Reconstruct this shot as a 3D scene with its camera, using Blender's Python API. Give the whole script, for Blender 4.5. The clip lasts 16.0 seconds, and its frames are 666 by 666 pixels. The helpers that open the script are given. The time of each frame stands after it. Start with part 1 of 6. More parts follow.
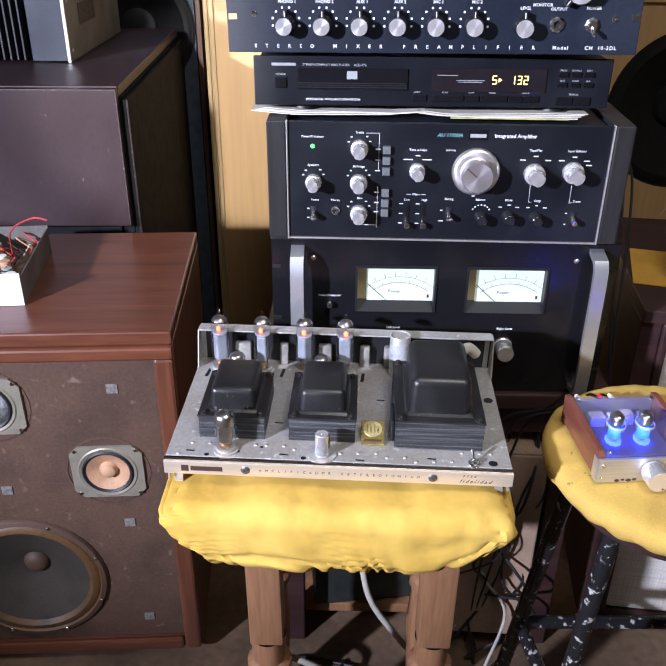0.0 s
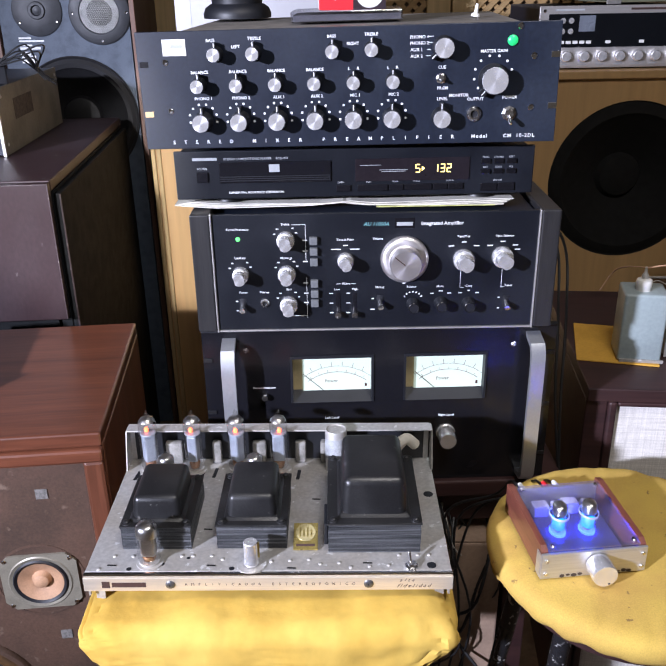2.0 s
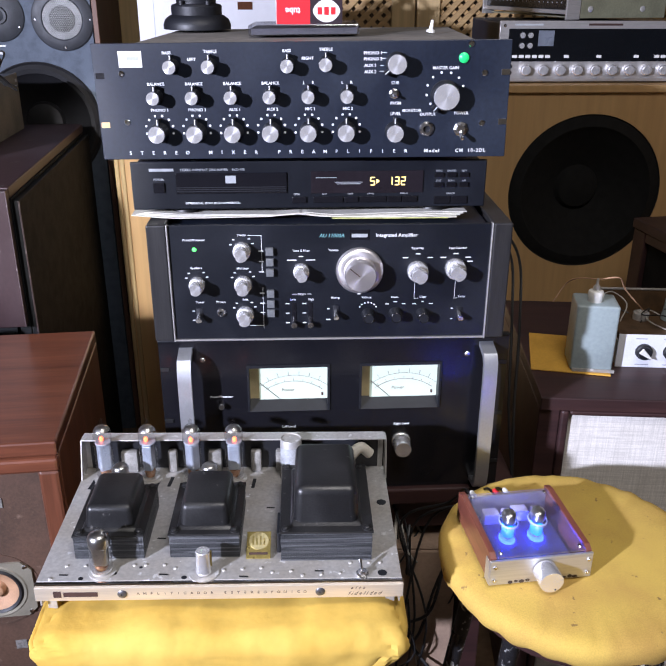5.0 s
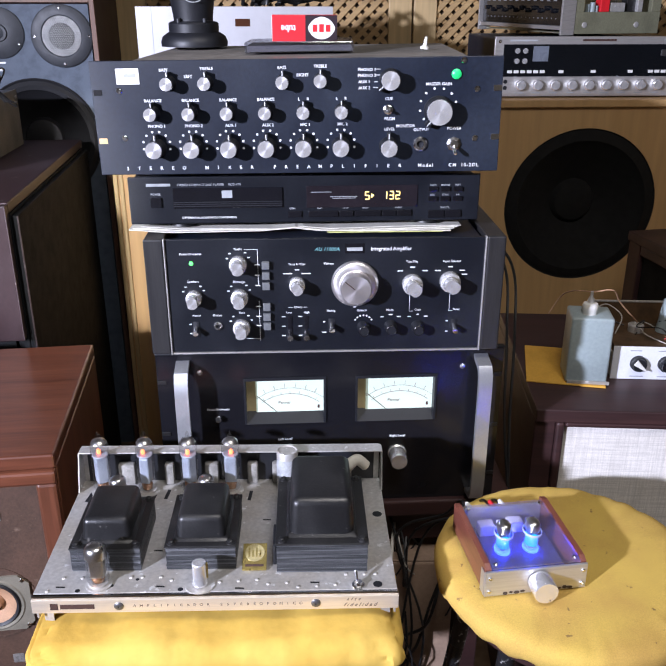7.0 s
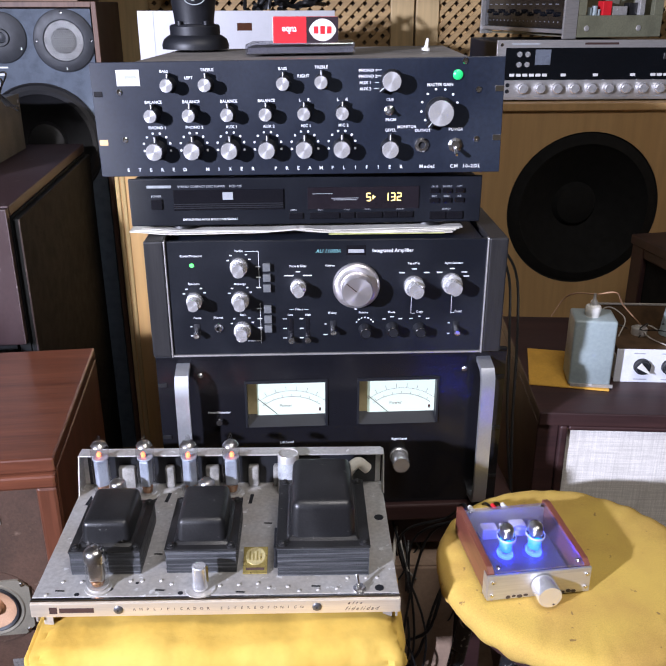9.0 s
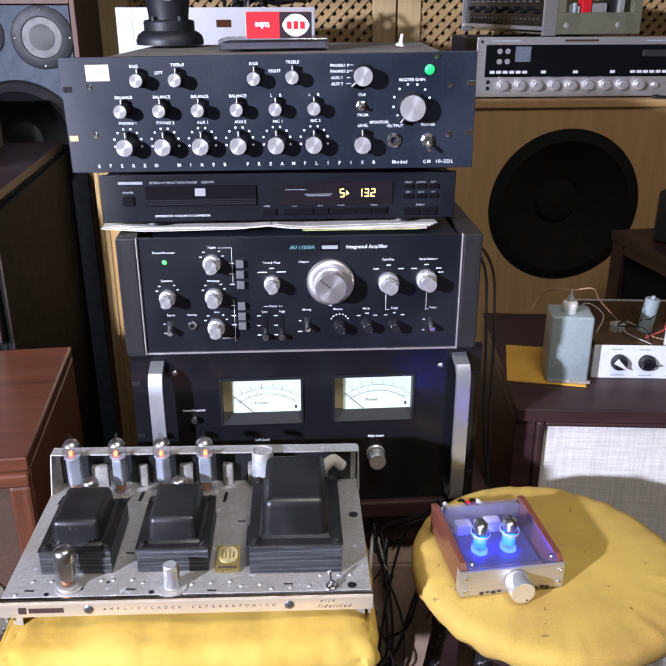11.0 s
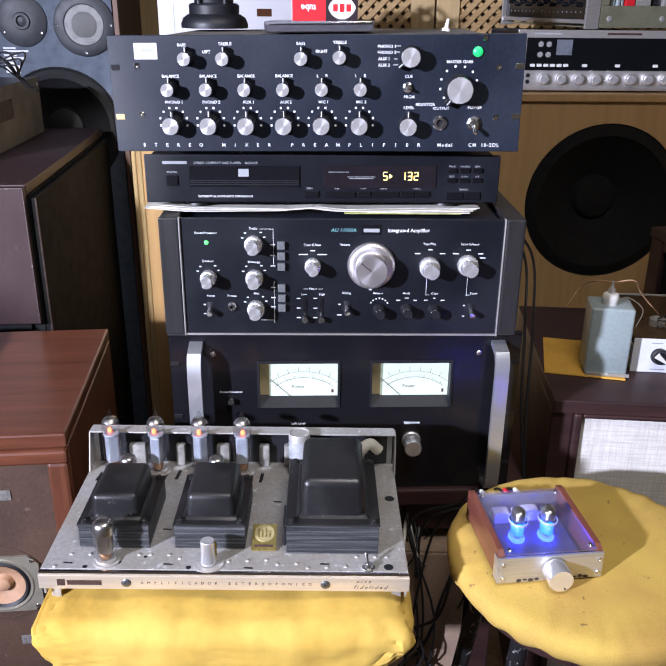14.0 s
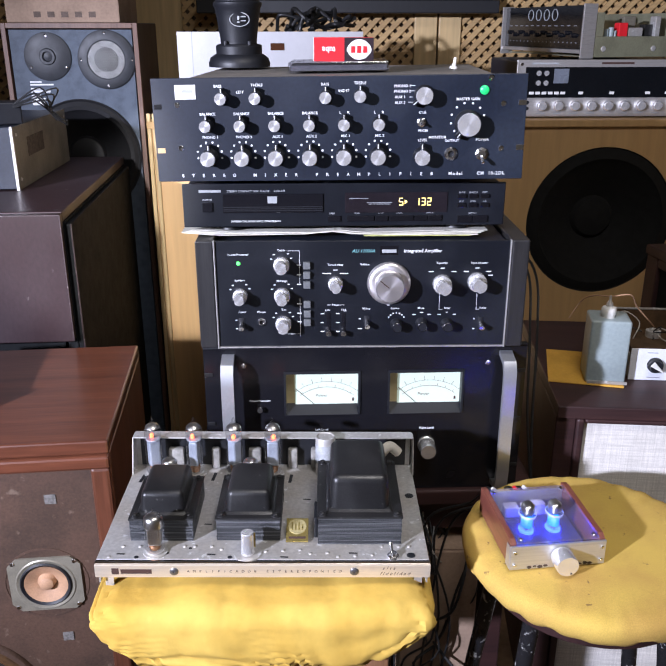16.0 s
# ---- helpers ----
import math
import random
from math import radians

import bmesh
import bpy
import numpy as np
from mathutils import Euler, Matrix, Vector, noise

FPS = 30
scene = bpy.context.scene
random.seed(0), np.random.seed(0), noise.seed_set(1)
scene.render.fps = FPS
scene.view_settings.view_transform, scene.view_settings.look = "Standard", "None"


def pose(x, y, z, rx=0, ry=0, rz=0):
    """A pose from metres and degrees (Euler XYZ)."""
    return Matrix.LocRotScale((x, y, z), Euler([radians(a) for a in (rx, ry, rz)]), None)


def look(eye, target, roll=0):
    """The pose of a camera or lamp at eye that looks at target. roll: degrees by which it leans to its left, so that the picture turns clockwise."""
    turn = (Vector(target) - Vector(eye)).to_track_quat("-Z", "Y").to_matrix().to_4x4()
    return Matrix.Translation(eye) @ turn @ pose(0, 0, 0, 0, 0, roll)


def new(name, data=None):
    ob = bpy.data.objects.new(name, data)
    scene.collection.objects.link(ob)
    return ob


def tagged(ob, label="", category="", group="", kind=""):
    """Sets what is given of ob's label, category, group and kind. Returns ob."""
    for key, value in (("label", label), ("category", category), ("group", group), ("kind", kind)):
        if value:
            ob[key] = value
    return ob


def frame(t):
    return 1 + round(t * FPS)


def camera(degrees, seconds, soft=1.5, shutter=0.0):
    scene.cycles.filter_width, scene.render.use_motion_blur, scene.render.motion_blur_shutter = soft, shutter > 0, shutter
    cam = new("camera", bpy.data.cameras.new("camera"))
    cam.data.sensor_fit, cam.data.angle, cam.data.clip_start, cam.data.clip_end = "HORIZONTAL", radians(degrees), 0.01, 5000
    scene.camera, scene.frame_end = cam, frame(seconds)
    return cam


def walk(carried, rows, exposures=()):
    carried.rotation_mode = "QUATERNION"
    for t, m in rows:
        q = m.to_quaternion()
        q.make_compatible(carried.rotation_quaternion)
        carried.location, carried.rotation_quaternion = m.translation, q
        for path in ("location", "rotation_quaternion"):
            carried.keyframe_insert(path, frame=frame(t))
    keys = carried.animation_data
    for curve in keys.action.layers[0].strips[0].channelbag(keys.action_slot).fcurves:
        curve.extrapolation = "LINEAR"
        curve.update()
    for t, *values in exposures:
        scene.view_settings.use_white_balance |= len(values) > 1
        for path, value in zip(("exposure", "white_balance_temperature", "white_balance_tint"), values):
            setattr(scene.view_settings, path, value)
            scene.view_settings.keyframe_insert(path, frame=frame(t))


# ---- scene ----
cam = camera(45.0, 16.0)
PATH = [
    (0, (-0.085, -0.983, 1.214), (-0.107, 0.771, 0.253), 0.5),
    (0.5, (-0.005, -0.975, 1.207), (-0.021, 0.792, 0.271), -0.6),
    (1, (-0.002, -0.965, 1.235), (-0.001, 0.838, 0.37), -1.2),
    (1.5, (-0.026, -0.952, 1.235), (-0.01, 0.867, 0.403), -1.3),
    (2, (-0.03, -0.941, 1.231), (0.011, 0.886, 0.418), -0.9),
    (2.5, (-0.027, -0.93, 1.23), (0.024, 0.9, 0.426), -0.6),
    (3, (-0.028, -0.932, 1.227), (0.034, 0.899, 0.426), -0.4),
    (3.5, (-0.03, -0.935, 1.221), (0.04, 0.897, 0.422), -0.1),
    (4, (-0.023, -0.939, 1.228), (0.066, 0.89, 0.424), 0.2),
    (6.5, (-0.008, -0.962, 1.244), (0.12, 0.876, 0.465), 0.1),
    (7, (-0.007, -0.959, 1.243), (0.11, 0.883, 0.474), 0.1),
    (7.5, (-0.006, -0.957, 1.243), (0.104, 0.888, 0.48), -0.1),
    (8, (-0.005, -0.956, 1.238), (0.106, 0.893, 0.483), -0.0),
    (10.5, (-0.004, -0.956, 1.235), (0.105, 0.892, 0.477), -0.2),
    (11, (0.015, -0.954, 1.232), (0.151, 0.892, 0.474), -0.0),
    (11.5, (0.029, -0.955, 1.233), (0.222, 0.887, 0.477), 0.2),
    (12, (0.03, -0.955, 1.235), (0.236, 0.885, 0.479), -0.1),
    (12.5, (0.028, -0.951, 1.232), (0.242, 0.888, 0.474), -0.0),
    (13, (-0.012, -0.955, 1.23), (0.131, 0.891, 0.474), 0.4),
    (13.5, (-0.016, -0.957, 1.225), (0.091, 0.891, 0.466), 0.6),
    (14, (-0.003, -0.958, 1.212), (0.07, 0.891, 0.452), 0.6),
    (14.5, (0.0, -0.975, 1.204), (0.002, 0.872, 0.436), 0.3),
    (15, (-0.039, -1.013, 1.219), (-0.036, 0.834, 0.452), 0.2),
    (15.5, (-0.059, -1.039, 1.231), (-0.01, 0.816, 0.485), -0.0),
    (16, (-0.036, -1.049, 1.238), (0.036, 0.818, 0.524), -0.0),
]
walk(cam, [(t, look(eye, target, roll)) for t, eye, target, roll in PATH])

# ---- world and light ----
world = bpy.data.worlds.new("world")
scene.world = world
world.use_nodes = True
world.node_tree.nodes["Background"].inputs[0].default_value = (0.75, 0.86, 1.0, 1)
world.node_tree.nodes["Background"].inputs[1].default_value = 0.12
key = bpy.data.lights.new("work_lamp", "SPOT")
key.energy, key.spot_size, key.spot_blend, key.shadow_soft_size, key.color = 875, radians(46), 0.75, 0.055, (0.87, 0.905, 1.16)
new("work_lamp", key).matrix_world = look((-2.1, -2.1, 1.75), (0.0, 0.46, 0.98))
# Added narrow spot without a seen source: lays the bright patch on the plywood.
spot = bpy.data.lights.new("plywood_spot", "SPOT")
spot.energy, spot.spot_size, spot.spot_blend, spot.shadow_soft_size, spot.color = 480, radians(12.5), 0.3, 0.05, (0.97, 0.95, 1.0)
new("plywood_spot", spot).matrix_world = look((-0.66, -2.0, 1.57), (-0.31, 1.08, 0.74))
# Added fill from above, no known fitting: lifts the shadow tones.
ceil = bpy.data.lights.new("ceiling_fill", "AREA")
ceil.energy, ceil.shape, ceil.size, ceil.color = 23, "SQUARE", 0.7, (1.0, 0.95, 0.93)
new("ceiling_fill", ceil).matrix_world = pose(0.3, -0.9, 2.4)


# ---- materials ----
def mat(name, color, rough=0.5, metal=0.0, scale=30, amount=0.25, bump=0.1, stretch=(1, 1, 1), second=None, mask=(0.45, 0.65),
        coat=0.0, emit=0.0, alpha=None, speck=None, grain=12.0, speck_at=(0.62, 0.68)):
    """A principled surface with fine grain, larger blotches and relief, in object space."""
    m = bpy.data.materials.new(name)
    m.use_nodes = True
    nt = m.node_tree
    N, L = nt.nodes, nt.links
    b = N["Principled BSDF"]
    tc = N.new("ShaderNodeTexCoord")
    mp = N.new("ShaderNodeMapping")
    mp.inputs["Scale"].default_value = stretch
    L.new(tc.outputs["Object"], mp.inputs[0])
    n1 = N.new("ShaderNodeTexNoise")
    n1.inputs["Scale"].default_value, n1.inputs["Detail"].default_value = scale, 6
    n2 = N.new("ShaderNodeTexNoise")
    n2.inputs["Scale"].default_value, n2.inputs["Detail"].default_value = scale * grain, 4
    for n in (n1, n2):
        L.new(mp.outputs[0], n.inputs["Vector"])
    r1 = N.new("ShaderNodeMapRange")
    r1.inputs[1].default_value, r1.inputs[2].default_value = mask
    L.new(n1.outputs[0], r1.inputs[0])
    c2 = second or tuple(c * (1 - amount) for c in color)
    mix = N.new("ShaderNodeMix")
    mix.data_type = "RGBA"
    mix.inputs[6].default_value, mix.inputs[7].default_value = (*color, 1), (*c2, 1)
    L.new(r1.outputs[0], mix.inputs[0])
    mul = N.new("ShaderNodeMix")
    mul.data_type, mul.blend_type = "RGBA", "MULTIPLY"
    mul.inputs[0].default_value = min(1, amount * 1.2)
    L.new(mix.outputs[2], mul.inputs[6])
    ramp = N.new("ShaderNodeMapRange")
    ramp.inputs[1].default_value, ramp.inputs[2].default_value = 0.3, 0.7
    ramp.inputs[3].default_value, ramp.inputs[4].default_value = 0.45, 1.25
    L.new(n2.outputs[0], ramp.inputs[0])
    L.new(ramp.outputs[0], mul.inputs[7])
    last = mul.outputs[2]
    if speck:
        n3 = N.new("ShaderNodeTexNoise")
        n3.inputs["Scale"].default_value, n3.inputs["Detail"].default_value = scale * 7, 8
        L.new(tc.outputs["Object"], n3.inputs["Vector"])
        r3 = N.new("ShaderNodeMapRange")
        r3.inputs[1].default_value, r3.inputs[2].default_value = speck_at
        L.new(n3.outputs[0], r3.inputs[0])
        m3 = N.new("ShaderNodeMix")
        m3.data_type = "RGBA"
        m3.inputs[7].default_value = (*speck, 1)
        L.new(r3.outputs[0], m3.inputs[0])
        L.new(last, m3.inputs[6])
        last = m3.outputs[2]
    L.new(last, b.inputs["Base Color"])
    rr = N.new("ShaderNodeMapRange")
    rr.inputs[3].default_value, rr.inputs[4].default_value = max(0.03, rough - 0.12), min(1, rough + 0.12)
    L.new(n1.outputs[0], rr.inputs[0])
    L.new(rr.outputs[0], b.inputs["Roughness"])
    b.inputs["Metallic"].default_value = metal
    b.inputs["Coat Weight"].default_value = coat
    if bump:
        bp = N.new("ShaderNodeBump")
        bp.inputs["Strength"].default_value, bp.inputs["Distance"].default_value = bump, 0.002
        L.new(n2.outputs[0], bp.inputs["Height"])
        L.new(bp.outputs[0], b.inputs["Normal"])
    if emit:
        b.inputs["Emission Color"].default_value, b.inputs["Emission Strength"].default_value = (*color, 1), emit
    if alpha is not None:
        b.inputs["Alpha"].default_value = alpha
    return m


def glass(name, color=(1, 1, 1), rough=0.02, clear=0.8, shine=0.035):
    """Thin clear glass: mostly see-through, with real gloss."""
    m = bpy.data.materials.new(name)
    m.use_nodes = True
    nt = m.node_tree
    N, L = nt.nodes, nt.links
    N.remove(N["Principled BSDF"])
    t, g, x, f, pw_, ad = (N.new("ShaderNode" + k) for k in ("BsdfTransparent", "BsdfGlossy", "MixShader", "LayerWeight", "Math", "Math"))
    pw_.operation, ad.operation = "POWER", "MULTIPLY_ADD"
    pw_.inputs[1].default_value, ad.inputs[1].default_value, ad.inputs[2].default_value = 3.0, 0.5, shine
    t.inputs[0].default_value = (*[c * (0.6 + 0.4 * clear) for c in color], 1)
    g.inputs["Roughness"].default_value = rough
    f.inputs[0].default_value = 0.5
    L.new(f.outputs["Facing"], pw_.inputs[0])
    L.new(pw_.outputs[0], ad.inputs[0])
    L.new(ad.outputs[0], x.inputs[0])
    L.new(t.outputs[0], x.inputs[1])
    L.new(g.outputs[0], x.inputs[2])
    L.new(x.outputs[0], N["Material Output"].inputs[0])
    return m


def wood(name, light, dark, rough=0.35, axis=0, freq=26, coat=0.0, bump=0.06, fine=0.45):
    """Veneer with long grain along the axis (0 x, 1 y, 2 z)."""
    m = bpy.data.materials.new(name)
    m.use_nodes = True
    nt = m.node_tree
    N, L = nt.nodes, nt.links
    b = N["Principled BSDF"]
    tc, mp = N.new("ShaderNodeTexCoord"), N.new("ShaderNodeMapping")
    s = [1.0, 1.0, 1.0]
    s[axis] = 0.07
    mp.inputs["Scale"].default_value = s
    L.new(tc.outputs["Object"], mp.inputs[0])
    n1, n2, n3 = (N.new("ShaderNodeTexNoise") for _ in range(3))
    for n, sc, d in ((n1, freq, 5), (n2, freq * 9, 3), (n3, freq * 0.2, 3)):
        n.inputs["Scale"].default_value, n.inputs["Detail"].default_value = sc, d
        L.new(mp.outputs[0], n.inputs["Vector"])
    n1.inputs["Distortion"].default_value = 0.6
    ramp = N.new("ShaderNodeValToRGB")
    ramp.color_ramp.elements[0].position, ramp.color_ramp.elements[0].color = 0.3, (*dark, 1)
    ramp.color_ramp.elements[1].position, ramp.color_ramp.elements[1].color = 0.7, (*light, 1)
    L.new(n1.outputs[0], ramp.inputs[0])
    mul = N.new("ShaderNodeMix")
    mul.data_type, mul.blend_type = "RGBA", "MULTIPLY"
    mul.inputs[0].default_value = fine
    L.new(ramp.outputs[0], mul.inputs[6])
    r = N.new("ShaderNodeMapRange")
    r.inputs[1].default_value, r.inputs[2].default_value, r.inputs[3].default_value, r.inputs[4].default_value = 0.3, 0.7, 0.5, 1.2
    L.new(n2.outputs[0], r.inputs[0])
    L.new(r.outputs[0], mul.inputs[7])
    L.new(mul.outputs[2], b.inputs["Base Color"])
    rr = N.new("ShaderNodeMapRange")
    rr.inputs[3].default_value, rr.inputs[4].default_value = max(0.05, rough - 0.15), rough + 0.15
    L.new(n3.outputs[0], rr.inputs[0])
    L.new(rr.outputs[0], b.inputs["Roughness"])
    b.inputs["Coat Weight"].default_value = coat
    b.inputs["Coat Roughness"].default_value = 0.25
    bp = N.new("ShaderNodeBump")
    bp.inputs["Strength"].default_value, bp.inputs["Distance"].default_value = bump, 0.001
    L.new(n2.outputs[0], bp.inputs["Height"])
    L.new(bp.outputs[0], b.inputs["Normal"])
    return m


BLACK = mat("black_paint", (0.006, 0.010, 0.022), 0.43, scale=7, amount=0.35, bump=0.08, second=(0.014, 0.020, 0.035), grain=30)
ANODISED = mat("black_anodised", (0.005, 0.0065, 0.011), 0.42, scale=9, amount=0.35, bump=0.05, second=(0.010, 0.012, 0.018), grain=30)
BLACK_GLOSS = mat("black_gloss", (0.009, 0.009, 0.012), 0.22, scale=12, amount=0.2, bump=0.02)
BLACK_PLASTIC = mat("black_plastic", (0.009, 0.010, 0.014), 0.5, scale=30, bump=0.1)
BLACK_VINYL = mat("black_vinyl", (0.009, 0.010, 0.011), 0.78, scale=40, bump=0.25)
ALU = mat("spun_aluminium", (0.82, 0.82, 0.83), 0.24, 1.0, scale=60, amount=0.1, bump=0.05)
STEEL = mat("plated_steel", (0.58, 0.57, 0.56), 0.48, 0.55, scale=14, amount=0.26, bump=0.12, second=(0.50, 0.47, 0.43), grain=16, speck=(0.80, 0.80, 0.80), speck_at=(0.64, 0.70))
CHROME = mat("chrome", (0.85, 0.85, 0.87), 0.12, 1.0, scale=40, amount=0.05, bump=0)
WHITE_INK = mat("white_ink", (0.85, 0.87, 0.9), 0.6, scale=60, amount=0.15, bump=0)
GREY_INK = mat("grey_ink", (0.4, 0.42, 0.44), 0.6, scale=60, amount=0.15, bump=0)
TEAL_INK = mat("teal_ink", (0.15, 0.35, 0.38), 0.6, scale=60, amount=0.15, bump=0)
METER_INK = mat("meter_ink", (0.17, 0.15, 0.13), 0.6, scale=60, amount=0.15, bump=0)
DARK_INK = mat("dark_ink", (0.06, 0.03, 0.025), 0.6, scale=60, amount=0.15, bump=0)
YELLOW = mat("yellow_cloth", (0.64, 0.425, 0.085), 0.85, scale=9, amount=0.12, bump=0.35, second=(0.57, 0.355, 0.06), grain=9, stretch=(1, 1, 0.7))
YELLOW_FELT = mat("yellow_felt", (0.62, 0.425, 0.09), 0.9, scale=11, amount=0.2, bump=0.07, second=(0.49, 0.30, 0.075), grain=60, mask=(0.4, 0.7), speck=(0.26, 0.16, 0.05), speck_at=(0.69, 0.72))
MAHOGANY = wood("mahogany_veneer", (0.165, 0.056, 0.030), (0.085, 0.028, 0.016), 0.3, 0, coat=0.3)
MAHOGANY_Y = wood("mahogany_trim", (0.17, 0.06, 0.032), (0.08, 0.028, 0.016), 0.38, 2, coat=0.2)
DARKWOOD = wood("dark_stained_wood", (0.050, 0.021, 0.020), (0.026, 0.011, 0.012), 0.5, 0, coat=0.06)
PURPLEWOOD = mat("worn_dark_veneer", (0.022, 0.010, 0.012), 0.48, scale=5, amount=0.3, bump=0.12, second=(0.036, 0.023, 0.027), mask=(0.45, 0.72), stretch=(1, 1, 0.6), grain=30, speck=(0.15, 0.13, 0.13), speck_at=(0.70, 0.76))
PURPLEWOOD.node_tree.nodes["Principled BSDF"].inputs["Specular IOR Level"].default_value = 0.3
LEGWOOD = wood("leg_wood", (0.33, 0.17, 0.085), (0.21, 0.10, 0.05), 0.5, 2)
PLY = wood("plywood", (0.64, 0.41, 0.19), (0.56, 0.345, 0.15), 0.55, 2, freq=7, fine=0.2)
DOORWOOD = wood("closet_wood", (0.62, 0.45, 0.23), (0.55, 0.39, 0.19), 0.5, 2, freq=6)
PARTICLE = mat("particle_board", (0.088, 0.049, 0.033), 0.62, scale=9, amount=0.35, bump=0.25, second=(0.058, 0.033, 0.022), grain=30, speck=(0.16, 0.11, 0.08), speck_at=(0.64, 0.74))
FLOORM = mat("floor_dirty", (0.19, 0.125, 0.08), 0.6, scale=5, amount=0.4, bump=0.2)
WALLM = mat("old_wall", (0.36, 0.34, 0.31), 0.8, scale=3, amount=0.3, bump=0.2)
SILVERM = mat("silver_panel", (0.68, 0.66, 0.65), 0.38, 0.75, scale=30, amount=0.12, bump=0.05, stretch=(1, 1, 8))
DUSTY = mat("bell_black", (0.012, 0.012, 0.013), 0.38, scale=18, amount=0.5, bump=0.12, second=(0.020, 0.020, 0.021), grain=30, speck=(0.11, 0.105, 0.10), speck_at=(0.68, 0.74))
LAMIN = mat("laminations", (0.032, 0.035, 0.040), 0.45, 0.3, scale=9, amount=0.5, bump=0.5, stretch=(1, 1, 60), second=(0.15, 0.155, 0.165))
GOLDP = mat("gold_front", (0.86, 0.76, 0.62), 0.34, 0.6, scale=30, amount=0.12, bump=0.03, stretch=(0.2, 1, 6))
BRASS = mat("brass_tag", (0.62, 0.50, 0.18), 0.3, 0.9, scale=60, amount=0.3, bump=0.1)
GLASS = glass("tube_glass", shine=0.065)
ACRYL = glass("clear_cover", (0.93, 0.93, 1.0), 0.28, 0.95, 0.17)
# Violet diffuse share imitates blue LED light scattered in the cover.
HN, HL = ACRYL.node_tree.nodes, ACRYL.node_tree.links
haze, hmix = HN.new("ShaderNodeBsdfDiffuse"), HN.new("ShaderNodeMixShader")
haze.inputs[0].default_value, hmix.inputs[0].default_value = (0.55, 0.52, 0.95, 1), 0.045
HL.new(HN["Material Output"].inputs[0].links[0].from_socket, hmix.inputs[1])
HL.new(haze.outputs[0], hmix.inputs[2])
HL.new(hmix.outputs[0], HN["Material Output"].inputs[0])
MIRROR = mat("mirror_getter", (0.72, 0.70, 0.68), 0.3, 1.0, scale=90, amount=0.2, bump=0)
GETTER = mat("getter_silver", (0.62, 0.60, 0.58), 0.35, 1.0, scale=90, amount=0.3, bump=0)
PLATE = mat("anode_grey", (0.40, 0.44, 0.52), 0.5, 0.3, scale=60, amount=0.25, bump=0.1)
HEATER = mat("heater_glow", (1.0, 0.13, 0.05), 0.5, emit=6, amount=0.0, bump=0)
BLUELED = mat("blue_light", (0.005, 0.015, 1.0), 0.5, emit=70, amount=0.0, bump=0)
CYANGLOW = mat("cyan_light", (0.004, 0.24, 1.0), 0.5, emit=3.4, amount=0.0, bump=0)
GREENLED = mat("green_lamp", (0.02, 0.55, 0.16), 0.3, emit=0.45, amount=0.0, bump=0)
GREENDOT = mat("green_dot", (0.1, 0.9, 0.15), 0.3, emit=2.0, amount=0.0, bump=0)
SEG = mat("display_segments", (1.0, 0.78, 0.25), 0.4, emit=2.2, amount=0.0, bump=0)
SMOKED = mat("smoked_window", (0.02, 0.016, 0.02), 0.12, scale=20, amount=0.2, bump=0)
METERLIT = mat("meter_face", (0.52, 0.62, 0.54), 0.5, emit=0.5, scale=8, amount=0.05, bump=0)
METERTAN = mat("meter_side", (0.42, 0.34, 0.19), 0.5, emit=0.12, scale=30, amount=0.15, bump=0)
PAPER = mat("magazine_paper", (0.72, 0.70, 0.62), 0.7, scale=20, amount=0.15, bump=0.1)
REDP = mat("red_card", (0.72, 0.02, 0.03), 0.4, scale=30, amount=0.12, bump=0.03)
WHITEP = mat("white_card", (0.75, 0.75, 0.73), 0.6, scale=30, amount=0.1, bump=0.03)
REDWOOD = wood("red_side_wood", (0.215, 0.070, 0.048), (0.135, 0.042, 0.030), 0.35, 1, freq=60, coat=0.2)
COPPERCONE = mat("tan_cone", (0.46, 0.27, 0.16), 0.6, scale=40, amount=0.2, bump=0.15)
RUBBER = mat("black_cable", (0.012, 0.012, 0.013), 0.45, scale=30, bump=0.05)
WHITECABLE = mat("white_cable", (0.5, 0.47, 0.42), 0.5, scale=30, bump=0.05)
REDWIRE = mat("red_wire", (0.45, 0.05, 0.05), 0.4, scale=30, bump=0.03)
MANILA = mat("manila_paper", (0.62, 0.34, 0.05), 0.7, scale=20, amount=0.12, bump=0.08)
GREYGREEN = mat("grey_enamel", (0.30, 0.36, 0.37), 0.4, scale=14, amount=0.15, bump=0.08, second=(0.25, 0.30, 0.31))
CERAMIC = mat("white_ceramic", (0.75, 0.74, 0.70), 0.25, scale=30, amount=0.05, bump=0.02)
CHIPPED = mat("chipped_black", (0.016, 0.016, 0.018), 0.28, scale=13, amount=0.2, bump=0.15, speck=(0.48, 0.47, 0.45), speck_at=(0.60, 0.66))
CARDBOARD = mat("cardboard", (0.36, 0.25, 0.18), 0.8, scale=12, amount=0.2, bump=0.15)
BEIGE = mat("beige_metal", (0.17, 0.155, 0.12), 0.5, scale=14, amount=0.25, bump=0.08)
PCB = mat("circuit_board", (0.10, 0.055, 0.025), 0.5, scale=40, amount=0.4, bump=0.2)
SCREEN = mat("dark_screen", (0.005, 0.006, 0.008), 0.14, scale=10, amount=0.2, bump=0.02)

BLACK_VINYL.node_tree.nodes["Principled BSDF"].inputs["Specular IOR Level"].default_value = 0.12


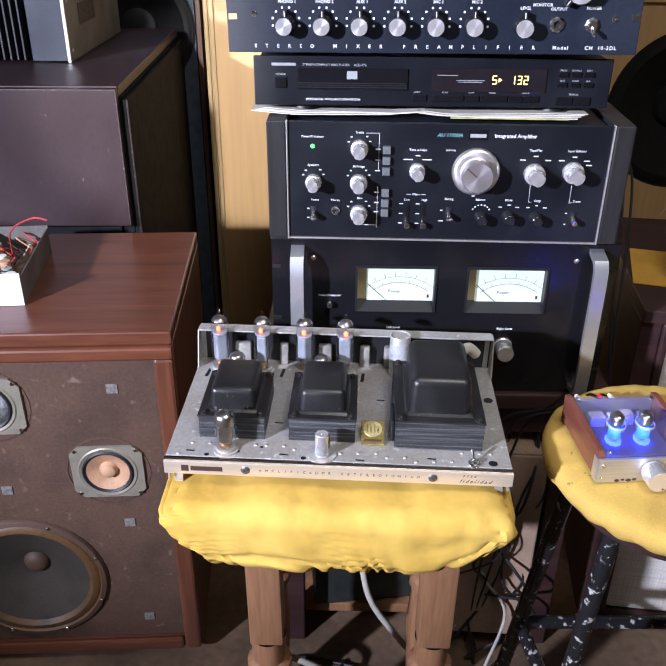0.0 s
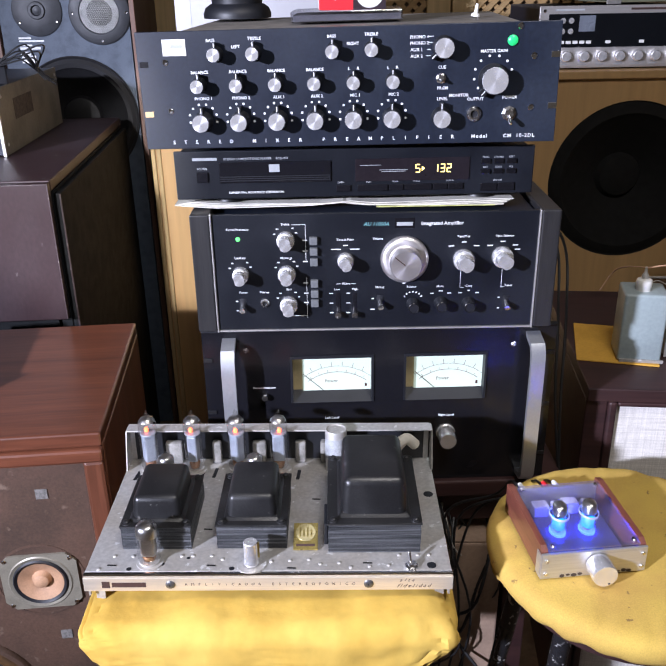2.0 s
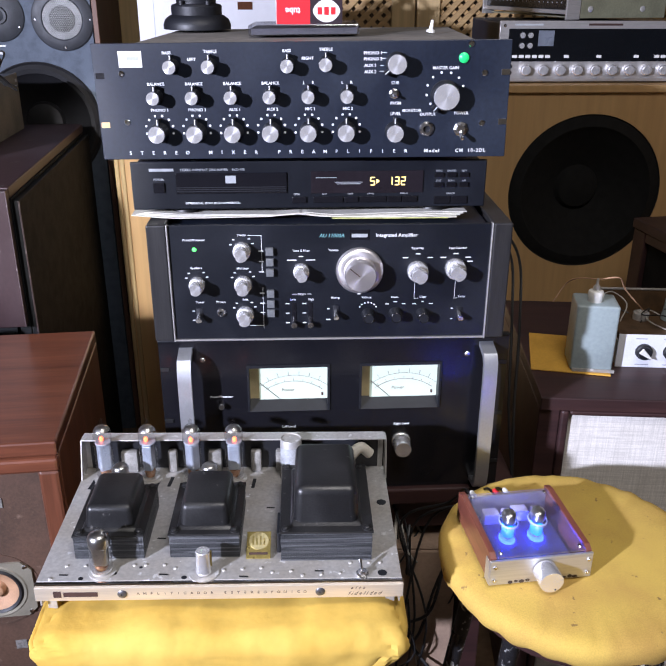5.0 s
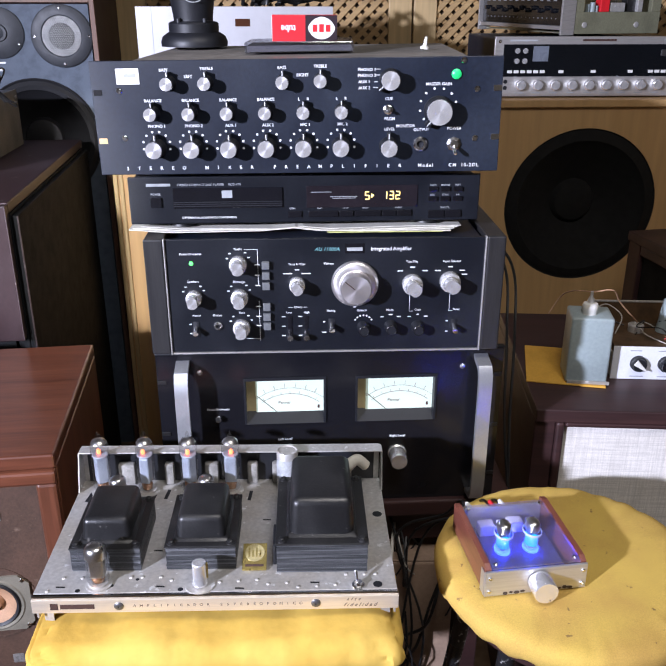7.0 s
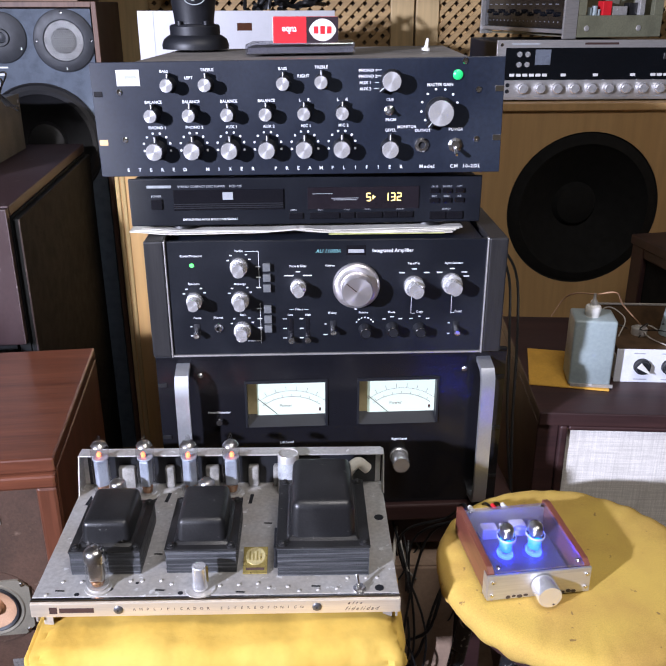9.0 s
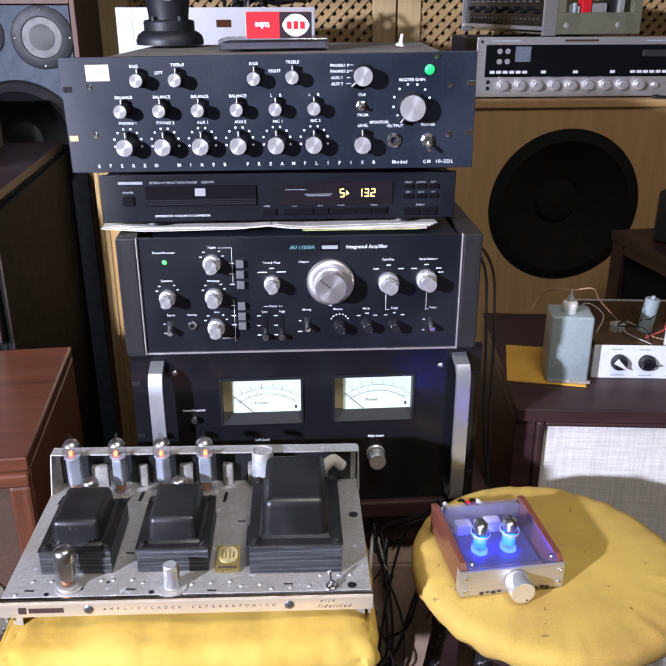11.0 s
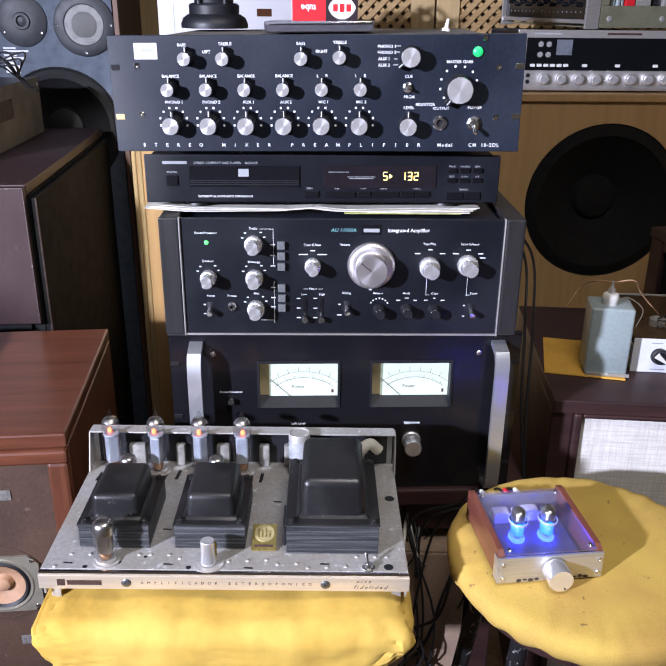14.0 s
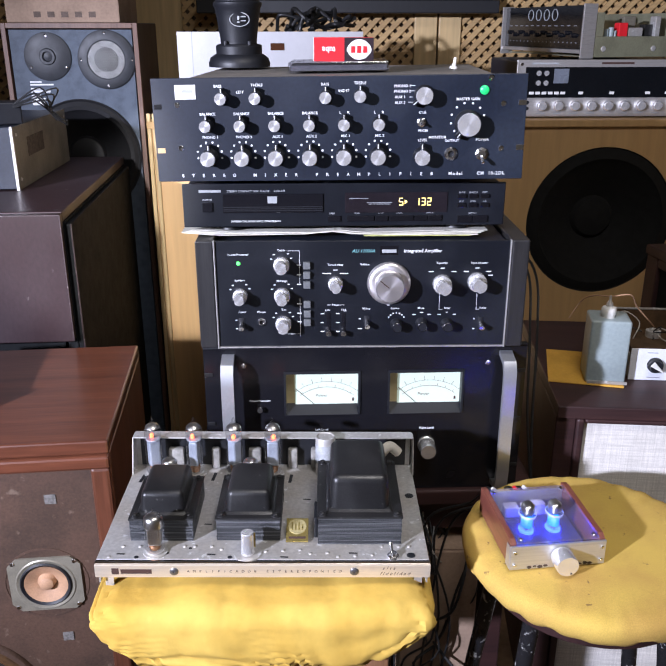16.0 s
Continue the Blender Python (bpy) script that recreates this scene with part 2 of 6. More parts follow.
def cloth(name, c1, c2, scale=900):
    """Woven cloth: crossing threads with uneven thickness."""
    m = mat(name, c1, 0.9, scale=14, amount=0.15, bump=0.2, second=c2, grain=40)
    N, L = m.node_tree.nodes, m.node_tree.links
    b = N["Principled BSDF"]
    tc = N.new("ShaderNodeTexCoord")
    hs = []
    for st in ((1, 1, 0.04), (0.04, 1, 1)):
        mp, nz = N.new("ShaderNodeMapping"), N.new("ShaderNodeTexNoise")
        mp.inputs["Scale"].default_value = st
        nz.inputs["Scale"].default_value, nz.inputs["Detail"].default_value = scale, 2
        L.new(tc.outputs["Object"], mp.inputs[0])
        L.new(mp.outputs[0], nz.inputs["Vector"])
        hs.append(nz)
    mx = N.new("ShaderNodeMath")
    mx.operation = "MULTIPLY"
    L.new(hs[0].outputs[0], mx.inputs[0])
    L.new(hs[1].outputs[0], mx.inputs[1])
    r = N.new("ShaderNodeMapRange")
    r.inputs[1].default_value, r.inputs[2].default_value, r.inputs[3].default_value, r.inputs[4].default_value = 0.13, 0.38, 0.8, 1.05
    L.new(mx.outputs[0], r.inputs[0])
    mul = N.new("ShaderNodeMix")
    mul.data_type, mul.blend_type = "RGBA", "MULTIPLY"
    mul.inputs[0].default_value = 1
    old = b.inputs["Base Color"].links[0].from_socket
    L.new(old, mul.inputs[6])
    L.new(r.outputs[0], mul.inputs[7])
    L.new(mul.outputs[2], b.inputs["Base Color"])
    bp = N.new("ShaderNodeBump")
    bp.inputs["Strength"].default_value, bp.inputs["Distance"].default_value = 0.5, 0.001
    L.new(mx.outputs[0], bp.inputs["Height"])
    L.new(bp.outputs[0], b.inputs["Normal"])
    return m


GRILLE = cloth("grille_cloth", (0.76, 0.73, 0.69), (0.70, 0.67, 0.63), 420)


def spun(name, color, rough=0.27, aniso=0.65, metal=0.76):
    """Lathe-turned metal: highlights fan out from the centre."""
    m = bpy.data.materials.new(name)
    m.use_nodes = True
    N, L = m.node_tree.nodes, m.node_tree.links
    b = N["Principled BSDF"]
    b.inputs["Base Color"].default_value, b.inputs["Metallic"].default_value = (*color, 1), metal
    b.inputs["Roughness"].default_value, b.inputs["Anisotropic"].default_value = rough, aniso
    t = N.new("ShaderNodeTangent")
    t.direction_type, t.axis = "RADIAL", "Z"
    L.new(t.outputs[0], b.inputs["Tangent"])
    tc, sep, mth, nz = N.new("ShaderNodeTexCoord"), N.new("ShaderNodeVectorMath"), N.new("ShaderNodeCombineXYZ"), N.new("ShaderNodeTexNoise")
    sep.operation = "LENGTH"
    L.new(tc.outputs["Object"], sep.inputs[0])
    L.new(sep.outputs["Value"], mth.inputs[0])
    L.new(mth.outputs[0], nz.inputs["Vector"])
    nz.inputs["Scale"].default_value = 3000
    bp = N.new("ShaderNodeBump")
    bp.inputs["Strength"].default_value, bp.inputs["Distance"].default_value = 0.1, 0.0005
    L.new(nz.outputs[0], bp.inputs["Height"])
    L.new(bp.outputs[0], b.inputs["Normal"])
    return m


SPUN = spun("turned_aluminium", (0.93, 0.93, 0.95))
SPUNPINK = spun("turned_pale_aluminium", (0.80, 0.76, 0.77), 0.32, metal=0.85)
WHITEMET = mat("white_metal", (0.72, 0.74, 0.80), 0.45, scale=30, amount=0.1, bump=0.05)


# ---- mesh helpers ----
def part(name, bm, material, parent=None, label="", smooth=False):
    me = bpy.data.meshes.new(name)
    bmesh.ops.recalc_face_normals(bm, faces=bm.faces[:])
    bm.to_mesh(me)
    bm.free()
    me.materials.append(material)
    if smooth:
        me.shade_smooth()
        me.set_sharp_from_angle(angle=radians(38))
    ob = new(name, me)
    if parent is not None:
        ob.parent = parent
    if label:
        ob["label"] = label
    return ob


def thing(name, m, label, category, group="", kind=""):
    ob = new(name)
    ob.empty_display_size = 0.03
    ob.matrix_world = m
    return tagged(ob, label, category, group, kind)


def box(x0, x1, y0, y1, z0, z1, bev=0.0, seg=2, bm=None):
    out = bm or bmesh.new()
    t = bmesh.new()
    bmesh.ops.create_cube(t, size=1)
    for v in t.verts:
        v.co = ((x0 + x1) / 2 + v.co.x * (x1 - x0), (y0 + y1) / 2 + v.co.y * (y1 - y0), (z0 + z1) / 2 + v.co.z * (z1 - z0))
    if bev:
        bmesh.ops.bevel(t, geom=t.edges[:], offset=bev, segments=seg, affect="EDGES", profile=0.5)
    join(out, t)
    return out


def join(out, t, m=None):
    if m is not None:
        bmesh.ops.transform(t, matrix=m, verts=t.verts[:])
    me = bpy.data.meshes.new("t")
    t.to_mesh(me)
    t.free()
    out.from_mesh(me)
    bpy.data.meshes.remove(me)
    return out


def lathe(profile, n=24, bm=None, m=None):
    """Turn (radius, height) pairs about z."""
    out = bm or bmesh.new()
    t = bmesh.new()
    rings = []
    for r, h in profile:
        if r < 1e-6:
            rings.append([t.verts.new((0, 0, h))])
        else:
            rings.append([t.verts.new((r * math.cos(2 * math.pi * i / n), r * math.sin(2 * math.pi * i / n), h)) for i in range(n)])
    for a, b in zip(rings, rings[1:]):
        for i in range(n):
            j = (i + 1) % n
            if len(a) == 1 and len(b) == 1:
                continue
            if len(a) == 1:
                t.faces.new((a[0], b[i], b[j]))
            elif len(b) == 1:
                t.faces.new((a[i], a[j], b[0]))
            else:
                t.faces.new((a[i], a[j], b[j], b[i]))
    return join(out, t, m)


OUT = Matrix.Rotation(radians(90), 4, "X")  # turns z to -y, out of a front panel


def at(x, y, z, *turns):
    m = Matrix.Translation((x, y, z))
    for t in turns:
        m = m @ t
    return m


def rotz(a):
    return Matrix.Rotation(radians(a), 4, "Z")


def tube(points, r, n=8, bm=None, cyclic=False):
    """A round rod or cable along a smooth line through points."""
    out = bm or bmesh.new()
    pts = [Vector(p) for p in points]
    t = bmesh.new()
    prev, up = None, Vector((0.3, 0.2, 1)).normalized()
    for i, p in enumerate(pts):
        d = (pts[min(i + 1, len(pts) - 1)] - pts[max(i - 1, 0)]).normalized()
        a = d.cross(up)
        if a.length < 1e-3:
            a = d.cross(Vector((1, 0, 0)))
        a.normalize()
        b = d.cross(a)
        ring = [t.verts.new(p + r * (math.cos(2 * math.pi * k / n) * a + math.sin(2 * math.pi * k / n) * b)) for k in range(n)]
        if prev:
            for k in range(n):
                t.faces.new((prev[k], prev[(k + 1) % n], ring[(k + 1) % n], ring[k]))
        else:
            t.faces.new(ring)
        prev = ring
    t.faces.new(prev)
    return join(out, t)


def spline(ctrl, k=8):
    """Points on a smooth curve through ctrl."""
    c = [Vector(p) for p in ctrl]
    c = [2 * c[0] - c[1]] + c + [2 * c[-1] - c[-2]]
    out = []
    for i in range(1, len(c) - 2):
        for j in range(k):
            u = j / k
            out.append(0.5 * (2 * c[i] + (c[i + 1] - c[i - 1]) * u + (2 * c[i - 1] - 5 * c[i] + 4 * c[i + 1] - c[i + 2]) * u * u
                              + (3 * c[i] - c[i - 1] - 3 * c[i + 1] + c[i + 2]) * u ** 3))
    out.append(c[-2])
    return out


def cut(ob, holes, depth=0.2, n=56):
    """Round holes (x, y, z, radius, along) cut through a part, along y or z."""
    tmp = []
    for x, y, z, r, along in holes:
        me = bpy.data.meshes.new("t")
        b = lathe([(0, -depth), (r, -depth), (r, depth), (0, depth)], n, m=at(x, y, z, OUT) if along == "y" else at(x, y, z))
        bmesh.ops.recalc_face_normals(b, faces=b.faces[:])
        b.to_mesh(me)
        b.free()
        c = new("t", me)
        md = ob.modifiers.new("b", "BOOLEAN")
        md.operation, md.object, md.solver = "DIFFERENCE", c, "EXACT"
        tmp.append(c)
        par, ob.parent = ob.parent, None
        basis, ob.matrix_basis = ob.matrix_basis.copy(), Matrix()
        bpy.context.view_layer.update()
        me2 = bpy.data.meshes.new_from_object(ob.evaluated_get(bpy.context.evaluated_depsgraph_get()))
        ob.modifiers.clear()
        old, ob.data = ob.data, me2
        bpy.data.meshes.remove(old)
        ob.parent, ob.matrix_basis = par, basis
    for c in tmp:
        bpy.data.objects.remove(c)
    return ob


def words(text, size, x, z, y, material, parent, align="CENTER", name="lettering", shear=0.0, spacing=1.0, turn=0, thick=0.0002, bold=0.018):
    """Raised lettering on a front panel facing -y."""
    cu = bpy.data.curves.new(name, "FONT")
    cu.body, cu.size, cu.align_x, cu.align_y, cu.shear, cu.space_character = text, size, align, "CENTER", shear, spacing
    cu.extrude, cu.resolution_u, cu.offset = thick, 2, size * bold
    tmp = bpy.data.objects.new("tmp", cu)
    scene.collection.objects.link(tmp)
    bpy.context.view_layer.update()
    me = bpy.data.meshes.new_from_object(tmp.evaluated_get(bpy.context.evaluated_depsgraph_get()))
    bpy.data.objects.remove(tmp)
    bpy.data.curves.remove(cu)
    me.transform(at(x, y, z, OUT, Matrix.Rotation(radians(turn), 4, "Z")))
    me.materials.clear()
    me.materials.append(material)
    ob = new(name, me)
    ob.parent = parent
    return ob

# ---- the room ----
tagged(part("floor", box(-3, 3.2, -3, 2.0, -0.1, 0.0), FLOORM), "worn brown floor under the furniture", "floor", kind="structure")
tagged(part("wall_north", box(-3, 3.2, 1.86, 2.0, 0, 2.5), WALLM), "old plain wall behind the closet front", "wall", kind="structure")
tagged(part("wall_west", box(-3.1, -3, -3, 2.0, 0, 2.5), WALLM), "plain old painted wall", "wall", kind="structure")
tagged(part("wall_east", box(3.2, 3.3, -3, 2.0, 0, 2.5), WALLM), "plain old painted wall", "wall", kind="structure")
tagged(part("wall_south", box(-3.1, 3.3, -3.1, -3, 0, 2.5), WALLM), "plain old painted wall", "wall", kind="structure")
tagged(part("ceiling", box(-3.1, 3.3, -3.1, 2.0, 2.5, 2.6), WALLM), "plain pale ceiling", "ceiling", kind="structure")


def screw(r=0.004, h=0.002):
    bm = lathe([(r, 0), (r, h * 0.6), (r * 0.6, h), (0, h)], 12)
    return bm


# ---- closet front with lattice ----
closet = thing("closet_front", pose(0, 1.78, 0), "yellowish wooden closet front with lattice panels", "closet", kind="structure")
part("board", box(-2.6, 2.9, 0.03, 0.05, 0, 2.45), mat("closet_dark", (0.11, 0.07, 0.04), 0.7), closet)
for x0, x1 in ((-0.62, -0.42), (0.343, 0.418), (0.424, 0.498), (1.45, 1.62), (-1.7, -1.5)):
    part("stile", box(x0, x1, 0, 0.03, 0, 2.4, 0.003), DOORWOOD, closet)
LATT = wood("lattice_wood", (0.55, 0.37, 0.17), (0.42, 0.27, 0.12), 0.6, 0, freq=14)
for x0, x1 in ((-1.5, -0.62), (-0.42, 0.343), (0.498, 1.45), (1.62, 2.4)):
    lat = bmesh.new()
    pitch, w, z0, z1 = 0.039, 0.0076, 0.85, 1.75
    for sgn, yy in ((1, 0.012), (-1, 0.02)):
        k = x0 - (z1 - z0)
        while k < x1 + (z1 - z0):
            a, b = (k, z0), (k + (z1 - z0), z1)
            if sgn < 0:
                a, b = (k, z1), (k + (z1 - z0), z0)
            lo, hi = max(x0, a[0]), min(x1, b[0])
            if hi - lo > 0.01:
                sl = (b[1] - a[1]) / (b[0] - a[0])
                pa, pb = (lo, a[1] + sl * (lo - a[0])), (hi, a[1] + sl * (hi - a[0]))
                d = Vector((pb[0] - pa[0], pb[1] - pa[1])).normalized()
                nx, nz = -d.y * w, d.x * w
                vs = [lat.verts.new((p[0] + s * nx, yy + q, p[1] + s * nz)) for p in (pa, pb) for s in (-1, 1) for q in (-0.004, 0.004)]
                for f in ((0, 1, 3, 2), (4, 5, 7, 6), (0, 1, 5, 4), (2, 3, 7, 6), (0, 2, 6, 4), (1, 3, 7, 5)):
                    lat.faces.new([vs[i] for i in f])
            k += pitch
    part("lattice", lat, LATT, closet, "diagonal wooden lattice")

# ---- plywood cabinet with the large dark cone ----
ply = thing("plywood_cabinet", pose(0, 1.08, 0), "large bare plywood loudspeaker cabinet with a round black woofer", "loudspeaker")
CX, CZ, CR = 0.773, 0.738, 0.201
fr = bmesh.new()
ring, outer = [], []
n = 64
for i in range(n):
    a = 2 * math.pi * i / n
    ring.append((CX + CR * math.cos(a), CZ + CR * math.sin(a)))
    c, s = math.cos(a), math.sin(a)
    k = min(0.285 / abs(c) if abs(c) > 1e-6 else 9, 0.255 / abs(s) if abs(s) > 1e-6 else 9)
    outer.append((CX + k * c, CZ + k * s))
v1 = [fr.verts.new((x, 0, z)) for x, z in ring]
v2 = [fr.verts.new((x, 0, z)) for x, z in outer]
v3 = [fr.verts.new((x, 0.02, z)) for x, z in ring]
for i in range(n):
    j = (i + 1) % n
    fr.faces.new((v1[i], v1[j], v2[j], v2[i]))
    fr.faces.new((v1[i], v1[j], v3[j], v3[i]))
for x0, x1, z0, z1 in ((-0.43, CX - 0.285, 0, 0.992), (CX - 0.285, 1.065, 0, CZ - 0.255)):
    box(x0, x1, 0, 0.02, z0, z1, bm=fr)
box(CX + 0.285, 1.065, 0, 0.02, CZ - 0.255, 0.992, bm=fr)
part("front_panel", fr, PLY, ply)
part("top_panel", box(-0.43, 1.065, -0.012, 0.5, 0.992, 1.01, 0.002), PLY, ply)
part("side_panel", box(-0.43, -0.412, 0.021, 0.5, 0, 0.991), PLY, ply)
part("side_panel", box(1.047, 1.065, 0.021, 0.5, 0, 0.991), PLY, ply)
part("back_panel", box(-0.41, 1.045, 0.48, 0.5, 0, 0.991), PLY, ply)
for i in range(2):
    part("moulding", box(-0.43 + i * 0.014, -0.419 + i * 0.014, -0.008, -0.0005, 0, 1.03, 0.003), DOORWOOD, ply)
part("woofer_cone", lathe([(CR + 0.004, -0.002), (CR - 0.004, -0.006), (CR - 0.012, 0.0), (CR - 0.03, 0.006), (CR - 0.04, -0.006), (0.06, -0.07), (0.05, -0.055), (0, -0.04)], 64,
     m=at(CX, -0.002, CZ, OUT)), mat("cone_paper", (0.003, 0.003, 0.003), 0.95, scale=50, bump=0.3), ply, "black paper woofer cone", True)
sp = thing("wooden_screen", pose(1.085, 1.06, 0, 0, 0, -62), "pale plywood screen standing beside the cabinet", "screen")
part("sheet", box(0, 0.6, 0, 0.018, 0, 1.0, 0.002), PLY, sp)


# ---- loudspeaker with bare drivers (brown) ----
LSPM = pose(-0.327, 0.008, 0, 0, 0, 3.9)
lsp = thing("loudspeaker", LSPM, "mahogany loudspeaker without its grille, bare drivers showing", "loudspeaker")
W, D, HT = 0.53, 0.385, 0.668
part("cabinet_top", box(-W, 0, 0.003, D, HT - 0.022, HT, 0.003), MAHOGANY, lsp)
part("cabinet_side", box(-0.022, 0, 0.012, D, 0.02, HT - 0.0225, 0.002), MAHOGANY_Y, lsp)
part("cabinet_side", box(-W, -W + 0.022, 0.012, D, 0.02, HT - 0.0225, 0.002), MAHOGANY_Y, lsp)
part("cabinet_back", box(-W + 0.023, -0.023, D - 0.02, D - 0.002, 0.02, HT - 0.023), PARTICLE, lsp)
part("cabinet_bottom", box(-W + 0.023, -0.023, 0.012, D - 0.021, 0.02, 0.04), MAHOGANY, lsp)
part("front_moulding", box(-W, -0.0, -0.004, 0.0115, HT - 0.0445, HT - 0.023, 0.004), MAHOGANY, lsp)
part("front_moulding", box(-0.03, -0.001, 0.001, 0.0115, 0.02, HT - 0.045, 0.005), MAHOGANY_Y, lsp)
part("front_moulding", box(-W + 0.001, -W + 0.03, 0.001, 0.0115, 0.02, HT - 0.045, 0.005), MAHOGANY_Y, lsp)
part("front_moulding", box(-W + 0.031, -0.031, 0.001, 0.0115, 0.02, 0.045, 0.005), MAHOGANY, lsp)
part("plinth", box(-W + 0.03, -0.03, 0.03, D - 0.03, 0.0, 0.0195), DARKWOOD, lsp)
cut(part("baffle", box(-W + 0.031, -0.031, 0.02, 0.037, 0.041, HT - 0.0455), PARTICLE, lsp, "brown particle-board baffle"),
    [(-0.281, 0.03, 0.186, 0.122, "y"), (-0.122, 0.03, 0.411, 0.042, "y"), (-0.288, 0.03, 0.537, 0.042, "y")])


# ---- tall dark loudspeaker behind it ----
tall = thing("loudspeaker", pose(-0.476, 0.403, 0, 0, 0, 2.0), "tall dark loudspeaker with worn veneer front and black side", "loudspeaker")
part("front_panel", box(-0.55, 0, 0, 0.02, 0.672, 0.918, 0.002), PURPLEWOOD, tall)
part("plinth", box(-0.54, -0.025, 0.03, 0.05, 0.0, 0.698), BLACK_VINYL, tall)
part("top_panel", box(-0.55, 0.0, 0.021, 0.69, 0.90, 0.92, 0.003), PURPLEWOOD, tall)
part("side_panel", box(-0.02, -0.0, 0.03, 0.69, 0.0, 0.899, 0.002), BLACK_VINYL, tall)
part("side_frame", box(0.0005, 0.012, 0.03, 0.69, 0.0, 0.895, 0.003), BLACK_VINYL, tall)
part("side_panel", box(-0.55, -0.53, 0.03, 0.69, 0.0, 0.899, 0.002), BLACK_VINYL, tall)
part("back_panel", box(-0.529, -0.021, 0.67, 0.69, 0.0, 0.899), BLACK_VINYL, tall)

WORN = mat("worn_edge", (0.036, 0.022, 0.026), 0.5, scale=22, amount=0.2, speck=(0.17, 0.15, 0.145), speck_at=(0.58, 0.70))
part("worn_edge", box(-0.549, 0.001, -0.0012, 0.0015, 0.9165, 0.9185, 0.0005), WORN, tall, "chipped pale edge")
part("worn_edge", box(-0.0012, 0.0012, -0.0012, 0.002, 0.674, 0.916, 0.0005), WORN, tall, "chipped pale edge")
part("worn_edge", box(0.0098, 0.0126, 0.0288, 0.032, 0.4, 0.894, 0.0005), WORN, tall, "chipped pale edge")

# ---- loudspeaker far back ----
far = thing("loudspeaker", pose(-0.457, 1.2, 0, 0, 0, 2), "black-baffled three-way loudspeaker in walnut cabinet", "loudspeaker")
part("cabinet_side", box(-0.016, 0, 0.006, 0.36, 0.0, 1.245, 0.003), DARKWOOD, far)
part("cabinet_side", box(-0.345, -0.329, 0.006, 0.36, 0.0, 1.245, 0.003), DARKWOOD, far)
part("cabinet_top", box(-0.3285, -0.0165, 0.006, 0.36, 1.229, 1.245, 0.002), DARKWOOD, far)
part("cabinet_back", box(-0.3285, -0.0165, 0.345, 0.36, 0.0, 1.2285), DARKWOOD, far)
cut(part("baffle", box(-0.3285, -0.0165, 0, 0.014, 0.0, 1.2285), mat("grey_baffle", (0.075, 0.098, 0.135), 0.6, scale=40, bump=0.2), far), [(-0.168, 0, 0.905, 0.146, "y")])
WALNUT = wood("walnut_edge", (0.20, 0.11, 0.075), (0.13, 0.07, 0.05), 0.5, 2)
part("front_edge", box(-0.012, 0, -0.008, 0.0055, 0, 1.245, 0.001), WALNUT, far, "pale walnut cabinet edge")
part("front_edge", box(-0.345, -0.333, -0.008, 0.0055, 0, 1.245, 0.001), WALNUT, far, "pale walnut cabinet edge")
part("front_edge", box(-0.3325, -0.0125, -0.008, 0.0055, 1.232, 1.245, 0.001), WALNUT, far, "pale walnut cabinet edge")

# ---- equipment table under the stack ----
tab = thing("side_table", pose(0.055, 0.20, 0), "dark wooden table holding up the amplifier stack", "table")
part("tabletop", box(-0.27, 0.27, -0.17, 0.24, 0.532, 0.558, 0.003), DARKWOOD, tab)
for x, y in ((-0.24, -0.15), (0.2, -0.15), (-0.24, 0.2), (0.2, 0.2)):
    part("leg", box(x, x + 0.04, y, y + 0.04, 0, 0.5315, 0.002), DARKWOOD, tab)
part("apron", box(-0.199, 0.199, -0.14, -0.12, 0.47, 0.5315), DARKWOOD, tab)

# ---- right loudspeaker with cloth grille ----
rb = thing("loudspeaker", pose(0.385, 0.105, 0, 0, 0, -6.5), "dark mahogany loudspeaker with pale woven grille", "loudspeaker")
W2, D2, H2 = 0.47, 0.41, 0.664
part("cabinet_top", box(-0.012, W2, 0.0, D2, H2 - 0.022, H2, 0.002), DARKWOOD, rb)
part("cabinet_side", box(-0.012, 0.02, 0.006, D2, 0.0, H2 - 0.0225, 0.002), DARKWOOD, rb)
part("cabinet_side", box(W2 - 0.02, W2, 0.006, D2, 0.0, H2 - 0.0225, 0.002), DARKWOOD, rb)
part("cabinet_back", box(0.021, W2 - 0.021, D2 - 0.02, D2, 0.0, H2 - 0.023), DARKWOOD, rb)
part("front_moulding", box(0.0205, 0.0335, 0.001, 0.02, 0.035, H2 - 0.0225, 0.004), DARKWOOD, rb)
part("front_moulding", box(W2 - 0.0335, W2 - 0.0205, 0.001, 0.02, 0.035, H2 - 0.0225, 0.004), DARKWOOD, rb)
part("front_moulding", box(0.034, W2 - 0.034, 0.001, 0.02, H2 - 0.0305, H2 - 0.0225, 0.003), DARKWOOD, rb)
part("grille", box(0.034, W2 - 0.034, 0.010, 0.03, 0.035, H2 - 0.031, 0.004), GRILLE, rb, "pale woven grille cloth")
part("bottom_rail", box(0.0205, W2 - 0.0205, 0.004, 0.03, 0.0, 0.034, 0.002), DARKWOOD, rb)

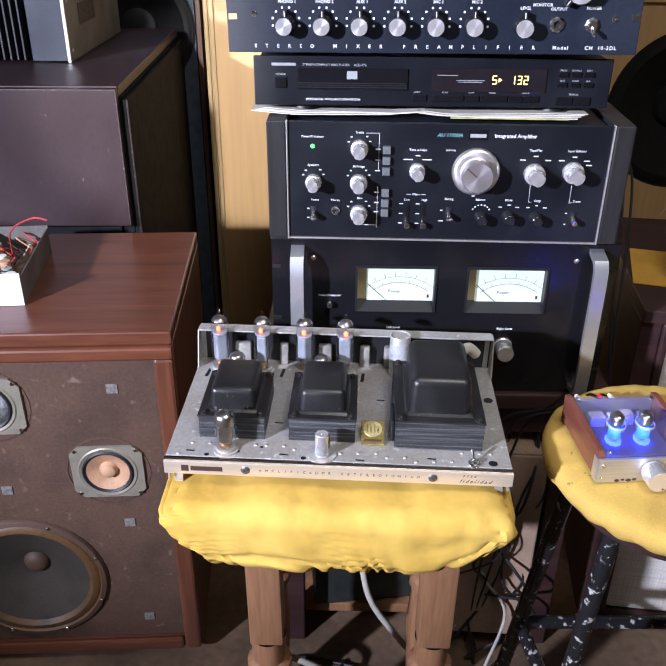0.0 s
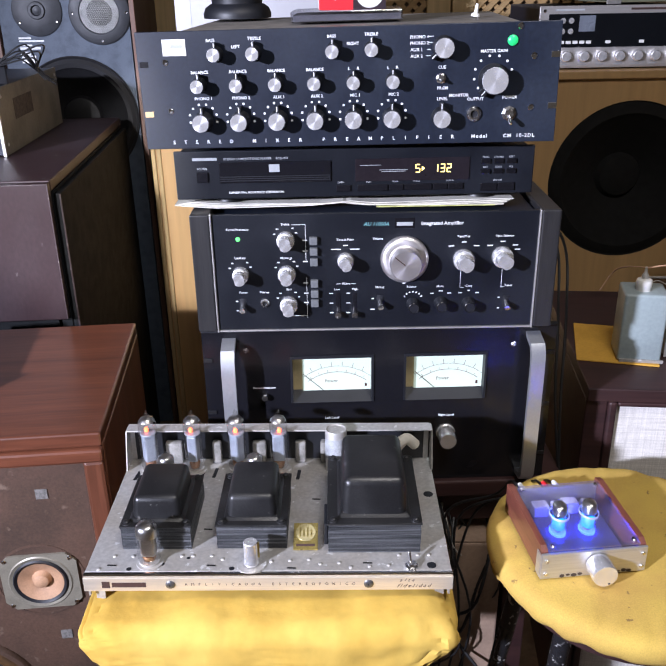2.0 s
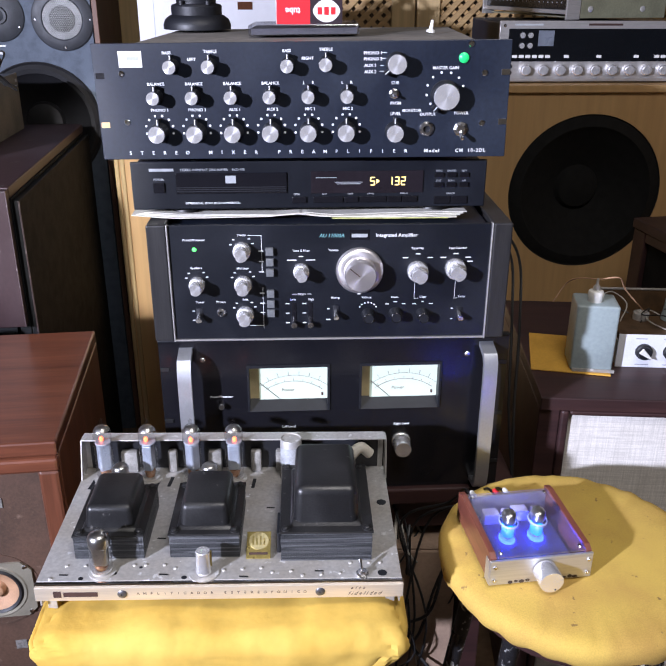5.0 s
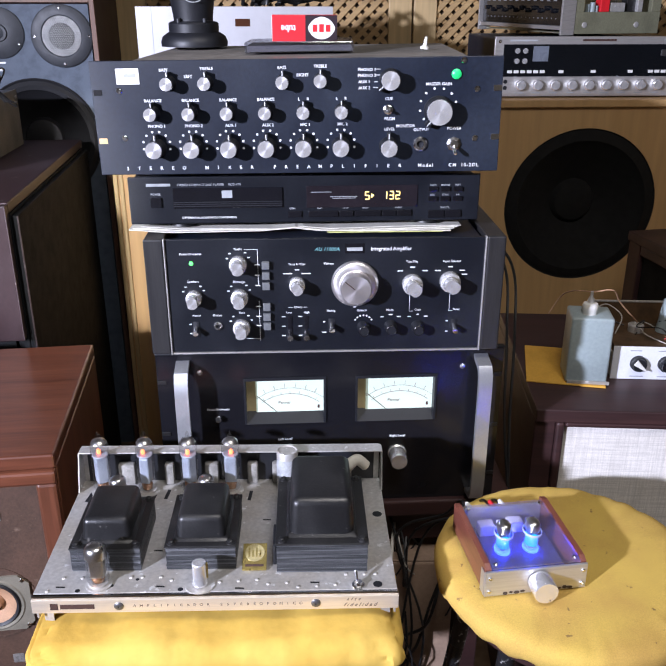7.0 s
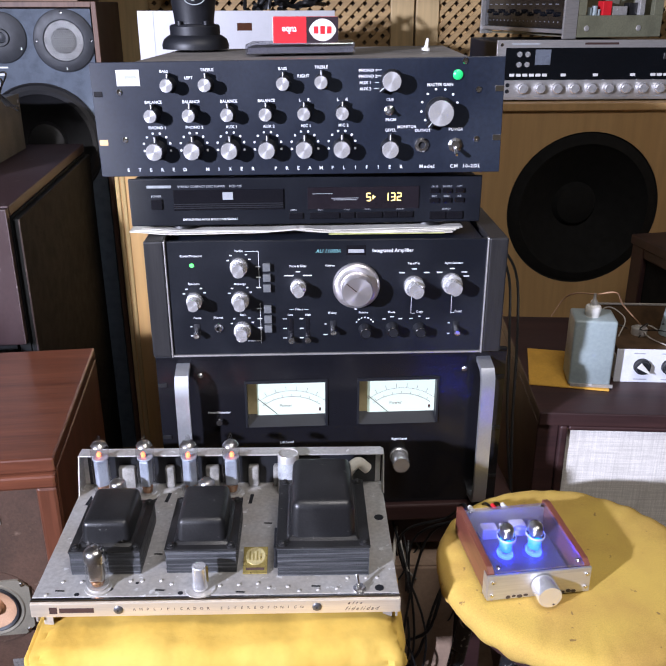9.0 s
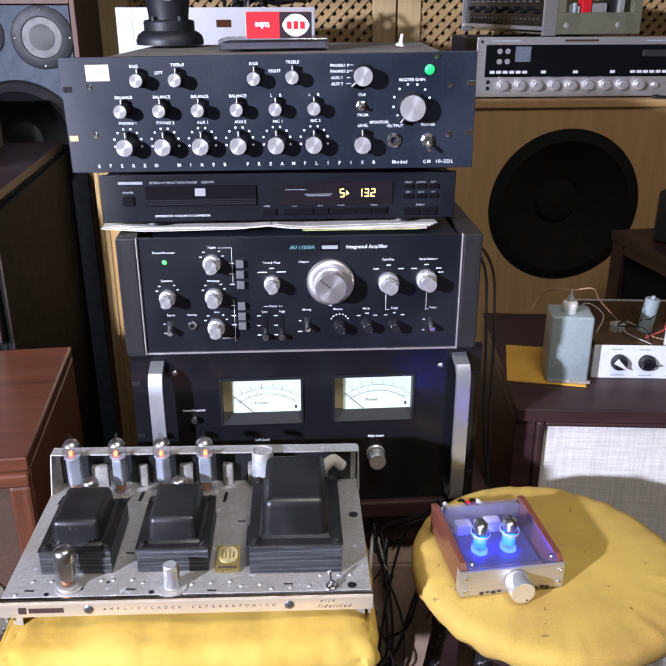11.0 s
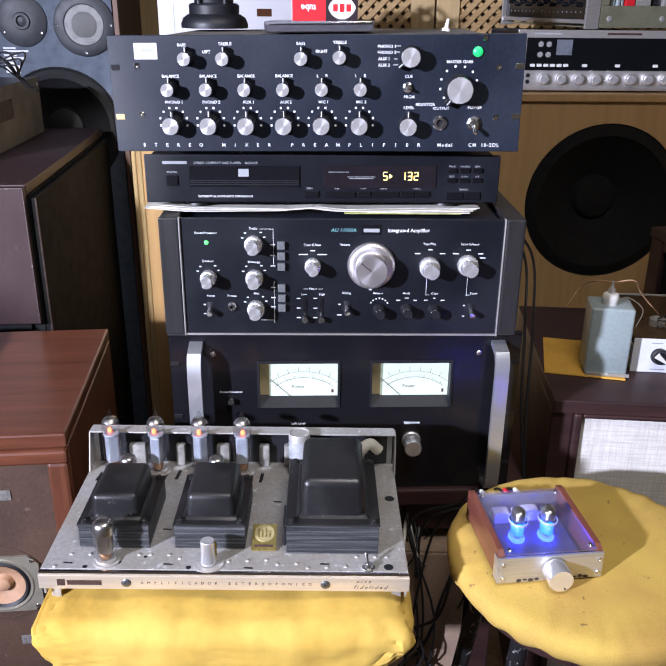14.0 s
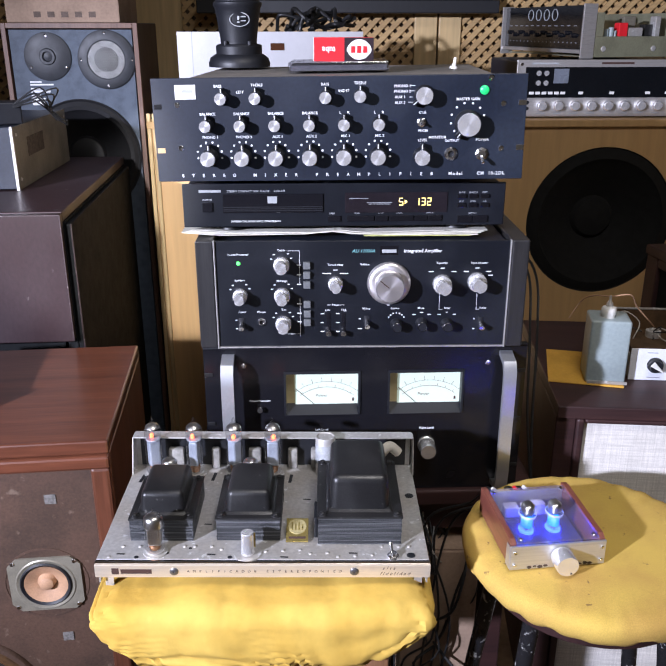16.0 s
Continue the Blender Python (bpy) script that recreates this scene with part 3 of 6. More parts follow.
# ---- stools ----
def pillow(hx, hy, z0, z1, seed, rad=0.030, n=56):
    """A stuffed cloth cushion: slack block, tucked corners, creases gathering at the lower edge."""
    bm = bmesh.new()
    bmesh.ops.create_cube(bm, size=2)
    bmesh.ops.subdivide_edges(bm, edges=bm.edges[:], cuts=n, use_grid_fill=True)
    hz = (z1 - z0) / 2
    for v in bm.verts:
        q = Vector((v.co.x * hx, v.co.y * hy, v.co.z * hz))
        core = Vector((max(-hx + rad, min(hx - rad, q.x)), max(-hy + rad, min(hy - rad, q.y)), max(-hz + rad, min(hz - rad, q.z))))
        d = q - core
        p = core + d.normalized() * rad if d.length > 1e-6 else q
        out = d.normalized() if d.length > 1e-6 else Vector((0, 0, 0))
        low = max(0.0, -p.z / hz)
        ends = max(0.0, abs(p.x) / hx - 0.7) / 0.3
        p.x *= 1 - 0.30 * max(0.0, (0.45 - p.z / hz) / 1.45)
        p.y *= 1 - 0.05 * low * low
        soft = noise.noise(Vector((p.x * 11 + seed, p.y * 9, p.z * 16))) * 0.0055
        soft += noise.noise(Vector((p.x * 27, p.y * 20 + seed, p.z * 30))) * 0.0026
        # creases run down and outwards to the gathered hem
        u = p.x * (30 - 90 * p.z) + 3.5 * noise.noise(Vector((p.x * 8, p.z * 10, seed)))
        fold = abs(noise.noise(Vector((u * 1.1, seed, p.y * 6))))
        crease = -0.030 * max(0.0, 0.17 - fold) * (0.2 + 1.3 * low + 0.8 * ends)
        # a long shallow furrow along the front, above the hem
        f = p.z + 0.026 + 0.007 * math.sin(p.x * 19) + 0.02 * p.x
        furrow = -0.0050 * math.exp(-(f / 0.0052) ** 2) * (0.55 + 0.9 * noise.noise(Vector((p.x * 13, 4.0, seed))))
        # tucked corners
        tuck = -0.006 * math.exp(-((abs(p.x) - hx * 0.74 - 0.35 * (p.z + hz)) / 0.009) ** 2) * (0.3 + low)
        p += out * (soft + crease + furrow + tuck)
        p.z += low * (0.004 * ends + 0.0025 * noise.noise(Vector((p.x * 16, seed, 1.0))))
        v.co = (p.x, p.y, (z0 + z1) / 2 + p.z)
    return bm


cush = part("cushion", pillow(0.203, 0.148, 0.523, 0.620, 3.1, 0.024), YELLOW, None, smooth=True)
cush.matrix_world = pose(-0.086, -0.168, 0, 0, 0, -1.5)
tagged(cush, "soft bright yellow stuffed cushion lying on the wooden stool", "cushion")
st1 = thing("wooden_stool", pose(-0.072, -0.16, 0), "wooden stool with square, turned-foot legs", "stool")
part("seat", box(-0.13, 0.13, -0.085, 0.10, 0.507, 0.5255, 0.004), LEGWOOD, st1)
for sx in (-1, 1):
    for sy in (-1, 1):
        leg = bmesh.new()
        box(-0.0218, 0.0218, -0.0218, 0.0218, 0.345, 0.524, 0.003, bm=leg)
        lathe([(0.018, 0.0), (0.02, 0.05), (0.028, 0.2), (0.024, 0.27), (0.03, 0.285), (0.03, 0.297), (0.022, 0.303), (0.023, 0.325), (0.0235, 0.345)], 20, bm=leg)
        part("leg", leg, LEGWOOD, st1, smooth=True).matrix_local = at(sx * (0.106 if sy < 0 else 0.118) + 0.004, -0.074 if sy < 0 else 0.085, 0, Matrix.Rotation(radians(0.6 * sx), 4, "Y"))


# ---- parts shared by the devices ----
MESHES = {}


def piece(key, build, material, name, parent, m, label="", smooth=True):
    """A part whose mesh is shared with the other parts of the same key."""
    if key not in MESHES:
        ob = part(name, build(), material, parent, label, smooth)
        MESHES[key] = ob.data
    else:
        ob = new(name, MESHES[key])
        ob.parent = parent
        if label:
            ob["label"] = label
    ob.matrix_local = m
    return ob


def flag(r, h):
    bm = lathe([(r * 1.12, 0), (r * 1.12, h * 0.18), (r * 0.98, h * 0.3), (r * 0.93, h * 0.96), (0, h * 0.96)], 28)
    box(-r * 0.20, r * 0.20, r * 0.5, min(r * 1.62, r + 0.0065), 0.0005, h * 0.62, bm=bm)
    return bm


def mixer_knob(parent, x, z, r, h, turn=0):
    """Black knob with a pointer and a turned aluminium cap."""
    k = piece(("mk", r, h), lambda: flag(r, h), BLACK_PLASTIC, "knob", parent, at(x, 0, z, OUT, rotz(turn)), "black knob with aluminium cap")
    piece(("mkc", r, h), lambda: lathe([(r * 0.98, h * 0.95), (r * 0.98, h * 0.99), (r * 0.93, h * 1.04), (0, h * 1.04)], 28), SPUN, "knob_cap", k, Matrix())
    piece(("mkl", r, h), lambda: box(-0.0005, 0.0005, r * 1.0, min(r * 1.6, r + 0.0063), h * 0.622, h * 0.63), WHITE_INK, "pointer_line", k, Matrix(), "", False)
    return k


def alu_knob(parent, x, z, r, h, turn=0, name="knob"):
    """Turned aluminium knob: a round skirt and a flattened grip."""
    k = piece(("ak", r, h), lambda: lathe([(r, 0), (r, h * 0.3), (r * 0.95, h * 0.36), (r * 0.80, h * 0.40), (0, h * 0.40)], 32), SPUN, name, parent, at(x, -0.0005, z, OUT, rotz(turn)), "turned aluminium knob")

    def grip():
        bm = lathe([(r * 0.80, h * 0.40), (r * 0.76, h * 0.97), (r * 0.72, h), (0, h)], 32)
        for v in bm.verts:
            v.co.x = max(-r * 0.60, min(r * 0.60, v.co.x))
        return bm
    piece(("akg", r, h), grip, SPUN, "grip", k, Matrix())
    return k


def dots(r, n, a0, a1, dot=0.0014):
    bm = bmesh.new()
    for i in range(n):
        a = radians(a0 + (a1 - a0) * i / (n - 1))
        lathe([(dot, 0), (dot, 0.0003), (0, 0.0003)], 10, bm=bm, m=at(r * math.sin(a), r * math.cos(a), 0))
    return bm


def jack(parent, x, z, r=0.0075):
    j = part("jack_socket", lathe([(r, 0), (r, 0.002), (r * 0.75, 0.004), (r * 0.5, 0.0042), (r * 0.48, 0.001), (0, 0.001)], 24), ALU, parent, "bright metal jack socket")
    j.matrix_local = at(x, 0, z, OUT)
    part("socket_hole", lathe([(r * 0.47, 0.0012), (0, 0.0012)], 16), BLACK_PLASTIC, j)


def toggle(parent, x, z, ang=20, s=1.0, up=None):
    m = at(x, 0, z, OUT) if up is None else up
    b = part("toggle_switch", lathe([(0.0075 * s, 0), (0.0075 * s, 0.002), (0.005 * s, 0.003), (0.0045 * s, 0.006), (0, 0.006)], 8), ALU, parent, "bright metal toggle switch")
    b.matrix_local = m
    lv = part("lever", lathe([(0.0014 * s, 0.004), (0.0022 * s, 0.016 * s), (0.0016 * s, 0.018 * s), (0, 0.0185 * s)], 12), ALU, b, "", True)
    lv.matrix_local = Matrix.Rotation(radians(ang), 4, "X")


def bars(parent, rows, material, y=-0.0003, name="legend"):
    """Plain bars in place of lettering: (x, z, width, height)."""
    bm = bmesh.new()
    for x, z, w, h in rows:
        box(x - w / 2, x + w / 2, y, y + 0.0003, z - h / 2, z + h / 2, bm=bm)
    ob = part(name, bm, material, parent)
    return tagged(ob, kind="stuff") if len(rows) > 3 else ob


def front_screw(parent, x, z, r=0.0035, y=0.0):
    piece(("fs", r), lambda: lathe([(r, 0), (r, 0.0008), (r * 0.7, 0.0018), (r * 0.2, 0.0016), (0, 0.0008)], 14), CHROME, "screw", parent, at(x, y, z, OUT))


# ---- power amplifier ----
pw = thing("power_amplifier", pose(0.055, 0.04, 0.5585), "black power amplifier with two lit meters and steel handles", "amplifier")
part("case", box(-0.215, 0.215, 0.02, 0.36, 0.006, 0.236, 0.003), BLACK, pw)
fp = bmesh.new()
XS = [-0.2385, -0.122, -0.008, 0.033, 0.147, 0.2385]
ZS = [0.0, 0.132, 0.203, 0.2405]
for i in range(5):
    for j in range(3):
        if j == 1 and i in (1, 3):
            continue
        box(XS[i], XS[i + 1], 0, 0.005, ZS[j], ZS[j + 1], bm=fp)
bmesh.ops.remove_doubles(fp, verts=fp.verts[:], dist=1e-5)
part("front_panel", fp, BLACK_GLOSS, pw)
part("top_rail", box(-0.2385, 0.2385, -0.003, 0.006, 0.2408, 0.2438, 0.001), BLACK_PLASTIC, pw)
for s in (-1, 1):
    for z in (0.04, 0.12, 0.20):
        part("rack_slot", box(s * 0.232 - 0.006, s * 0.232 + 0.006, -0.0015, -0.0002, z - 0.003, z + 0.003, 0.0006), DUSTY, pw)
for x0 in (-0.122, 0.033):
    mt = part("meter", box(x0 + 0.001, x0 + 0.113, 0.016, 0.018, 0.133, 0.202), METERTAN, pw, "lit power meter with a needle")
    bz = bmesh.new()
    for a, b, c, d in ((0.0, 0.003, 0.132, 0.203), (0.111, 0.114, 0.132, 0.203), (0.003, 0.111, 0.199, 0.203)):
        box(x0 + a, x0 + b, -0.002, 0.0155, c, d, bm=bz)
    v = [bz.verts.new(p) for p in ((x0 + 0.003, -0.002, 0.132), (x0 + 0.111, -0.002, 0.132), (x0 + 0.111, 0.0155, 0.144), (x0 + 0.003, 0.0155, 0.144),
                                   (x0 + 0.003, 0.0155, 0.132), (x0 + 0.111, 0.0155, 0.132))]
    for f in ((0, 1, 2, 3), (0, 1, 5, 4), (0, 3, 4), (1, 2, 5)):
        bz.faces.new([v[i] for i in f])
    part("bezel", bz, BLACK_PLASTIC, mt)
    part("dial", box(x0 + 0.016, x0 + 0.111, 0.0138, 0.0155, 0.1415, 0.199), METERLIT, mt, "glowing pale dial")
    sc = bmesh.new()
    cx, cz = x0 + 0.064, 0.105
    for rad, wd in ((0.075, 0.00022), (0.066, 0.00032)):
        tube([(cx + rad * math.sin(radians(a)), 0.0134, cz + rad * math.cos(radians(a))) for a in range(-38, 40, 2)], wd, 4, sc)
    for k in range(15):
        a = radians(-38 + k * 76 / 14)
        r0, r1 = (0.066, 0.07) if k % 2 else (0.075, 0.082)
        tube([(cx + q * math.sin(a), 0.0134, cz + q * math.cos(a)) for q in (r0, r1)], 0.00026, 4, sc)
    part("scale", sc, METER_INK, mt)
    part("needle", tube([(x0 + 0.045, 0.013, 0.143), (x0 + 0.017, 0.013, 0.169)], 0.00045, 5), DARK_INK, mt)
    words("Power", 0.0068, x0 + 0.056, 0.157, 0.0136, METER_INK, mt, bold=0)
    bars(mt, [(x0 + 0.104, 0.150, 0.003, 0.005)], DARK_INK, 0.0135)
for x, t in ((-0.066, "Left Level"), (0.094, "Right Level")):
    words(t, 0.005, x, 0.106, 0, WHITE_INK, pw)
    kb = part("knob", lathe([(0.0135, 0), (0.0135, 0.004), (0.0125, 0.005), (0.012, 0.027), (0.0112, 0.0285), (0, 0.0285)], 32), SPUN, pw, "turned metal level knob", True)
    kb.matrix_local = at(x, 0, 0.079, OUT)
words("Power/Protector", 0.0045, -0.158, 0.156, 0, WHITE_INK, pw)
bt = part("push_button", lathe([(0.0045, 0), (0.0045, 0.008), (0.004, 0.009), (0, 0.009)], 20), ALU, pw, "round metal button", True)
bt.matrix_local = at(-0.158, 0, 0.144, OUT)
for s in (-1, 1):
    h = bmesh.new()
    xa, xb = (-0.211, -0.193) if s < 0 else (0.197, 0.2155)
    prof = [(0.0, 0.232), (-0.028, 0.226), (-0.036, 0.214), (-0.038, 0.19), (-0.038, 0.05), (-0.036, 0.026), (-0.028, 0.014), (0.0, 0.008)]
    inner = [(0.0, 0.225), (-0.023, 0.219), (-0.029, 0.21), (-0.031, 0.19), (-0.031, 0.05), (-0.029, 0.03), (-0.023, 0.021), (0.0, 0.015)]
    g = [[h.verts.new((x, y, z)) for y, z in pr] for x in (xa, xb) for pr in (prof, inner)]
    for i in range(7):
        h.faces.new((g[0][i], g[0][i + 1], g[2][i + 1], g[2][i]))
        h.faces.new((g[1][i], g[1][i + 1], g[3][i + 1], g[3][i]))
        h.faces.new((g[0][i], g[0][i + 1], g[1][i + 1], g[1][i]))
        h.faces.new((g[2][i], g[2][i + 1], g[3][i + 1], g[3][i]))
    part("handle", h, mat("satin_handle", (0.70, 0.72, 0.76), 0.40, 0.85, scale=30, amount=0.08, bump=0.02), pw, "brushed steel rack handle", True)
    front_screw(pw, s * 0.1785 + (0.003 if s > 0 else -0.002), 0.213, 0.004)
for x in (-0.18, 0.18):
    for y in (0.04, 0.32):
        part("foot", lathe([(0.018, 0.0), (0.018, 0.0055), (0, 0.0055)], 20, m=at(x, y, 0.0)), RUBBER, pw)

# ---- integrated amplifier ----
ia = thing("integrated_amplifier", pose(0.047, 0.029, 0.803, 0, 0, -1.2), "black integrated amplifier with aluminium knobs and wooden sides", "amplifier")
part("case", box(-0.205, 0.205, 0.006, 0.37, 0.005, 0.152, 0.003), BLACK, ia)
part("front_panel", box(-0.2045, 0.2045, 0.0, 0.0055, 0.003, 0.158, 0.0008), ANODISED, ia)
for s in (-1, 1):
    part("side_cheek", box(*sorted((s * 0.2070, s * 0.2315)), -0.003, 0.37, 0.0015, 0.159, 0.002), wood("ebony_side_%s" % ("a" if s < 0 else "b"), (0.03, 0.029, 0.03), (0.016, 0.016, 0.018), 0.4, 2, freq=60), ia, "black-stained wooden side")
    part("edge_trim", box(*sorted((s * 0.2047, s * 0.2068)), -0.003, 0.005, 0.0, 0.159, 0.0008), SILVERM, ia, "bright metal edge strip")
part("bottom_trim", box(-0.2045, 0.2045, -0.002, 0.005, 0.0005, 0.0025, 0.0005), SILVERM, ia)
for x in (-0.17, 0.17):
    for y in (0.05, 0.33):
        part("foot", lathe([(0.016, -0.0008), (0.016, 0.0049), (0, 0.0049)], 20, m=at(x, y, 0.0)), RUBBER, ia)
alu_knob(ia, -0.172, 0.080, 0.0105, 0.024, 8)
alu_knob(ia, -0.113, 0.125, 0.0115, 0.024, 10)
alu_knob(ia, -0.113, 0.080, 0.0115, 0.024, 6)
alu_knob(ia, -0.112, 0.038, 0.0115, 0.024, 4)
alu_knob(ia, -0.038, 0.097, 0.0105, 0.024, 30)
alu_knob(ia, 0.112, 0.096, 0.0135, 0.026, 55)
alu_knob(ia, 0.161, 0.099, 0.0135, 0.026, 55)
vk = part("volume_knob", lathe([(0.0305, 0), (0.0305, 0.004), (0.0295, 0.006), (0.0255, 0.008), (0.0205, 0.009), (0.0197, 0.028), (0.0188, 0.0295), (0, 0.0295)], 64), SPUNPINK, ia, "large turned aluminium volume knob", True)
vk.matrix_local = at(0.037, -0.0003, 0.0975, OUT)
part("pointer_line", box(-0.0006, 0.0006, 0.002, 0.0185, 0.0296, 0.0299), DARK_INK, vk).matrix_local = rotz(50)
for x, z in ((0.049, 0.036), (0.085, 0.037), (0.121, 0.036)):
    kk = piece("ctl", lambda: lathe([(0.0085, 0), (0.0082, 0.004), (0.0075, 0.005), (0.0068, 0.016), (0.006, 0.0175), (0, 0.0175)], 24), BLACK_PLASTIC, "knob", ia, at(x, 0, z, OUT), "small black knob")
    piece("ctr", lambda: lathe([(0.0070, 0.0158), (0.0070, 0.0172), (0.0062, 0.0178), (0.0058, 0.0176)], 24), BLACK_GLOSS, "rim", kk, Matrix())
for x, z in ((0.007, 0.038), (-0.1715, 0.036), (0.170, 0.035)):
    lv = piece("lvp", lambda: box(-0.0042, 0.0042, -0.0008, 0, -0.0105, 0.0105, 0.0003), BLACK_PLASTIC, "lever_switch", ia, at(x, 0, z))
    piece("lvl", lambda: lathe([(0.0022, 0), (0.0036, 0.012), (0.0038, 0.015), (0, 0.0155)], 12), ALU, "lever", lv, at(0, 0, 0.003, OUT, Matrix.Rotation(radians(18), 4, "X")))
for x in (-0.048, -0.0265):
    sl = piece("slt", lambda: box(-0.003, 0.003, -0.0006, 0, -0.017, 0.017, 0.0002), BLACK_GLOSS, "slider", ia, at(x, -0.0001, 0.036))
    piece("slk", lambda: lathe([(0.003, 0), (0.004, 0.011), (0, 0.0115)], 14), ALU, "slider_knob", sl, at(0, 0, -0.011, OUT))
for zs in ((0.124, 0.110, 0.096), (0.067, 0.053, 0.040)):
    for z in zs:
        piece("pbt", lambda: box(-0.0048, 0.0048, -0.006, 0, -0.0048, 0.0048, 0.0006), mat("grey_button", (0.17, 0.18, 0.19), 0.5), "push_button", ia, at(-0.078, 0, z), "grey square button", False)
jack(ia, -0.143, 0.0405, 0.006)
part("pilot_light", lathe([(0.0028, 0), (0.0024, 0.001), (0, 0.0016)], 16, m=at(-0.173, 0, 0.1265, OUT)), GREENDOT, ia, "glowing green pilot light")
bars(ia, [(0.0365, 0.1445, 0.025, 0.013)], BLACK_GLOSS, -0.0004, "name_plate")
bars(ia, [(0.0365, 0.1435, 0.020, 0.0045)], GREY_INK, -0.0006, "name_mark")
words("AU 11000A", 0.0066, 0.001, 0.1435, 0, TEAL_INK, ia, shear=0.25)
words("Integrated Amplifier", 0.0065, 0.0835, 0.1435, 0, WHITE_INK, ia)
for t, x, z in (("Power/Protector", -0.173, 0.139), ("Speakers", -0.172, 0.102), ("Power", -0.170, 0.055), ("Phones", -0.143, 0.055), ("Treble", -0.113, 0.145), ("Midrange", -0.113, 0.101),
                ("Bass", -0.111, 0.0585), ("Tone & Filter", -0.038, 0.124), ("Volume", 0.003, 0.1245), ("Muting", 0.006, 0.0595), ("Balance", 0.047, 0.0595), ("Mode", 0.084, 0.0595), ("Copy", 0.121, 0.0595),
                ("Tape/Play", 0.111, 0.126), ("Input Selector", 0.163, 0.126), ("Tuner", 0.172, 0.0595), ("Filters", -0.0375, 0.065), ("Low", -0.049, 0.0575), ("High", -0.026, 0.0575)):
    words(t, 0.0041, x, z, 0, WHITE_INK, ia, bold=0.008)
ln = [(-0.0965, 0.1445, 0.017, 0.0005), (-0.088, 0.127, 0.0005, 0.035), (-0.088, 0.108, 0.0005, 0.022), (-0.088, 0.0595, 0.0005, 0.03), (-0.088, 0.033, 0.0005, 0.03), (-0.097, 0.0215, 0.018, 0.0005),
      (0.1095, 0.069, 0.0005, 0.023), (0.112, 0.0575, 0.005, 0.0005), (0.1625, 0.069, 0.0005, 0.025), (0.1645, 0.0575, 0.005, 0.0005), (-0.047, 0.065, 0.006, 0.0005), (-0.028, 0.065, 0.006, 0.0005)]
ln += [(-0.089, z, 0.006, 0.0012) for z in (0.124, 0.110, 0.096, 0.067, 0.053, 0.040)]
for cx, cz, r in ((-0.172, 0.085, 0.014), (-0.113, 0.129, 0.0145), (-0.113, 0.085, 0.0145), (-0.112, 0.043, 0.0145)):
    for a in (-75, -45, 40, 70):
        ln.append((cx + r * math.sin(radians(a)), cz + r * math.cos(radians(a)), 0.003, 0.0012))
ln += [(-0.038 + d, 0.1115, 0.012, 0.0012) for d in (-0.012, 0.012)] + [(-0.038, 0.1165, 0.006, 0.0012)]
ln += [(x + d, z, 0.007, 0.0012) for x, z in ((0.112, 0.1135), (0.161, 0.1135)) for d in (-0.016, 0.016)] + [(0.112, 0.1185, 0.006, 0.0012), (0.161, 0.1185, 0.006, 0.0012), (0.18, 0.108, 0.007, 0.0012)]
ln += [(x + d, z, 0.005, 0.0011) for x, z in ((0.085, 0.05), (0.121, 0.05)) for d in (-0.011, 0.011)] + [(0.085, 0.053, 0.005, 0.0011), (0.121, 0.053, 0.003, 0.0011), (0.037, 0.0645, 0.004, 0.0014)]
ln += [(x, z, 0.005, 0.0011) for x in (-0.0565, -0.0345) for z in (0.052, 0.0385, 0.025)] + [(-0.003, 0.044, 0.003, 0.0012), (-0.003, 0.029, 0.006, 0.0012), (-0.179, 0.043, 0.003, 0.0012), (-0.179, 0.03, 0.003, 0.0012), (0.1605, 0.043, 0.003, 0.0012), (0.1605, 0.028, 0.003, 0.0012)]
bars(ia, ln, WHITE_INK)
vd = part("scale_dots", dots(0.0125, 7, -60, 60, 0.0011), WHITE_INK, ia)
vd.matrix_local = at(0.049, -0.0001, 0.040, OUT)

# ---- magazine between amplifier and disc player ----
mg = thing("magazine", pose(0.0, 0.064, 0.9625, 0, 0, -1.0), "open printed magazine lying under the disc player", "magazine")
for k in range(4):
    bm = bmesh.new()
    g = []
    for i in range(25):
        u = i / 24
        x = -0.205 + 0.005 * k + u * 0.416
        lift = 0.0012 * k + 0.0035 * max(0, 1 - abs(u - 0.5) * 14) + (0.004 * max(0, 0.12 - u) * 8) - 0.0008 * math.sin(u * 9 + k)
        g.append([bm.verts.new((x, y + 0.003 * math.sin(u * 5 + k), 0.0012 + lift)) for y in (-0.010 + 0.002 * k, 0.22)])
    for a, b in zip(g, g[1:]):
        bm.faces.new((a[0], b[0], b[1], a[1]))
    md = part("page", bm, PAPER, mg, "curled white page")
    sl = md.modifiers.new("thick", "SOLIDIFY")
    sl.thickness = 0.0009
part("cover", box(0.05, 0.20, -0.0135, 0.2, -0.0002, 0.0012, 0.0003), mat("yellow_print", (0.50, 0.52, 0.20), 0.5, scale=60, amount=0.4), mg, "printed yellow-green page")

# ---- disc player ----
cd = thing("disc_player", pose(0.023, 0.05, 0.9705), "slim black disc player with a lit yellow display", "disc player")
part("case", box(-0.215, 0.215, 0.004, 0.3, 0.008, 0.066, 0.002), BLACK, cd)
part("front_panel", box(-0.2225, 0.2225, 0, 0.0038, 0.0065, 0.0665, 0.0015), ANODISED, cd)
tray = part("disc_tray", box(-0.168, -0.03, -0.0018, 0, 0.0265, 0.0525, 0.0008), BLACK_GLOSS, cd, "glossy disc tray front")
for z in (0.029, 0.0315, 0.034):
    part("groove", box(-0.167, -0.031, -0.0024, -0.0018, z, z + 0.0012), BLACK_PLASTIC, tray)
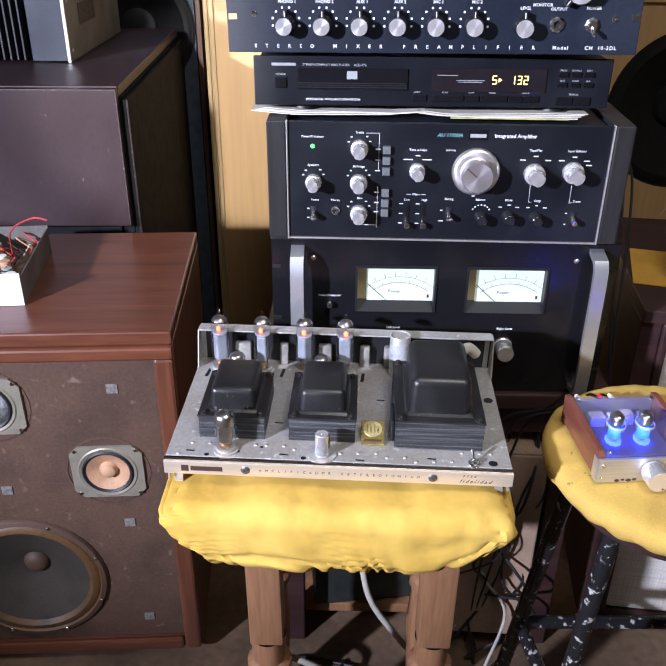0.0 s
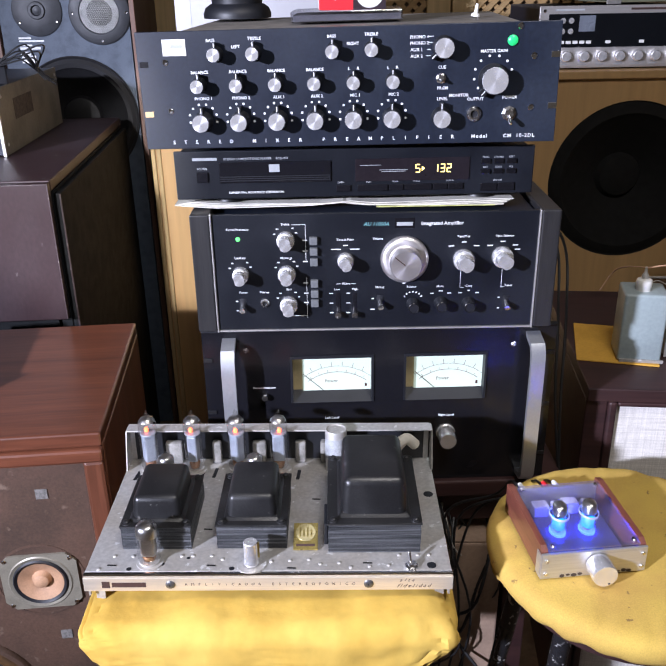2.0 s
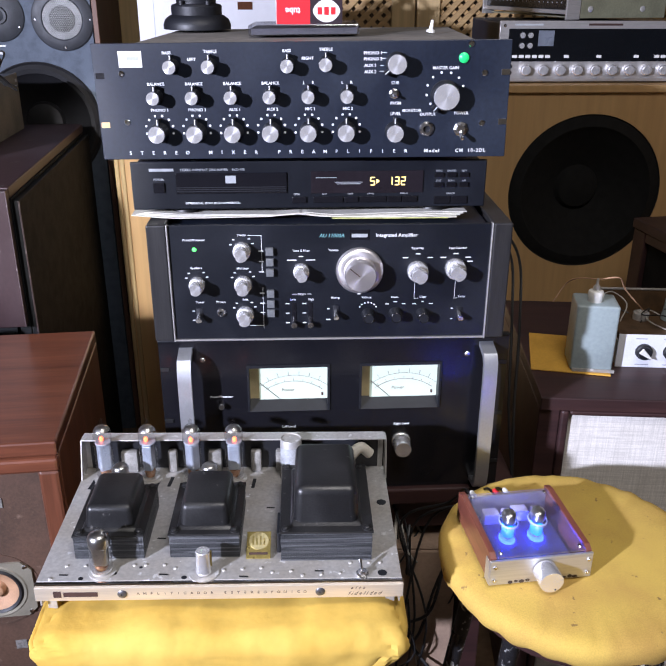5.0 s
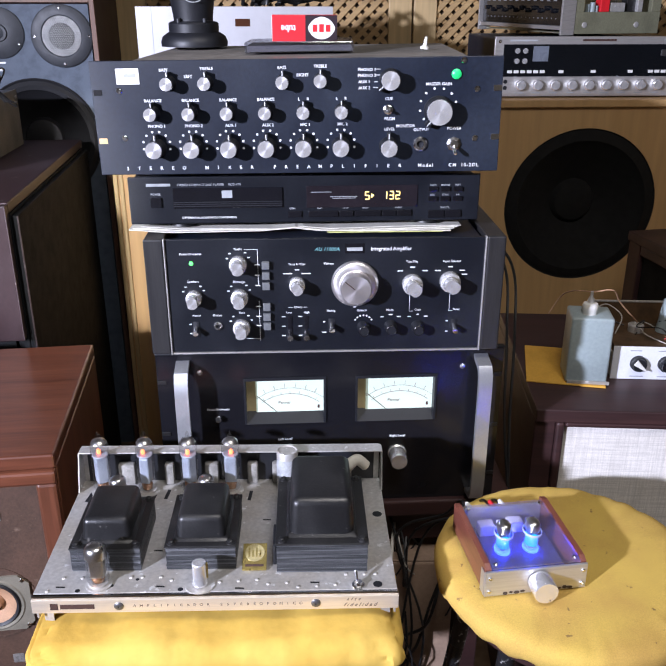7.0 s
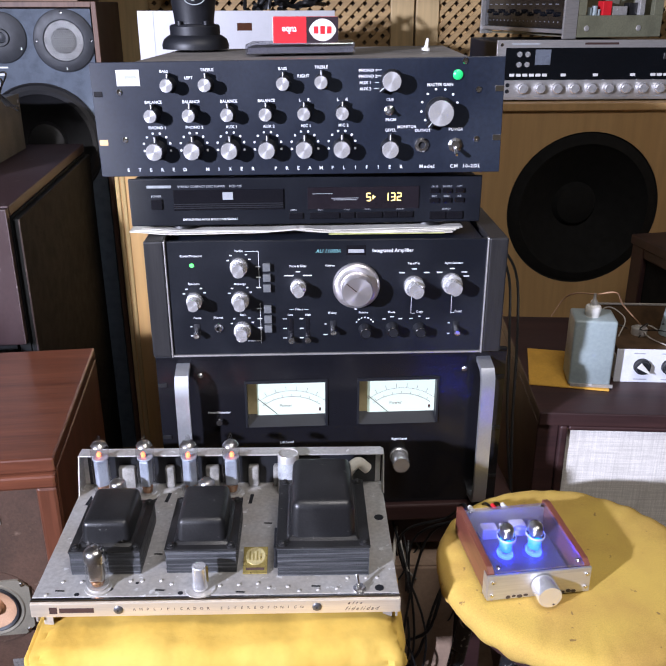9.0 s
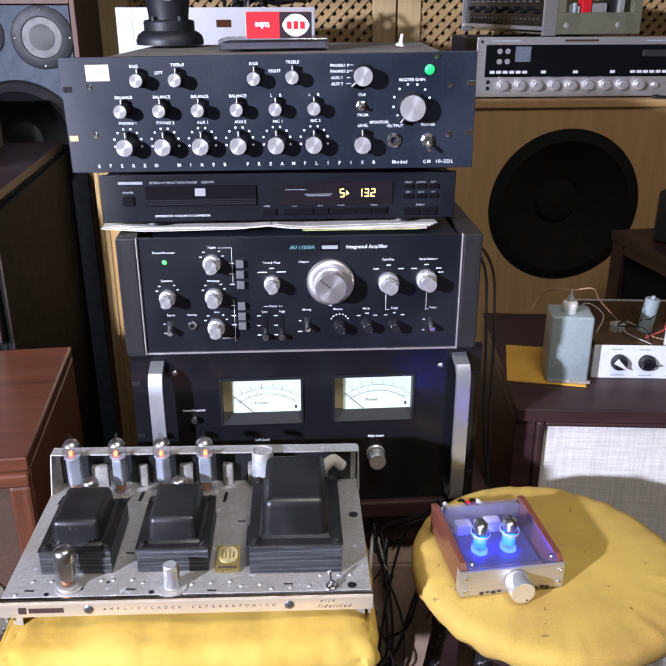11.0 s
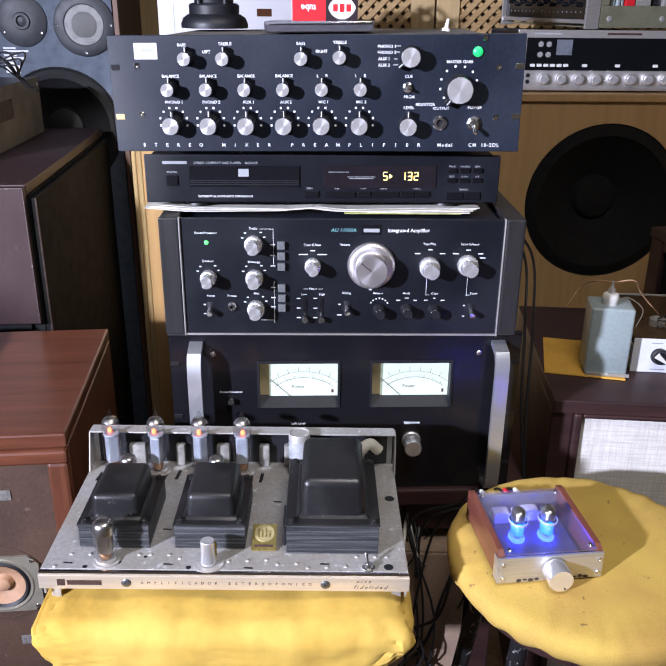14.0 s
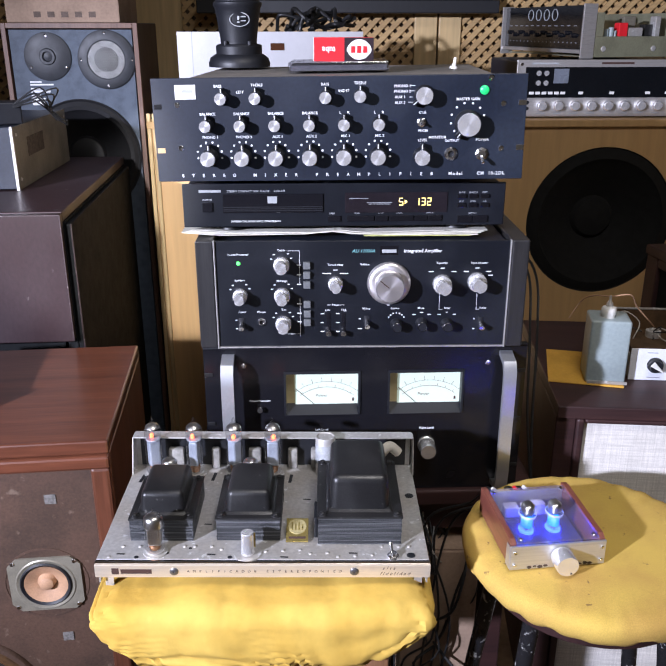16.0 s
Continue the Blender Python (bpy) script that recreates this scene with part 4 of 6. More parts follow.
bars(tray, [(-0.1, 0.0445, 0.013, 0.0095)], GREY_INK, -0.0022, "disc_mark")
win = part("display_window", box(0.0, 0.142, -0.0012, 0, 0.0255, 0.0535, 0.0004), SMOKED, cd, "smoked display window")


def digit(ch, x, z, h, bm):
    on = {"1": "bc", "2": "abged", "3": "abgcd", "5": "afgcd"}[ch]
    w, t = h * 0.5, h * 0.12
    seg = {"a": (0, h / 2, w, t), "g": (0, 0, w, t), "d": (0, -h / 2, w, t), "f": (-w / 2, h / 4, t, h / 2), "b": (w / 2, h / 4, t, h / 2), "e": (-w / 2, -h / 4, t, h / 2), "c": (w / 2, -h / 4, t, h / 2)}
    for s in on:
        dx, dz, a, b = seg[s]
        box(x + dx - a / 2, x + dx + a / 2, -0.0016, -0.0012, z + dz - b / 2, z + dz + b / 2, bm=bm)


sg = bmesh.new()
for ch, x in (("5", 0.0775), ("1", 0.100), ("3", 0.1085), ("2", 0.1165)):
    digit(ch, x, 0.0405, 0.0095, sg)
v = [sg.verts.new((x, -0.0015, z)) for x, z in ((0.0825, 0.0435), (0.0825, 0.0375), (0.0865, 0.0405))]
sg.faces.new(v)
tagged(part("digits", sg, SEG, win, "glowing yellow digits"), kind="stuff")
bars(win, [(0.0475, 0.0395, 0.035, 0.0008), (0.0475, 0.0375, 0.03, 0.0008), (0.019, 0.0455, 0.026, 0.0008)], GREY_INK, -0.0015)
bars(cd, [(-0.185, 0.0565, 0.030, 0.0034)], GREY_INK, name="name_mark")
words("STEREO COMPACT DISC PLAYER", 0.0040, -0.1325, 0.0562, 0, GREY_INK, cd)
words("RCD-975", 0.0040, -0.090, 0.0562, 0, GREY_INK, cd)
words("POWER", 0.0036, -0.189, 0.0445, 0, GREY_INK, cd)
words("DIFFERENTIAL MODE MSCC CONVERSION", 0.0036, -0.1235, 0.0143, 0, WHITE_INK, cd)
for t, x, z in (("OPEN", -0.018, 0.0245), ("PLAY", 0.017, 0.0245), ("STOP", 0.05, 0.0245), ("PAUSE", 0.076, 0.0245), ("TRACK", 0.118, 0.0245), ("PROG", 0.162, 0.0525), ("SHUFFLE", 0.178, 0.0525), ("REPT", 0.194, 0.0525),
                ("EDIT", 0.162, 0.040), ("SCAN", 0.178, 0.040), ("A-B", 0.194, 0.040), ("SEARCH", 0.178, 0.0235)):
    words(t, 0.0031, x, z, 0, GREY_INK, cd)
for x, z, w, h in ((-0.189, 0.0345, 0.014, 0.013), (-0.015, 0.0175, 0.018, 0.008), (0.0215, 0.0175, 0.038, 0.008), (0.051, 0.0175, 0.018, 0.008), (0.0785, 0.0175, 0.034, 0.008), (0.106, 0.0175, 0.018, 0.008),
                   (0.1255, 0.0175, 0.019, 0.008), (0.167, 0.0155, 0.021, 0.010), (0.189, 0.0155, 0.021, 0.010)) + tuple((x, z, 0.0125, 0.006) for z in (0.0475, 0.035) for x in (0.162, 0.178, 0.194)):
    part("button", box(x - w / 2, x + w / 2, -0.0022, 0, z - h / 2, z + h / 2, 0.0007), BLACK_GLOSS, cd)
for x in (-0.16, 0.16):
    for y in (0.03, 0.27):
        part("foot", lathe([(0.019, 0.0), (0.017, 0.0075), (0, 0.0075)], 24, m=at(x, y, 0.0)), RUBBER, cd, smooth=True)

# ---- mixer preamplifier ----
mx = thing("mixer_preamplifier", pose(0.013, 0.022, 1.046, 0, -0.9, -4.4), "black rack stereo mixer preamplifier with rows of knobs", "mixer")
part("front_panel", box(-0.2413, 0.2413, 0, 0.0035, 0, 0.1325, 0.0008), BLACK, mx)
part("case", box(-0.215, 0.215, 0.004, 0.40, 0.004, 0.127, 0.003), mat("dusty_case", (0.24, 0.22, 0.20), 0.6, 0.2, scale=6, amount=0.4, bump=0.1, second=(0.15, 0.14, 0.13)), mx, "dusty grey metal case")
for x in (-0.16, 0.17):
    for y in (0.06, 0.30):
        part("foot", lathe([(0.012, -0.0075), (0.014, 0.0038), (0, 0.0038)], 20, m=at(x, y, 0.0)), RUBBER, mx)
for x, z in ((-0.149, 0.107), (-0.105, 0.107), (-0.015, 0.107), (0.029, 0.108)):
    mixer_knob(mx, x, z, 0.0078, 0.019)
for i in range(6):
    mixer_knob(mx, -0.171 + i * 0.0448, 0.073, 0.0078, 0.019)
for i in range(6):
    mixer_knob(mx, -0.170 + i * 0.0444, 0.0320, 0.0102, 0.021)
    d = part("scale_dots", dots(0.0165, 8, -105, 105), WHITE_INK, mx)
    d.matrix_local = at(-0.170 + i * 0.0444, -0.0001, 0.035, OUT)
mixer_knob(mx, 0.109, 0.031, 0.0102, 0.021)
mixer_knob(mx, 0.110, 0.108, 0.0112, 0.021, 130)
mixer_knob(mx, 0.167, 0.072, 0.0152, 0.022, 140)
d = part("scale_dots", dots(0.0215, 8, -130, 75), WHITE_INK, mx)
d.matrix_local = at(0.167, -0.0001, 0.076, OUT)
toggle(mx, 0.108, 0.074, 8, 0.8)
toggle(mx, 0.187, 0.033, 25, 1.15)
jack(mx, 0.147, 0.0335, 0.0085)
part("pilot_lamp", lathe([(0.0058, 0), (0.0058, 0.002), (0.004, 0.0035), (0, 0.004)], 24, m=at(0.187, 0, 0.113, OUT)), GREENLED, mx, "round green pilot lamp", True)
part("price_sticker", box(-0.2105, -0.1835, -0.0005, 0, 0.106, 0.124), WHITEP, mx, "white paper sticker")
bars(mx, [(-0.194, 0.116, 0.014, 0.004)], GREY_INK, -0.0007, "sticker_mark")
for x, z in ((0.212, 0.096), (0.212, 0.0395), (-0.209, 0.099), (-0.208, 0.044), (0.195, 0.128)):
    front_screw(mx, x, z, 0.0036)
for x in (-0.234, 0.236):
    for z in (0.041, 0.097):
        part("rack_slot", box(x - 0.005, x + 0.005, -0.0006, 0, z - 0.0032, z + 0.0032, 0.0002), PLY if x < 0 and z < 0.05 else (BLACK_GLOSS if x < 0 else CHROME), mx)
for t, x, z in (("BASS", -0.1545, 0.1215), ("TREBLE", -0.104, 0.1225), ("LEFT", -0.126, 0.114), ("BASS", -0.016, 0.1225), ("TREBLE", 0.029, 0.1235), ("RIGHT", 0.008, 0.114),
                ("PHONO 1", 0.083, 0.119), ("PHONO 2", 0.083, 0.1125), ("AUX 1", 0.080, 0.1055), ("AUX 2", 0.080, 0.0985), ("MASTER GAIN", 0.167, 0.102), ("CUE", 0.109, 0.086), ("PRGM", 0.110, 0.063),
                ("MONITOR", 0.129, 0.0545), ("OUTPUT", 0.148, 0.0500), ("POWER", 0.187, 0.051), ("LEVEL", 0.110, 0.051)):
    words(t, 0.0048, x, z, 0, WHITE_INK, mx, bold=0.012)
for i, (a, b) in enumerate((("BALANCE", "PHONO 1"), ("BALANCE", "PHONO 2"), ("BALANCE", "AUX 1"), ("BALANCE", "AUX 2"), ("L      R", "MIC 1"), ("L      R", "MIC 2"))):
    words(a, 0.0047, -0.170 + i * 0.0446, 0.087, 0, WHITE_INK, mx)
    words(b, 0.0048, -0.168 + i * 0.0444, 0.0575, 0, WHITE_INK, mx)
txt = "STEREO MIXER PREAMPLIFIER"
for i, ch in enumerate(txt):
    if ch != " ":
        words(ch, 0.0058, -0.208 + i * 0.331 / 24, 0.0075, 0, WHITE_INK, mx)
words("Model", 0.0058, 0.154, 0.0075, 0, WHITE_INK, mx, spacing=1.3)
words("CM  10-2DL", 0.0058, 0.200, 0.0075, 0, WHITE_INK, mx, spacing=1.25)
bars(mx, [(0.0955, 0.1195, 0.007, 0.0006), (0.0955, 0.113, 0.005, 0.0006), (0.0935, 0.1055, 0.004, 0.0006), (0.0935, 0.099, 0.006, 0.0006)], WHITE_INK)

# ---- tube amplifier chassis ----
ta = thing("tube_amplifier", pose(-0.085, -0.166, 0.6118, 0, 0.5, -1.6) @ Matrix.Diagonal((0.976, 0.945, 0.97, 1)), "open steel tube amplifier chassis with black transformers", "tube amplifier")
part("chassis_plate", box(-0.199, 0.199, -0.104, 0.126, 0.0435, 0.046, 0.0006), STEEL, ta)
part("chassis_side", box(-0.1985, -0.1965, -0.103, 0.125, 0.012, 0.0433), STEEL, ta)
part("chassis_side", box(0.1965, 0.1985, -0.103, 0.125, 0.012, 0.0433), STEEL, ta)
part("front_lip", box(-0.200, 0.200, -0.1085, -0.1045, 0.0424, 0.0462, 0.001), CHROME, ta, "bright rolled front edge")
fpn = part("front_panel", box(-0.2005, 0.2005, -0.1105, -0.106, 0.0242, 0.0420, 0.0008), GOLDP, ta, "gold-tinted metal name panel")
bars(fpn, [(-0.176, 0.0332, 0.0085, 0.0085), (-0.151, 0.0330, 0.037, 0.0062)], DARK_INK, -0.1108, "name_mark")
for i, ch in enumerate("AMPLIFICADOR ESTEREOFONICO"):
    if ch != " ":
        words(ch, 0.0048, -0.089 + i * 0.1815 / 25, 0.0332, -0.1105, DARK_INK, fpn, bold=0)
words("alta", 0.0056, 0.150, 0.0378, -0.1105, DARK_INK, fpn, shear=0.5, spacing=1.9, bold=0)
words("fidelidad", 0.0068, 0.1575, 0.0300, -0.1105, DARK_INK, fpn, shear=0.5, spacing=1.5, bold=0)
for x in (-0.106, 0.109):
    piece("panel_screw", lambda: lathe([(0.0052, 0), (0.0052, 0.0008), (0.0036, 0.002), (0.0012, 0.0021), (0.001, 0.0008), (0, 0.0008)], 16), mat("dull_screw", (0.20, 0.20, 0.21), 0.4, 0.8), "screw", fpn, at(x, -0.1105, 0.0332, OUT), "dull screw")
for s in (-1, 1):
    for y in (-0.095, 0.10):
        b = bmesh.new()
        box(s * 0.188 - 0.005, s * 0.188 + 0.005, y - 0.001, y + 0.001, -0.012, 0.0433, bm=b)
        box(s * 0.188 - 0.005, s * 0.188 + 0.005, y - 0.001, y + 0.016, -0.0132, -0.012, bm=b)
        part("foot_bracket", b, STEEL, ta, "bent steel foot")
bk = part("back_panel", box(-0.197, 0.197, 0.127, 0.1285, 0.03, 0.0985), STEEL, ta)
part("back_flange", box(-0.197, 0.199, 0.1095, 0.1268, 0.0965, 0.0985, 0.0006), STEEL, ta)
for s in (-1, 1):
    g = bmesh.new()
    vs = [g.verts.new((s * 0.1985 + d, y, z)) for d in (0, 0.0015) for y, z in ((0.127, 0.0465), (0.127, 0.0963), (0.112, 0.0963), (0.095, 0.0465))]
    g.faces.new(vs[:4])
    g.faces.new(vs[4:])
    for i in range(4):
        g.faces.new((vs[i], vs[(i + 1) % 4], vs[4 + (i + 1) % 4], vs[4 + i]))
    part("gusset", g, STEEL, ta)
# Black sheet paints the shade on the back panel's inner face.
part("shaded_inner_face", box(-0.190, 0.190, 0.124, 0.1265, 0.047, 0.095), BLACK_PLASTIC, ta)
for x, w in ((-0.138, 0.022), (-0.082, 0.012), (-0.026, 0.018), (0.028, 0.014), (0.062, 0.016), (0.15, 0.02)):
    part("capacitor", box(x - w / 2, x + w / 2, 0.112, 0.1238, 0.0465, 0.078, 0.003), mat("block_grey", (0.30, 0.29, 0.27), 0.6, scale=60, amount=0.4), ta, "off-white capacitor block", True)


def bell(x0, x1, y0, y1, zb, zt, r):
    """Pressed steel end bell with sloped, rounded shoulders."""
    bm = bmesh.new()
    bmesh.ops.create_cube(bm, size=1)
    for v in bm.verts:
        k = 1.0 if v.co.z < 0 else 0.90
        kx = 1.0 if v.co.z < 0 else 0.94
        v.co = ((x0 + x1) / 2 + v.co.x * (x1 - x0) * kx, (y0 + y1) / 2 + v.co.y * (y1 - y0) * k, zb if v.co.z < 0 else zt)
    bmesh.ops.bevel(bm, geom=[e for e in bm.edges if max(v.co.z for v in e.verts) > zb + 0.001], offset=r, segments=5, affect="EDGES", profile=0.5)
    return bm


def transformer(x0, x1, y0, y1, zl, zt, inset, r):
    t = part("transformer", box(x0 + 0.001, x1 - 0.001, y0 + 0.001, y1 - 0.001, 0.0463, zl - 0.003), BLACK_PLASTIC, ta, "black transformer with stacked laminations")
    n = 13
    for i in range(n):
        h = (zl - 0.0025 - 0.0465) / n
        z = 0.0465 + i * h
        d = 0.0005 * random.random()
        part("lamination", box(x0 + d, x1 - d, y0 + d, y1 - d, z + 0.0001, z + h - 0.0001), LAMIN, t)
    fl = part("flange", box(x0 - 0.001, x1 + 0.001, y0 - 0.001, y1 + 0.001, zl - 0.0024, zl, 0.0009), DUSTY, t)
    part("bell", bell(x0 + inset, x1 - inset, y0 + inset, y1 - inset * 0.8, zl - 0.0002, zt, r), DUSTY, t, "black pressed-steel bell", True)
    part("bell_rim", bell(x0 + inset - 0.004, x1 - inset + 0.004, y0 + inset - 0.004, y1 - inset * 0.8 + 0.004, zl - 0.0002, zl + 0.003, 0.0025), DUSTY, t, "", True)
    for x in (x0 + 0.006, x1 - 0.006):
        for y in (y0 + 0.006, y1 - 0.006):
            piece("tbolt", lambda: lathe([(0.0055, 0), (0.0052, 0.001), (0.0036, 0.0013), (0.0036, 0.003), (0.0022, 0.004), (0, 0.0042)], 12), DUSTY, "bolt", t, at(x, y, zl))
    return t


transformer(-0.166, -0.088, -0.067, 0.036, 0.0785, 0.107, 0.0115, 0.007)
transformer(-0.060, 0.019, -0.066, 0.038, 0.0790, 0.108, 0.0115, 0.007)
transformer(0.065, 0.168, -0.074, 0.066, 0.0860, 0.131, 0.0145, 0.0095)
part("terminal_strip", box(0.0605, 0.0645, -0.06, -0.02, 0.0465, 0.075, 0.001), BLACK_PLASTIC, ta)


def valve(parent, m, r, h, plate, glow):
    """A glass tube: bulb, silvered top, grey anode, heater and base pins."""
    top = [(0, 0.0), (r * 0.9, 0.001), (r, 0.004), (r, h * 0.76), (r * 0.93, h * 0.82), (r * 0.7, h * 0.87), (r * 0.34, h * 0.895), (r * 0.24, h * 0.93), (r * 0.2, h * 0.97), (r * 0.1, h), (0, h)]
    v = piece(("bulb", r, h), lambda: lathe(top, 24), GLASS, "tube", parent, m, "clear glass vacuum tube")
    v.visible_shadow = False
    ri = r * 0.965
    gb = 0.60 if plate else 0.82
    piece(("getter", r, h), lambda: lathe(([(ri, h * gb), (ri, h * 0.76)] if plate else []) + [(ri * 0.9, h * 0.82), (ri * 0.7, h * 0.862), (ri * 0.3, h * 0.885), (0, h * 0.89)], 24), MIRROR if plate else GETTER, "getter", v, Matrix())
    piece(("anode", r, h, plate), lambda: box(-r * 0.68, r * 0.68, -r * 0.55, r * 0.55, h * 0.14, h * 0.585, r * 0.2), PLATE if plate == 0 else GETTER, "anode", v, Matrix(), "", False)
    piece(("mica", r, h), lambda: lathe([(0, h * 0.61), (r * 0.88, h * 0.61), (r * 0.8, h * 0.622), (0, h * 0.622)], 18), PLATE, "mica", v, Matrix(), "", False)
    if glow:
        piece(("heat", r, h), lambda: lathe([(0, h * 0.625), (r * 0.2, h * 0.63), (r * 0.24, h * 0.67), (r * 0.14, h * 0.70), (0, h * 0.70)], 12), HEATER, "heater", v, at(0.001, -0.002, 0), "glowing orange heater")
    piece(("pins", r, h), lambda: lathe([(r * 0.5, h * 0.02), (r * 0.62, h * 0.10), (r * 0.55, h * 0.14), (0, h * 0.14)], 14), mat("pin_copper", (0.45, 0.24, 0.14), 0.4, 0.8), "stem", v, Matrix())
    return v


def socket(x, y, r):
    piece(("sock", r), lambda: lathe([(r * 1.4, 0), (r * 1.4, 0.0015), (r * 1.1, 0.002), (r * 1.05, 0.004), (0, 0.004)], 20), STEEL, "socket", ta, at(x, y, 0.0461))


for x in (-0.166, -0.109, -0.053, 0.001):
    socket(x, 0.098, 0.0112)
    valve(ta, at(x, 0.098, 0.0500, rotz(x * 900)), 0.0117, 0.086, 0, True)
socket(-0.131, -0.089, 0.0105)
valve(ta, at(-0.131, -0.089, 0.0500), 0.0122, 0.056, 1, False)
for x in (-0.139, -0.028):
    socket(x, 0.066, 0.0105)
    valve(ta, at(x, 0.066, 0.0500), 0.0105, 0.044, 1, False)
kn = part("knob", lathe([(0.0085, 0.002), (0.0085, 0.005), (0.0078, 0.006), (0.0078, 0.030), (0.007, 0.031), (0, 0.0305)], 28), SPUN, ta, "aluminium shaft knob", True)
kn.matrix_local = at(-0.019, -0.093, 0.0462)
part("washer", lathe([(0, 0.001), (0.0165, 0.001), (0.0165, 0.0)], 28), STEEL, kn)
part("pointer", box(0.0075, 0.0095, -0.001, 0.001, 0.01, 0.03), BRASS, kn)
tg = part("brass_tag", box(-0.0138, 0.0138, -0.0175, 0.0175, 0.0, 0.0015, 0.0004), BRASS, ta, "brass maker's tag")
tg.matrix_local = at(0.0395, -0.054, 0.0532, Matrix.Rotation(radians(22), 4, "X"))
part("medallion", lathe([(0, 0.0022), (0.0112, 0.0022), (0.0116, 0.0016), (0.0116, 0.0012)], 28, m=at(0, 0.0050, 0)), mat("pale_gold", (0.78, 0.68, 0.36), 0.35, 0.7, scale=60), tg, "pale gold emblem")
for k in range(4):
    part("emblem_stroke", box(-0.0072 + k * 0.0042, -0.0054 + k * 0.0042, -0.001, 0.011 - 0.003 * (k % 2), 0.0022, 0.0025), BRASS, tg)
part("legend_bar", box(-0.0105, 0.0105, -0.0130, -0.0100, 0.0015, 0.0018), DARK_INK, tg)
can = part("filter_can", lathe([(0.0137, 0), (0.0137, 0.058), (0.0128, 0.060), (0.012, 0.0595), (0.012, 0.0587), (0, 0.0587)], 32), STEEL, ta, "aluminium filter capacitor can", True)
can.matrix_local = at(0.0745, 0.100, 0.0463)
wrap = part("printed_sleeve", lathe([(0.0139, 0.02), (0.0139, 0.050)], 32), mat("sleeve", (0.45, 0.47, 0.5), 0.5, scale=60, amount=0.4), can, "", True)
part("wrapped_coil", tube(spline([(0.145, 0.112, 0.055), (0.155, 0.105, 0.078), (0.166, 0.108, 0.086), (0.178, 0.113, 0.074)]), 0.0075, 10), PAPER, ta, "paper-wrapped coil", True)
toggle(ta, 0, 0, -25, 1.0, at(0.156, -0.0985, 0.0462, rotz(25)))
for x, y, r in ((0.178, -0.096, 0.0052), (-0.170, 0.078, 0.003), (-0.117, -0.092, 0.0025), (-0.04, -0.1, 0.003), (0.1885, 0.04, 0.006), (-0.152, -0.1, 0.0028), (-0.09, -0.082, 0.002)):
    part("hole", lathe([(0, 0.0002), (r, 0.0002), (r, -0.0002)], 18, m=at(x, y, 0.0461)), BLACK_PLASTIC, ta)
for x, y, a in ((-0.182, 0.085, -8), (-0.133, 0.09, -6), (-0.082, 0.09, -6), (0.026, 0.085, -5), (-0.098, 0.088, -8)):
    part("slot", box(-0.0022, 0.0022, -0.011, 0.011, 0, 0.0003), BLACK_PLASTIC, ta).matrix_local = at(x, y, 0.0462, rotz(a))
for x, y in ((-0.172, -0.094), (-0.063, -0.095), (0.025, -0.1), (0.108, -0.092), (0.05, 0.03), (-0.075, -0.03)):
    part("vent", box(-0.005, 0.005, -0.0011, 0.0011, 0, 0.0004, 0.0001), DUSTY, ta).matrix_local = at(x, y, 0.0462, rotz(-4))
for i in range(22):
    x, y = -0.185 + 0.37 * ((i * 0.618) % 1), -0.1 + 0.04 * ((i * 0.37) % 1)
    if min(abs(x + 0.131), abs(x + 0.019)) > 0.018:
        piece("rivet", lambda: lathe([(0.0026, 0), (0.002, 0.0008), (0.0008, 0.0012), (0, 0.0011)], 10), STEEL, "rivet", ta, at(x, min(y, -0.078), 0.0461))

# ---- small amplifier ----
sa = thing("headphone_amplifier", pose(0.2675, -0.248, 0.6215, 0, 0, 4.6) @ Matrix.Diagonal((0.885, 1.11, 0.87, 1)), "small tube amplifier with blue-lit tubes under a clear cover", "tube amplifier")
BRUSHED = mat("brushed_panel", (0.66, 0.66, 0.67), 0.42, 0.8, scale=30, amount=0.12, bump=0.06, stretch=(0.2, 1, 8))
part("front_panel", box(-0.0675, 0.0675, 0, 0.003, 0.002, 0.0395, 0.0006), BRUSHED, sa, "brushed aluminium front")
for s in (-1, 1):
    part("front_flange", box(*sorted((s * 0.0668, s * 0.0678)), 0.0032, 0.014, 0.002, 0.036), BRUSHED, sa)
part("back_panel", box(-0.0585, 0.0585, 0.108, 0.111, 0.002, 0.0395, 0.0006), BRUSHED, sa)
for s in (-1, 1):
    w = bmesh.new()
    pr = [(0.0035, 0.004), (0.0035, 0.0405), (0.010, 0.0450), (0.108, 0.0465), (0.116, 0.044), (0.116, 0.004)]
    a = [w.verts.new((s * 0.0588, y, z)) for y, z in pr]
    b = [w.verts.new((s * 0.0665, y, z)) for y, z in pr]
    w.faces.new(a)
    w.faces.new(b)
    for i in range(6):
        w.faces.new((a[i], a[(i + 1) % 6], b[(i + 1) % 6], b[i]))
    part("side_panel", w, REDWOOD, sa, "reddish wooden side panel")
    for z in (0.010, 0.030):
        front_screw(sa, s * 0.0615, z, 0.0026)
part("bottom", box(-0.0583, 0.0583, 0.0035, 0.1075, 0.003, 0.005), BLACK_PLASTIC, sa)
part("circuit_board", box(-0.052, 0.052, 0.012, 0.1, 0.012, 0.0136), mat("blue_board", (0.055, 0.065, 0.17), 0.4, scale=60, amount=0.4), sa, "dark blue circuit board")
HOLES = ((-0.0195, 0.058), (0.0205, 0.058))
cover = part("cover", box(-0.058, 0.058, 0.002, 0.110, 0.0415, 0.0440), ACRYL, sa, "clear acrylic cover")
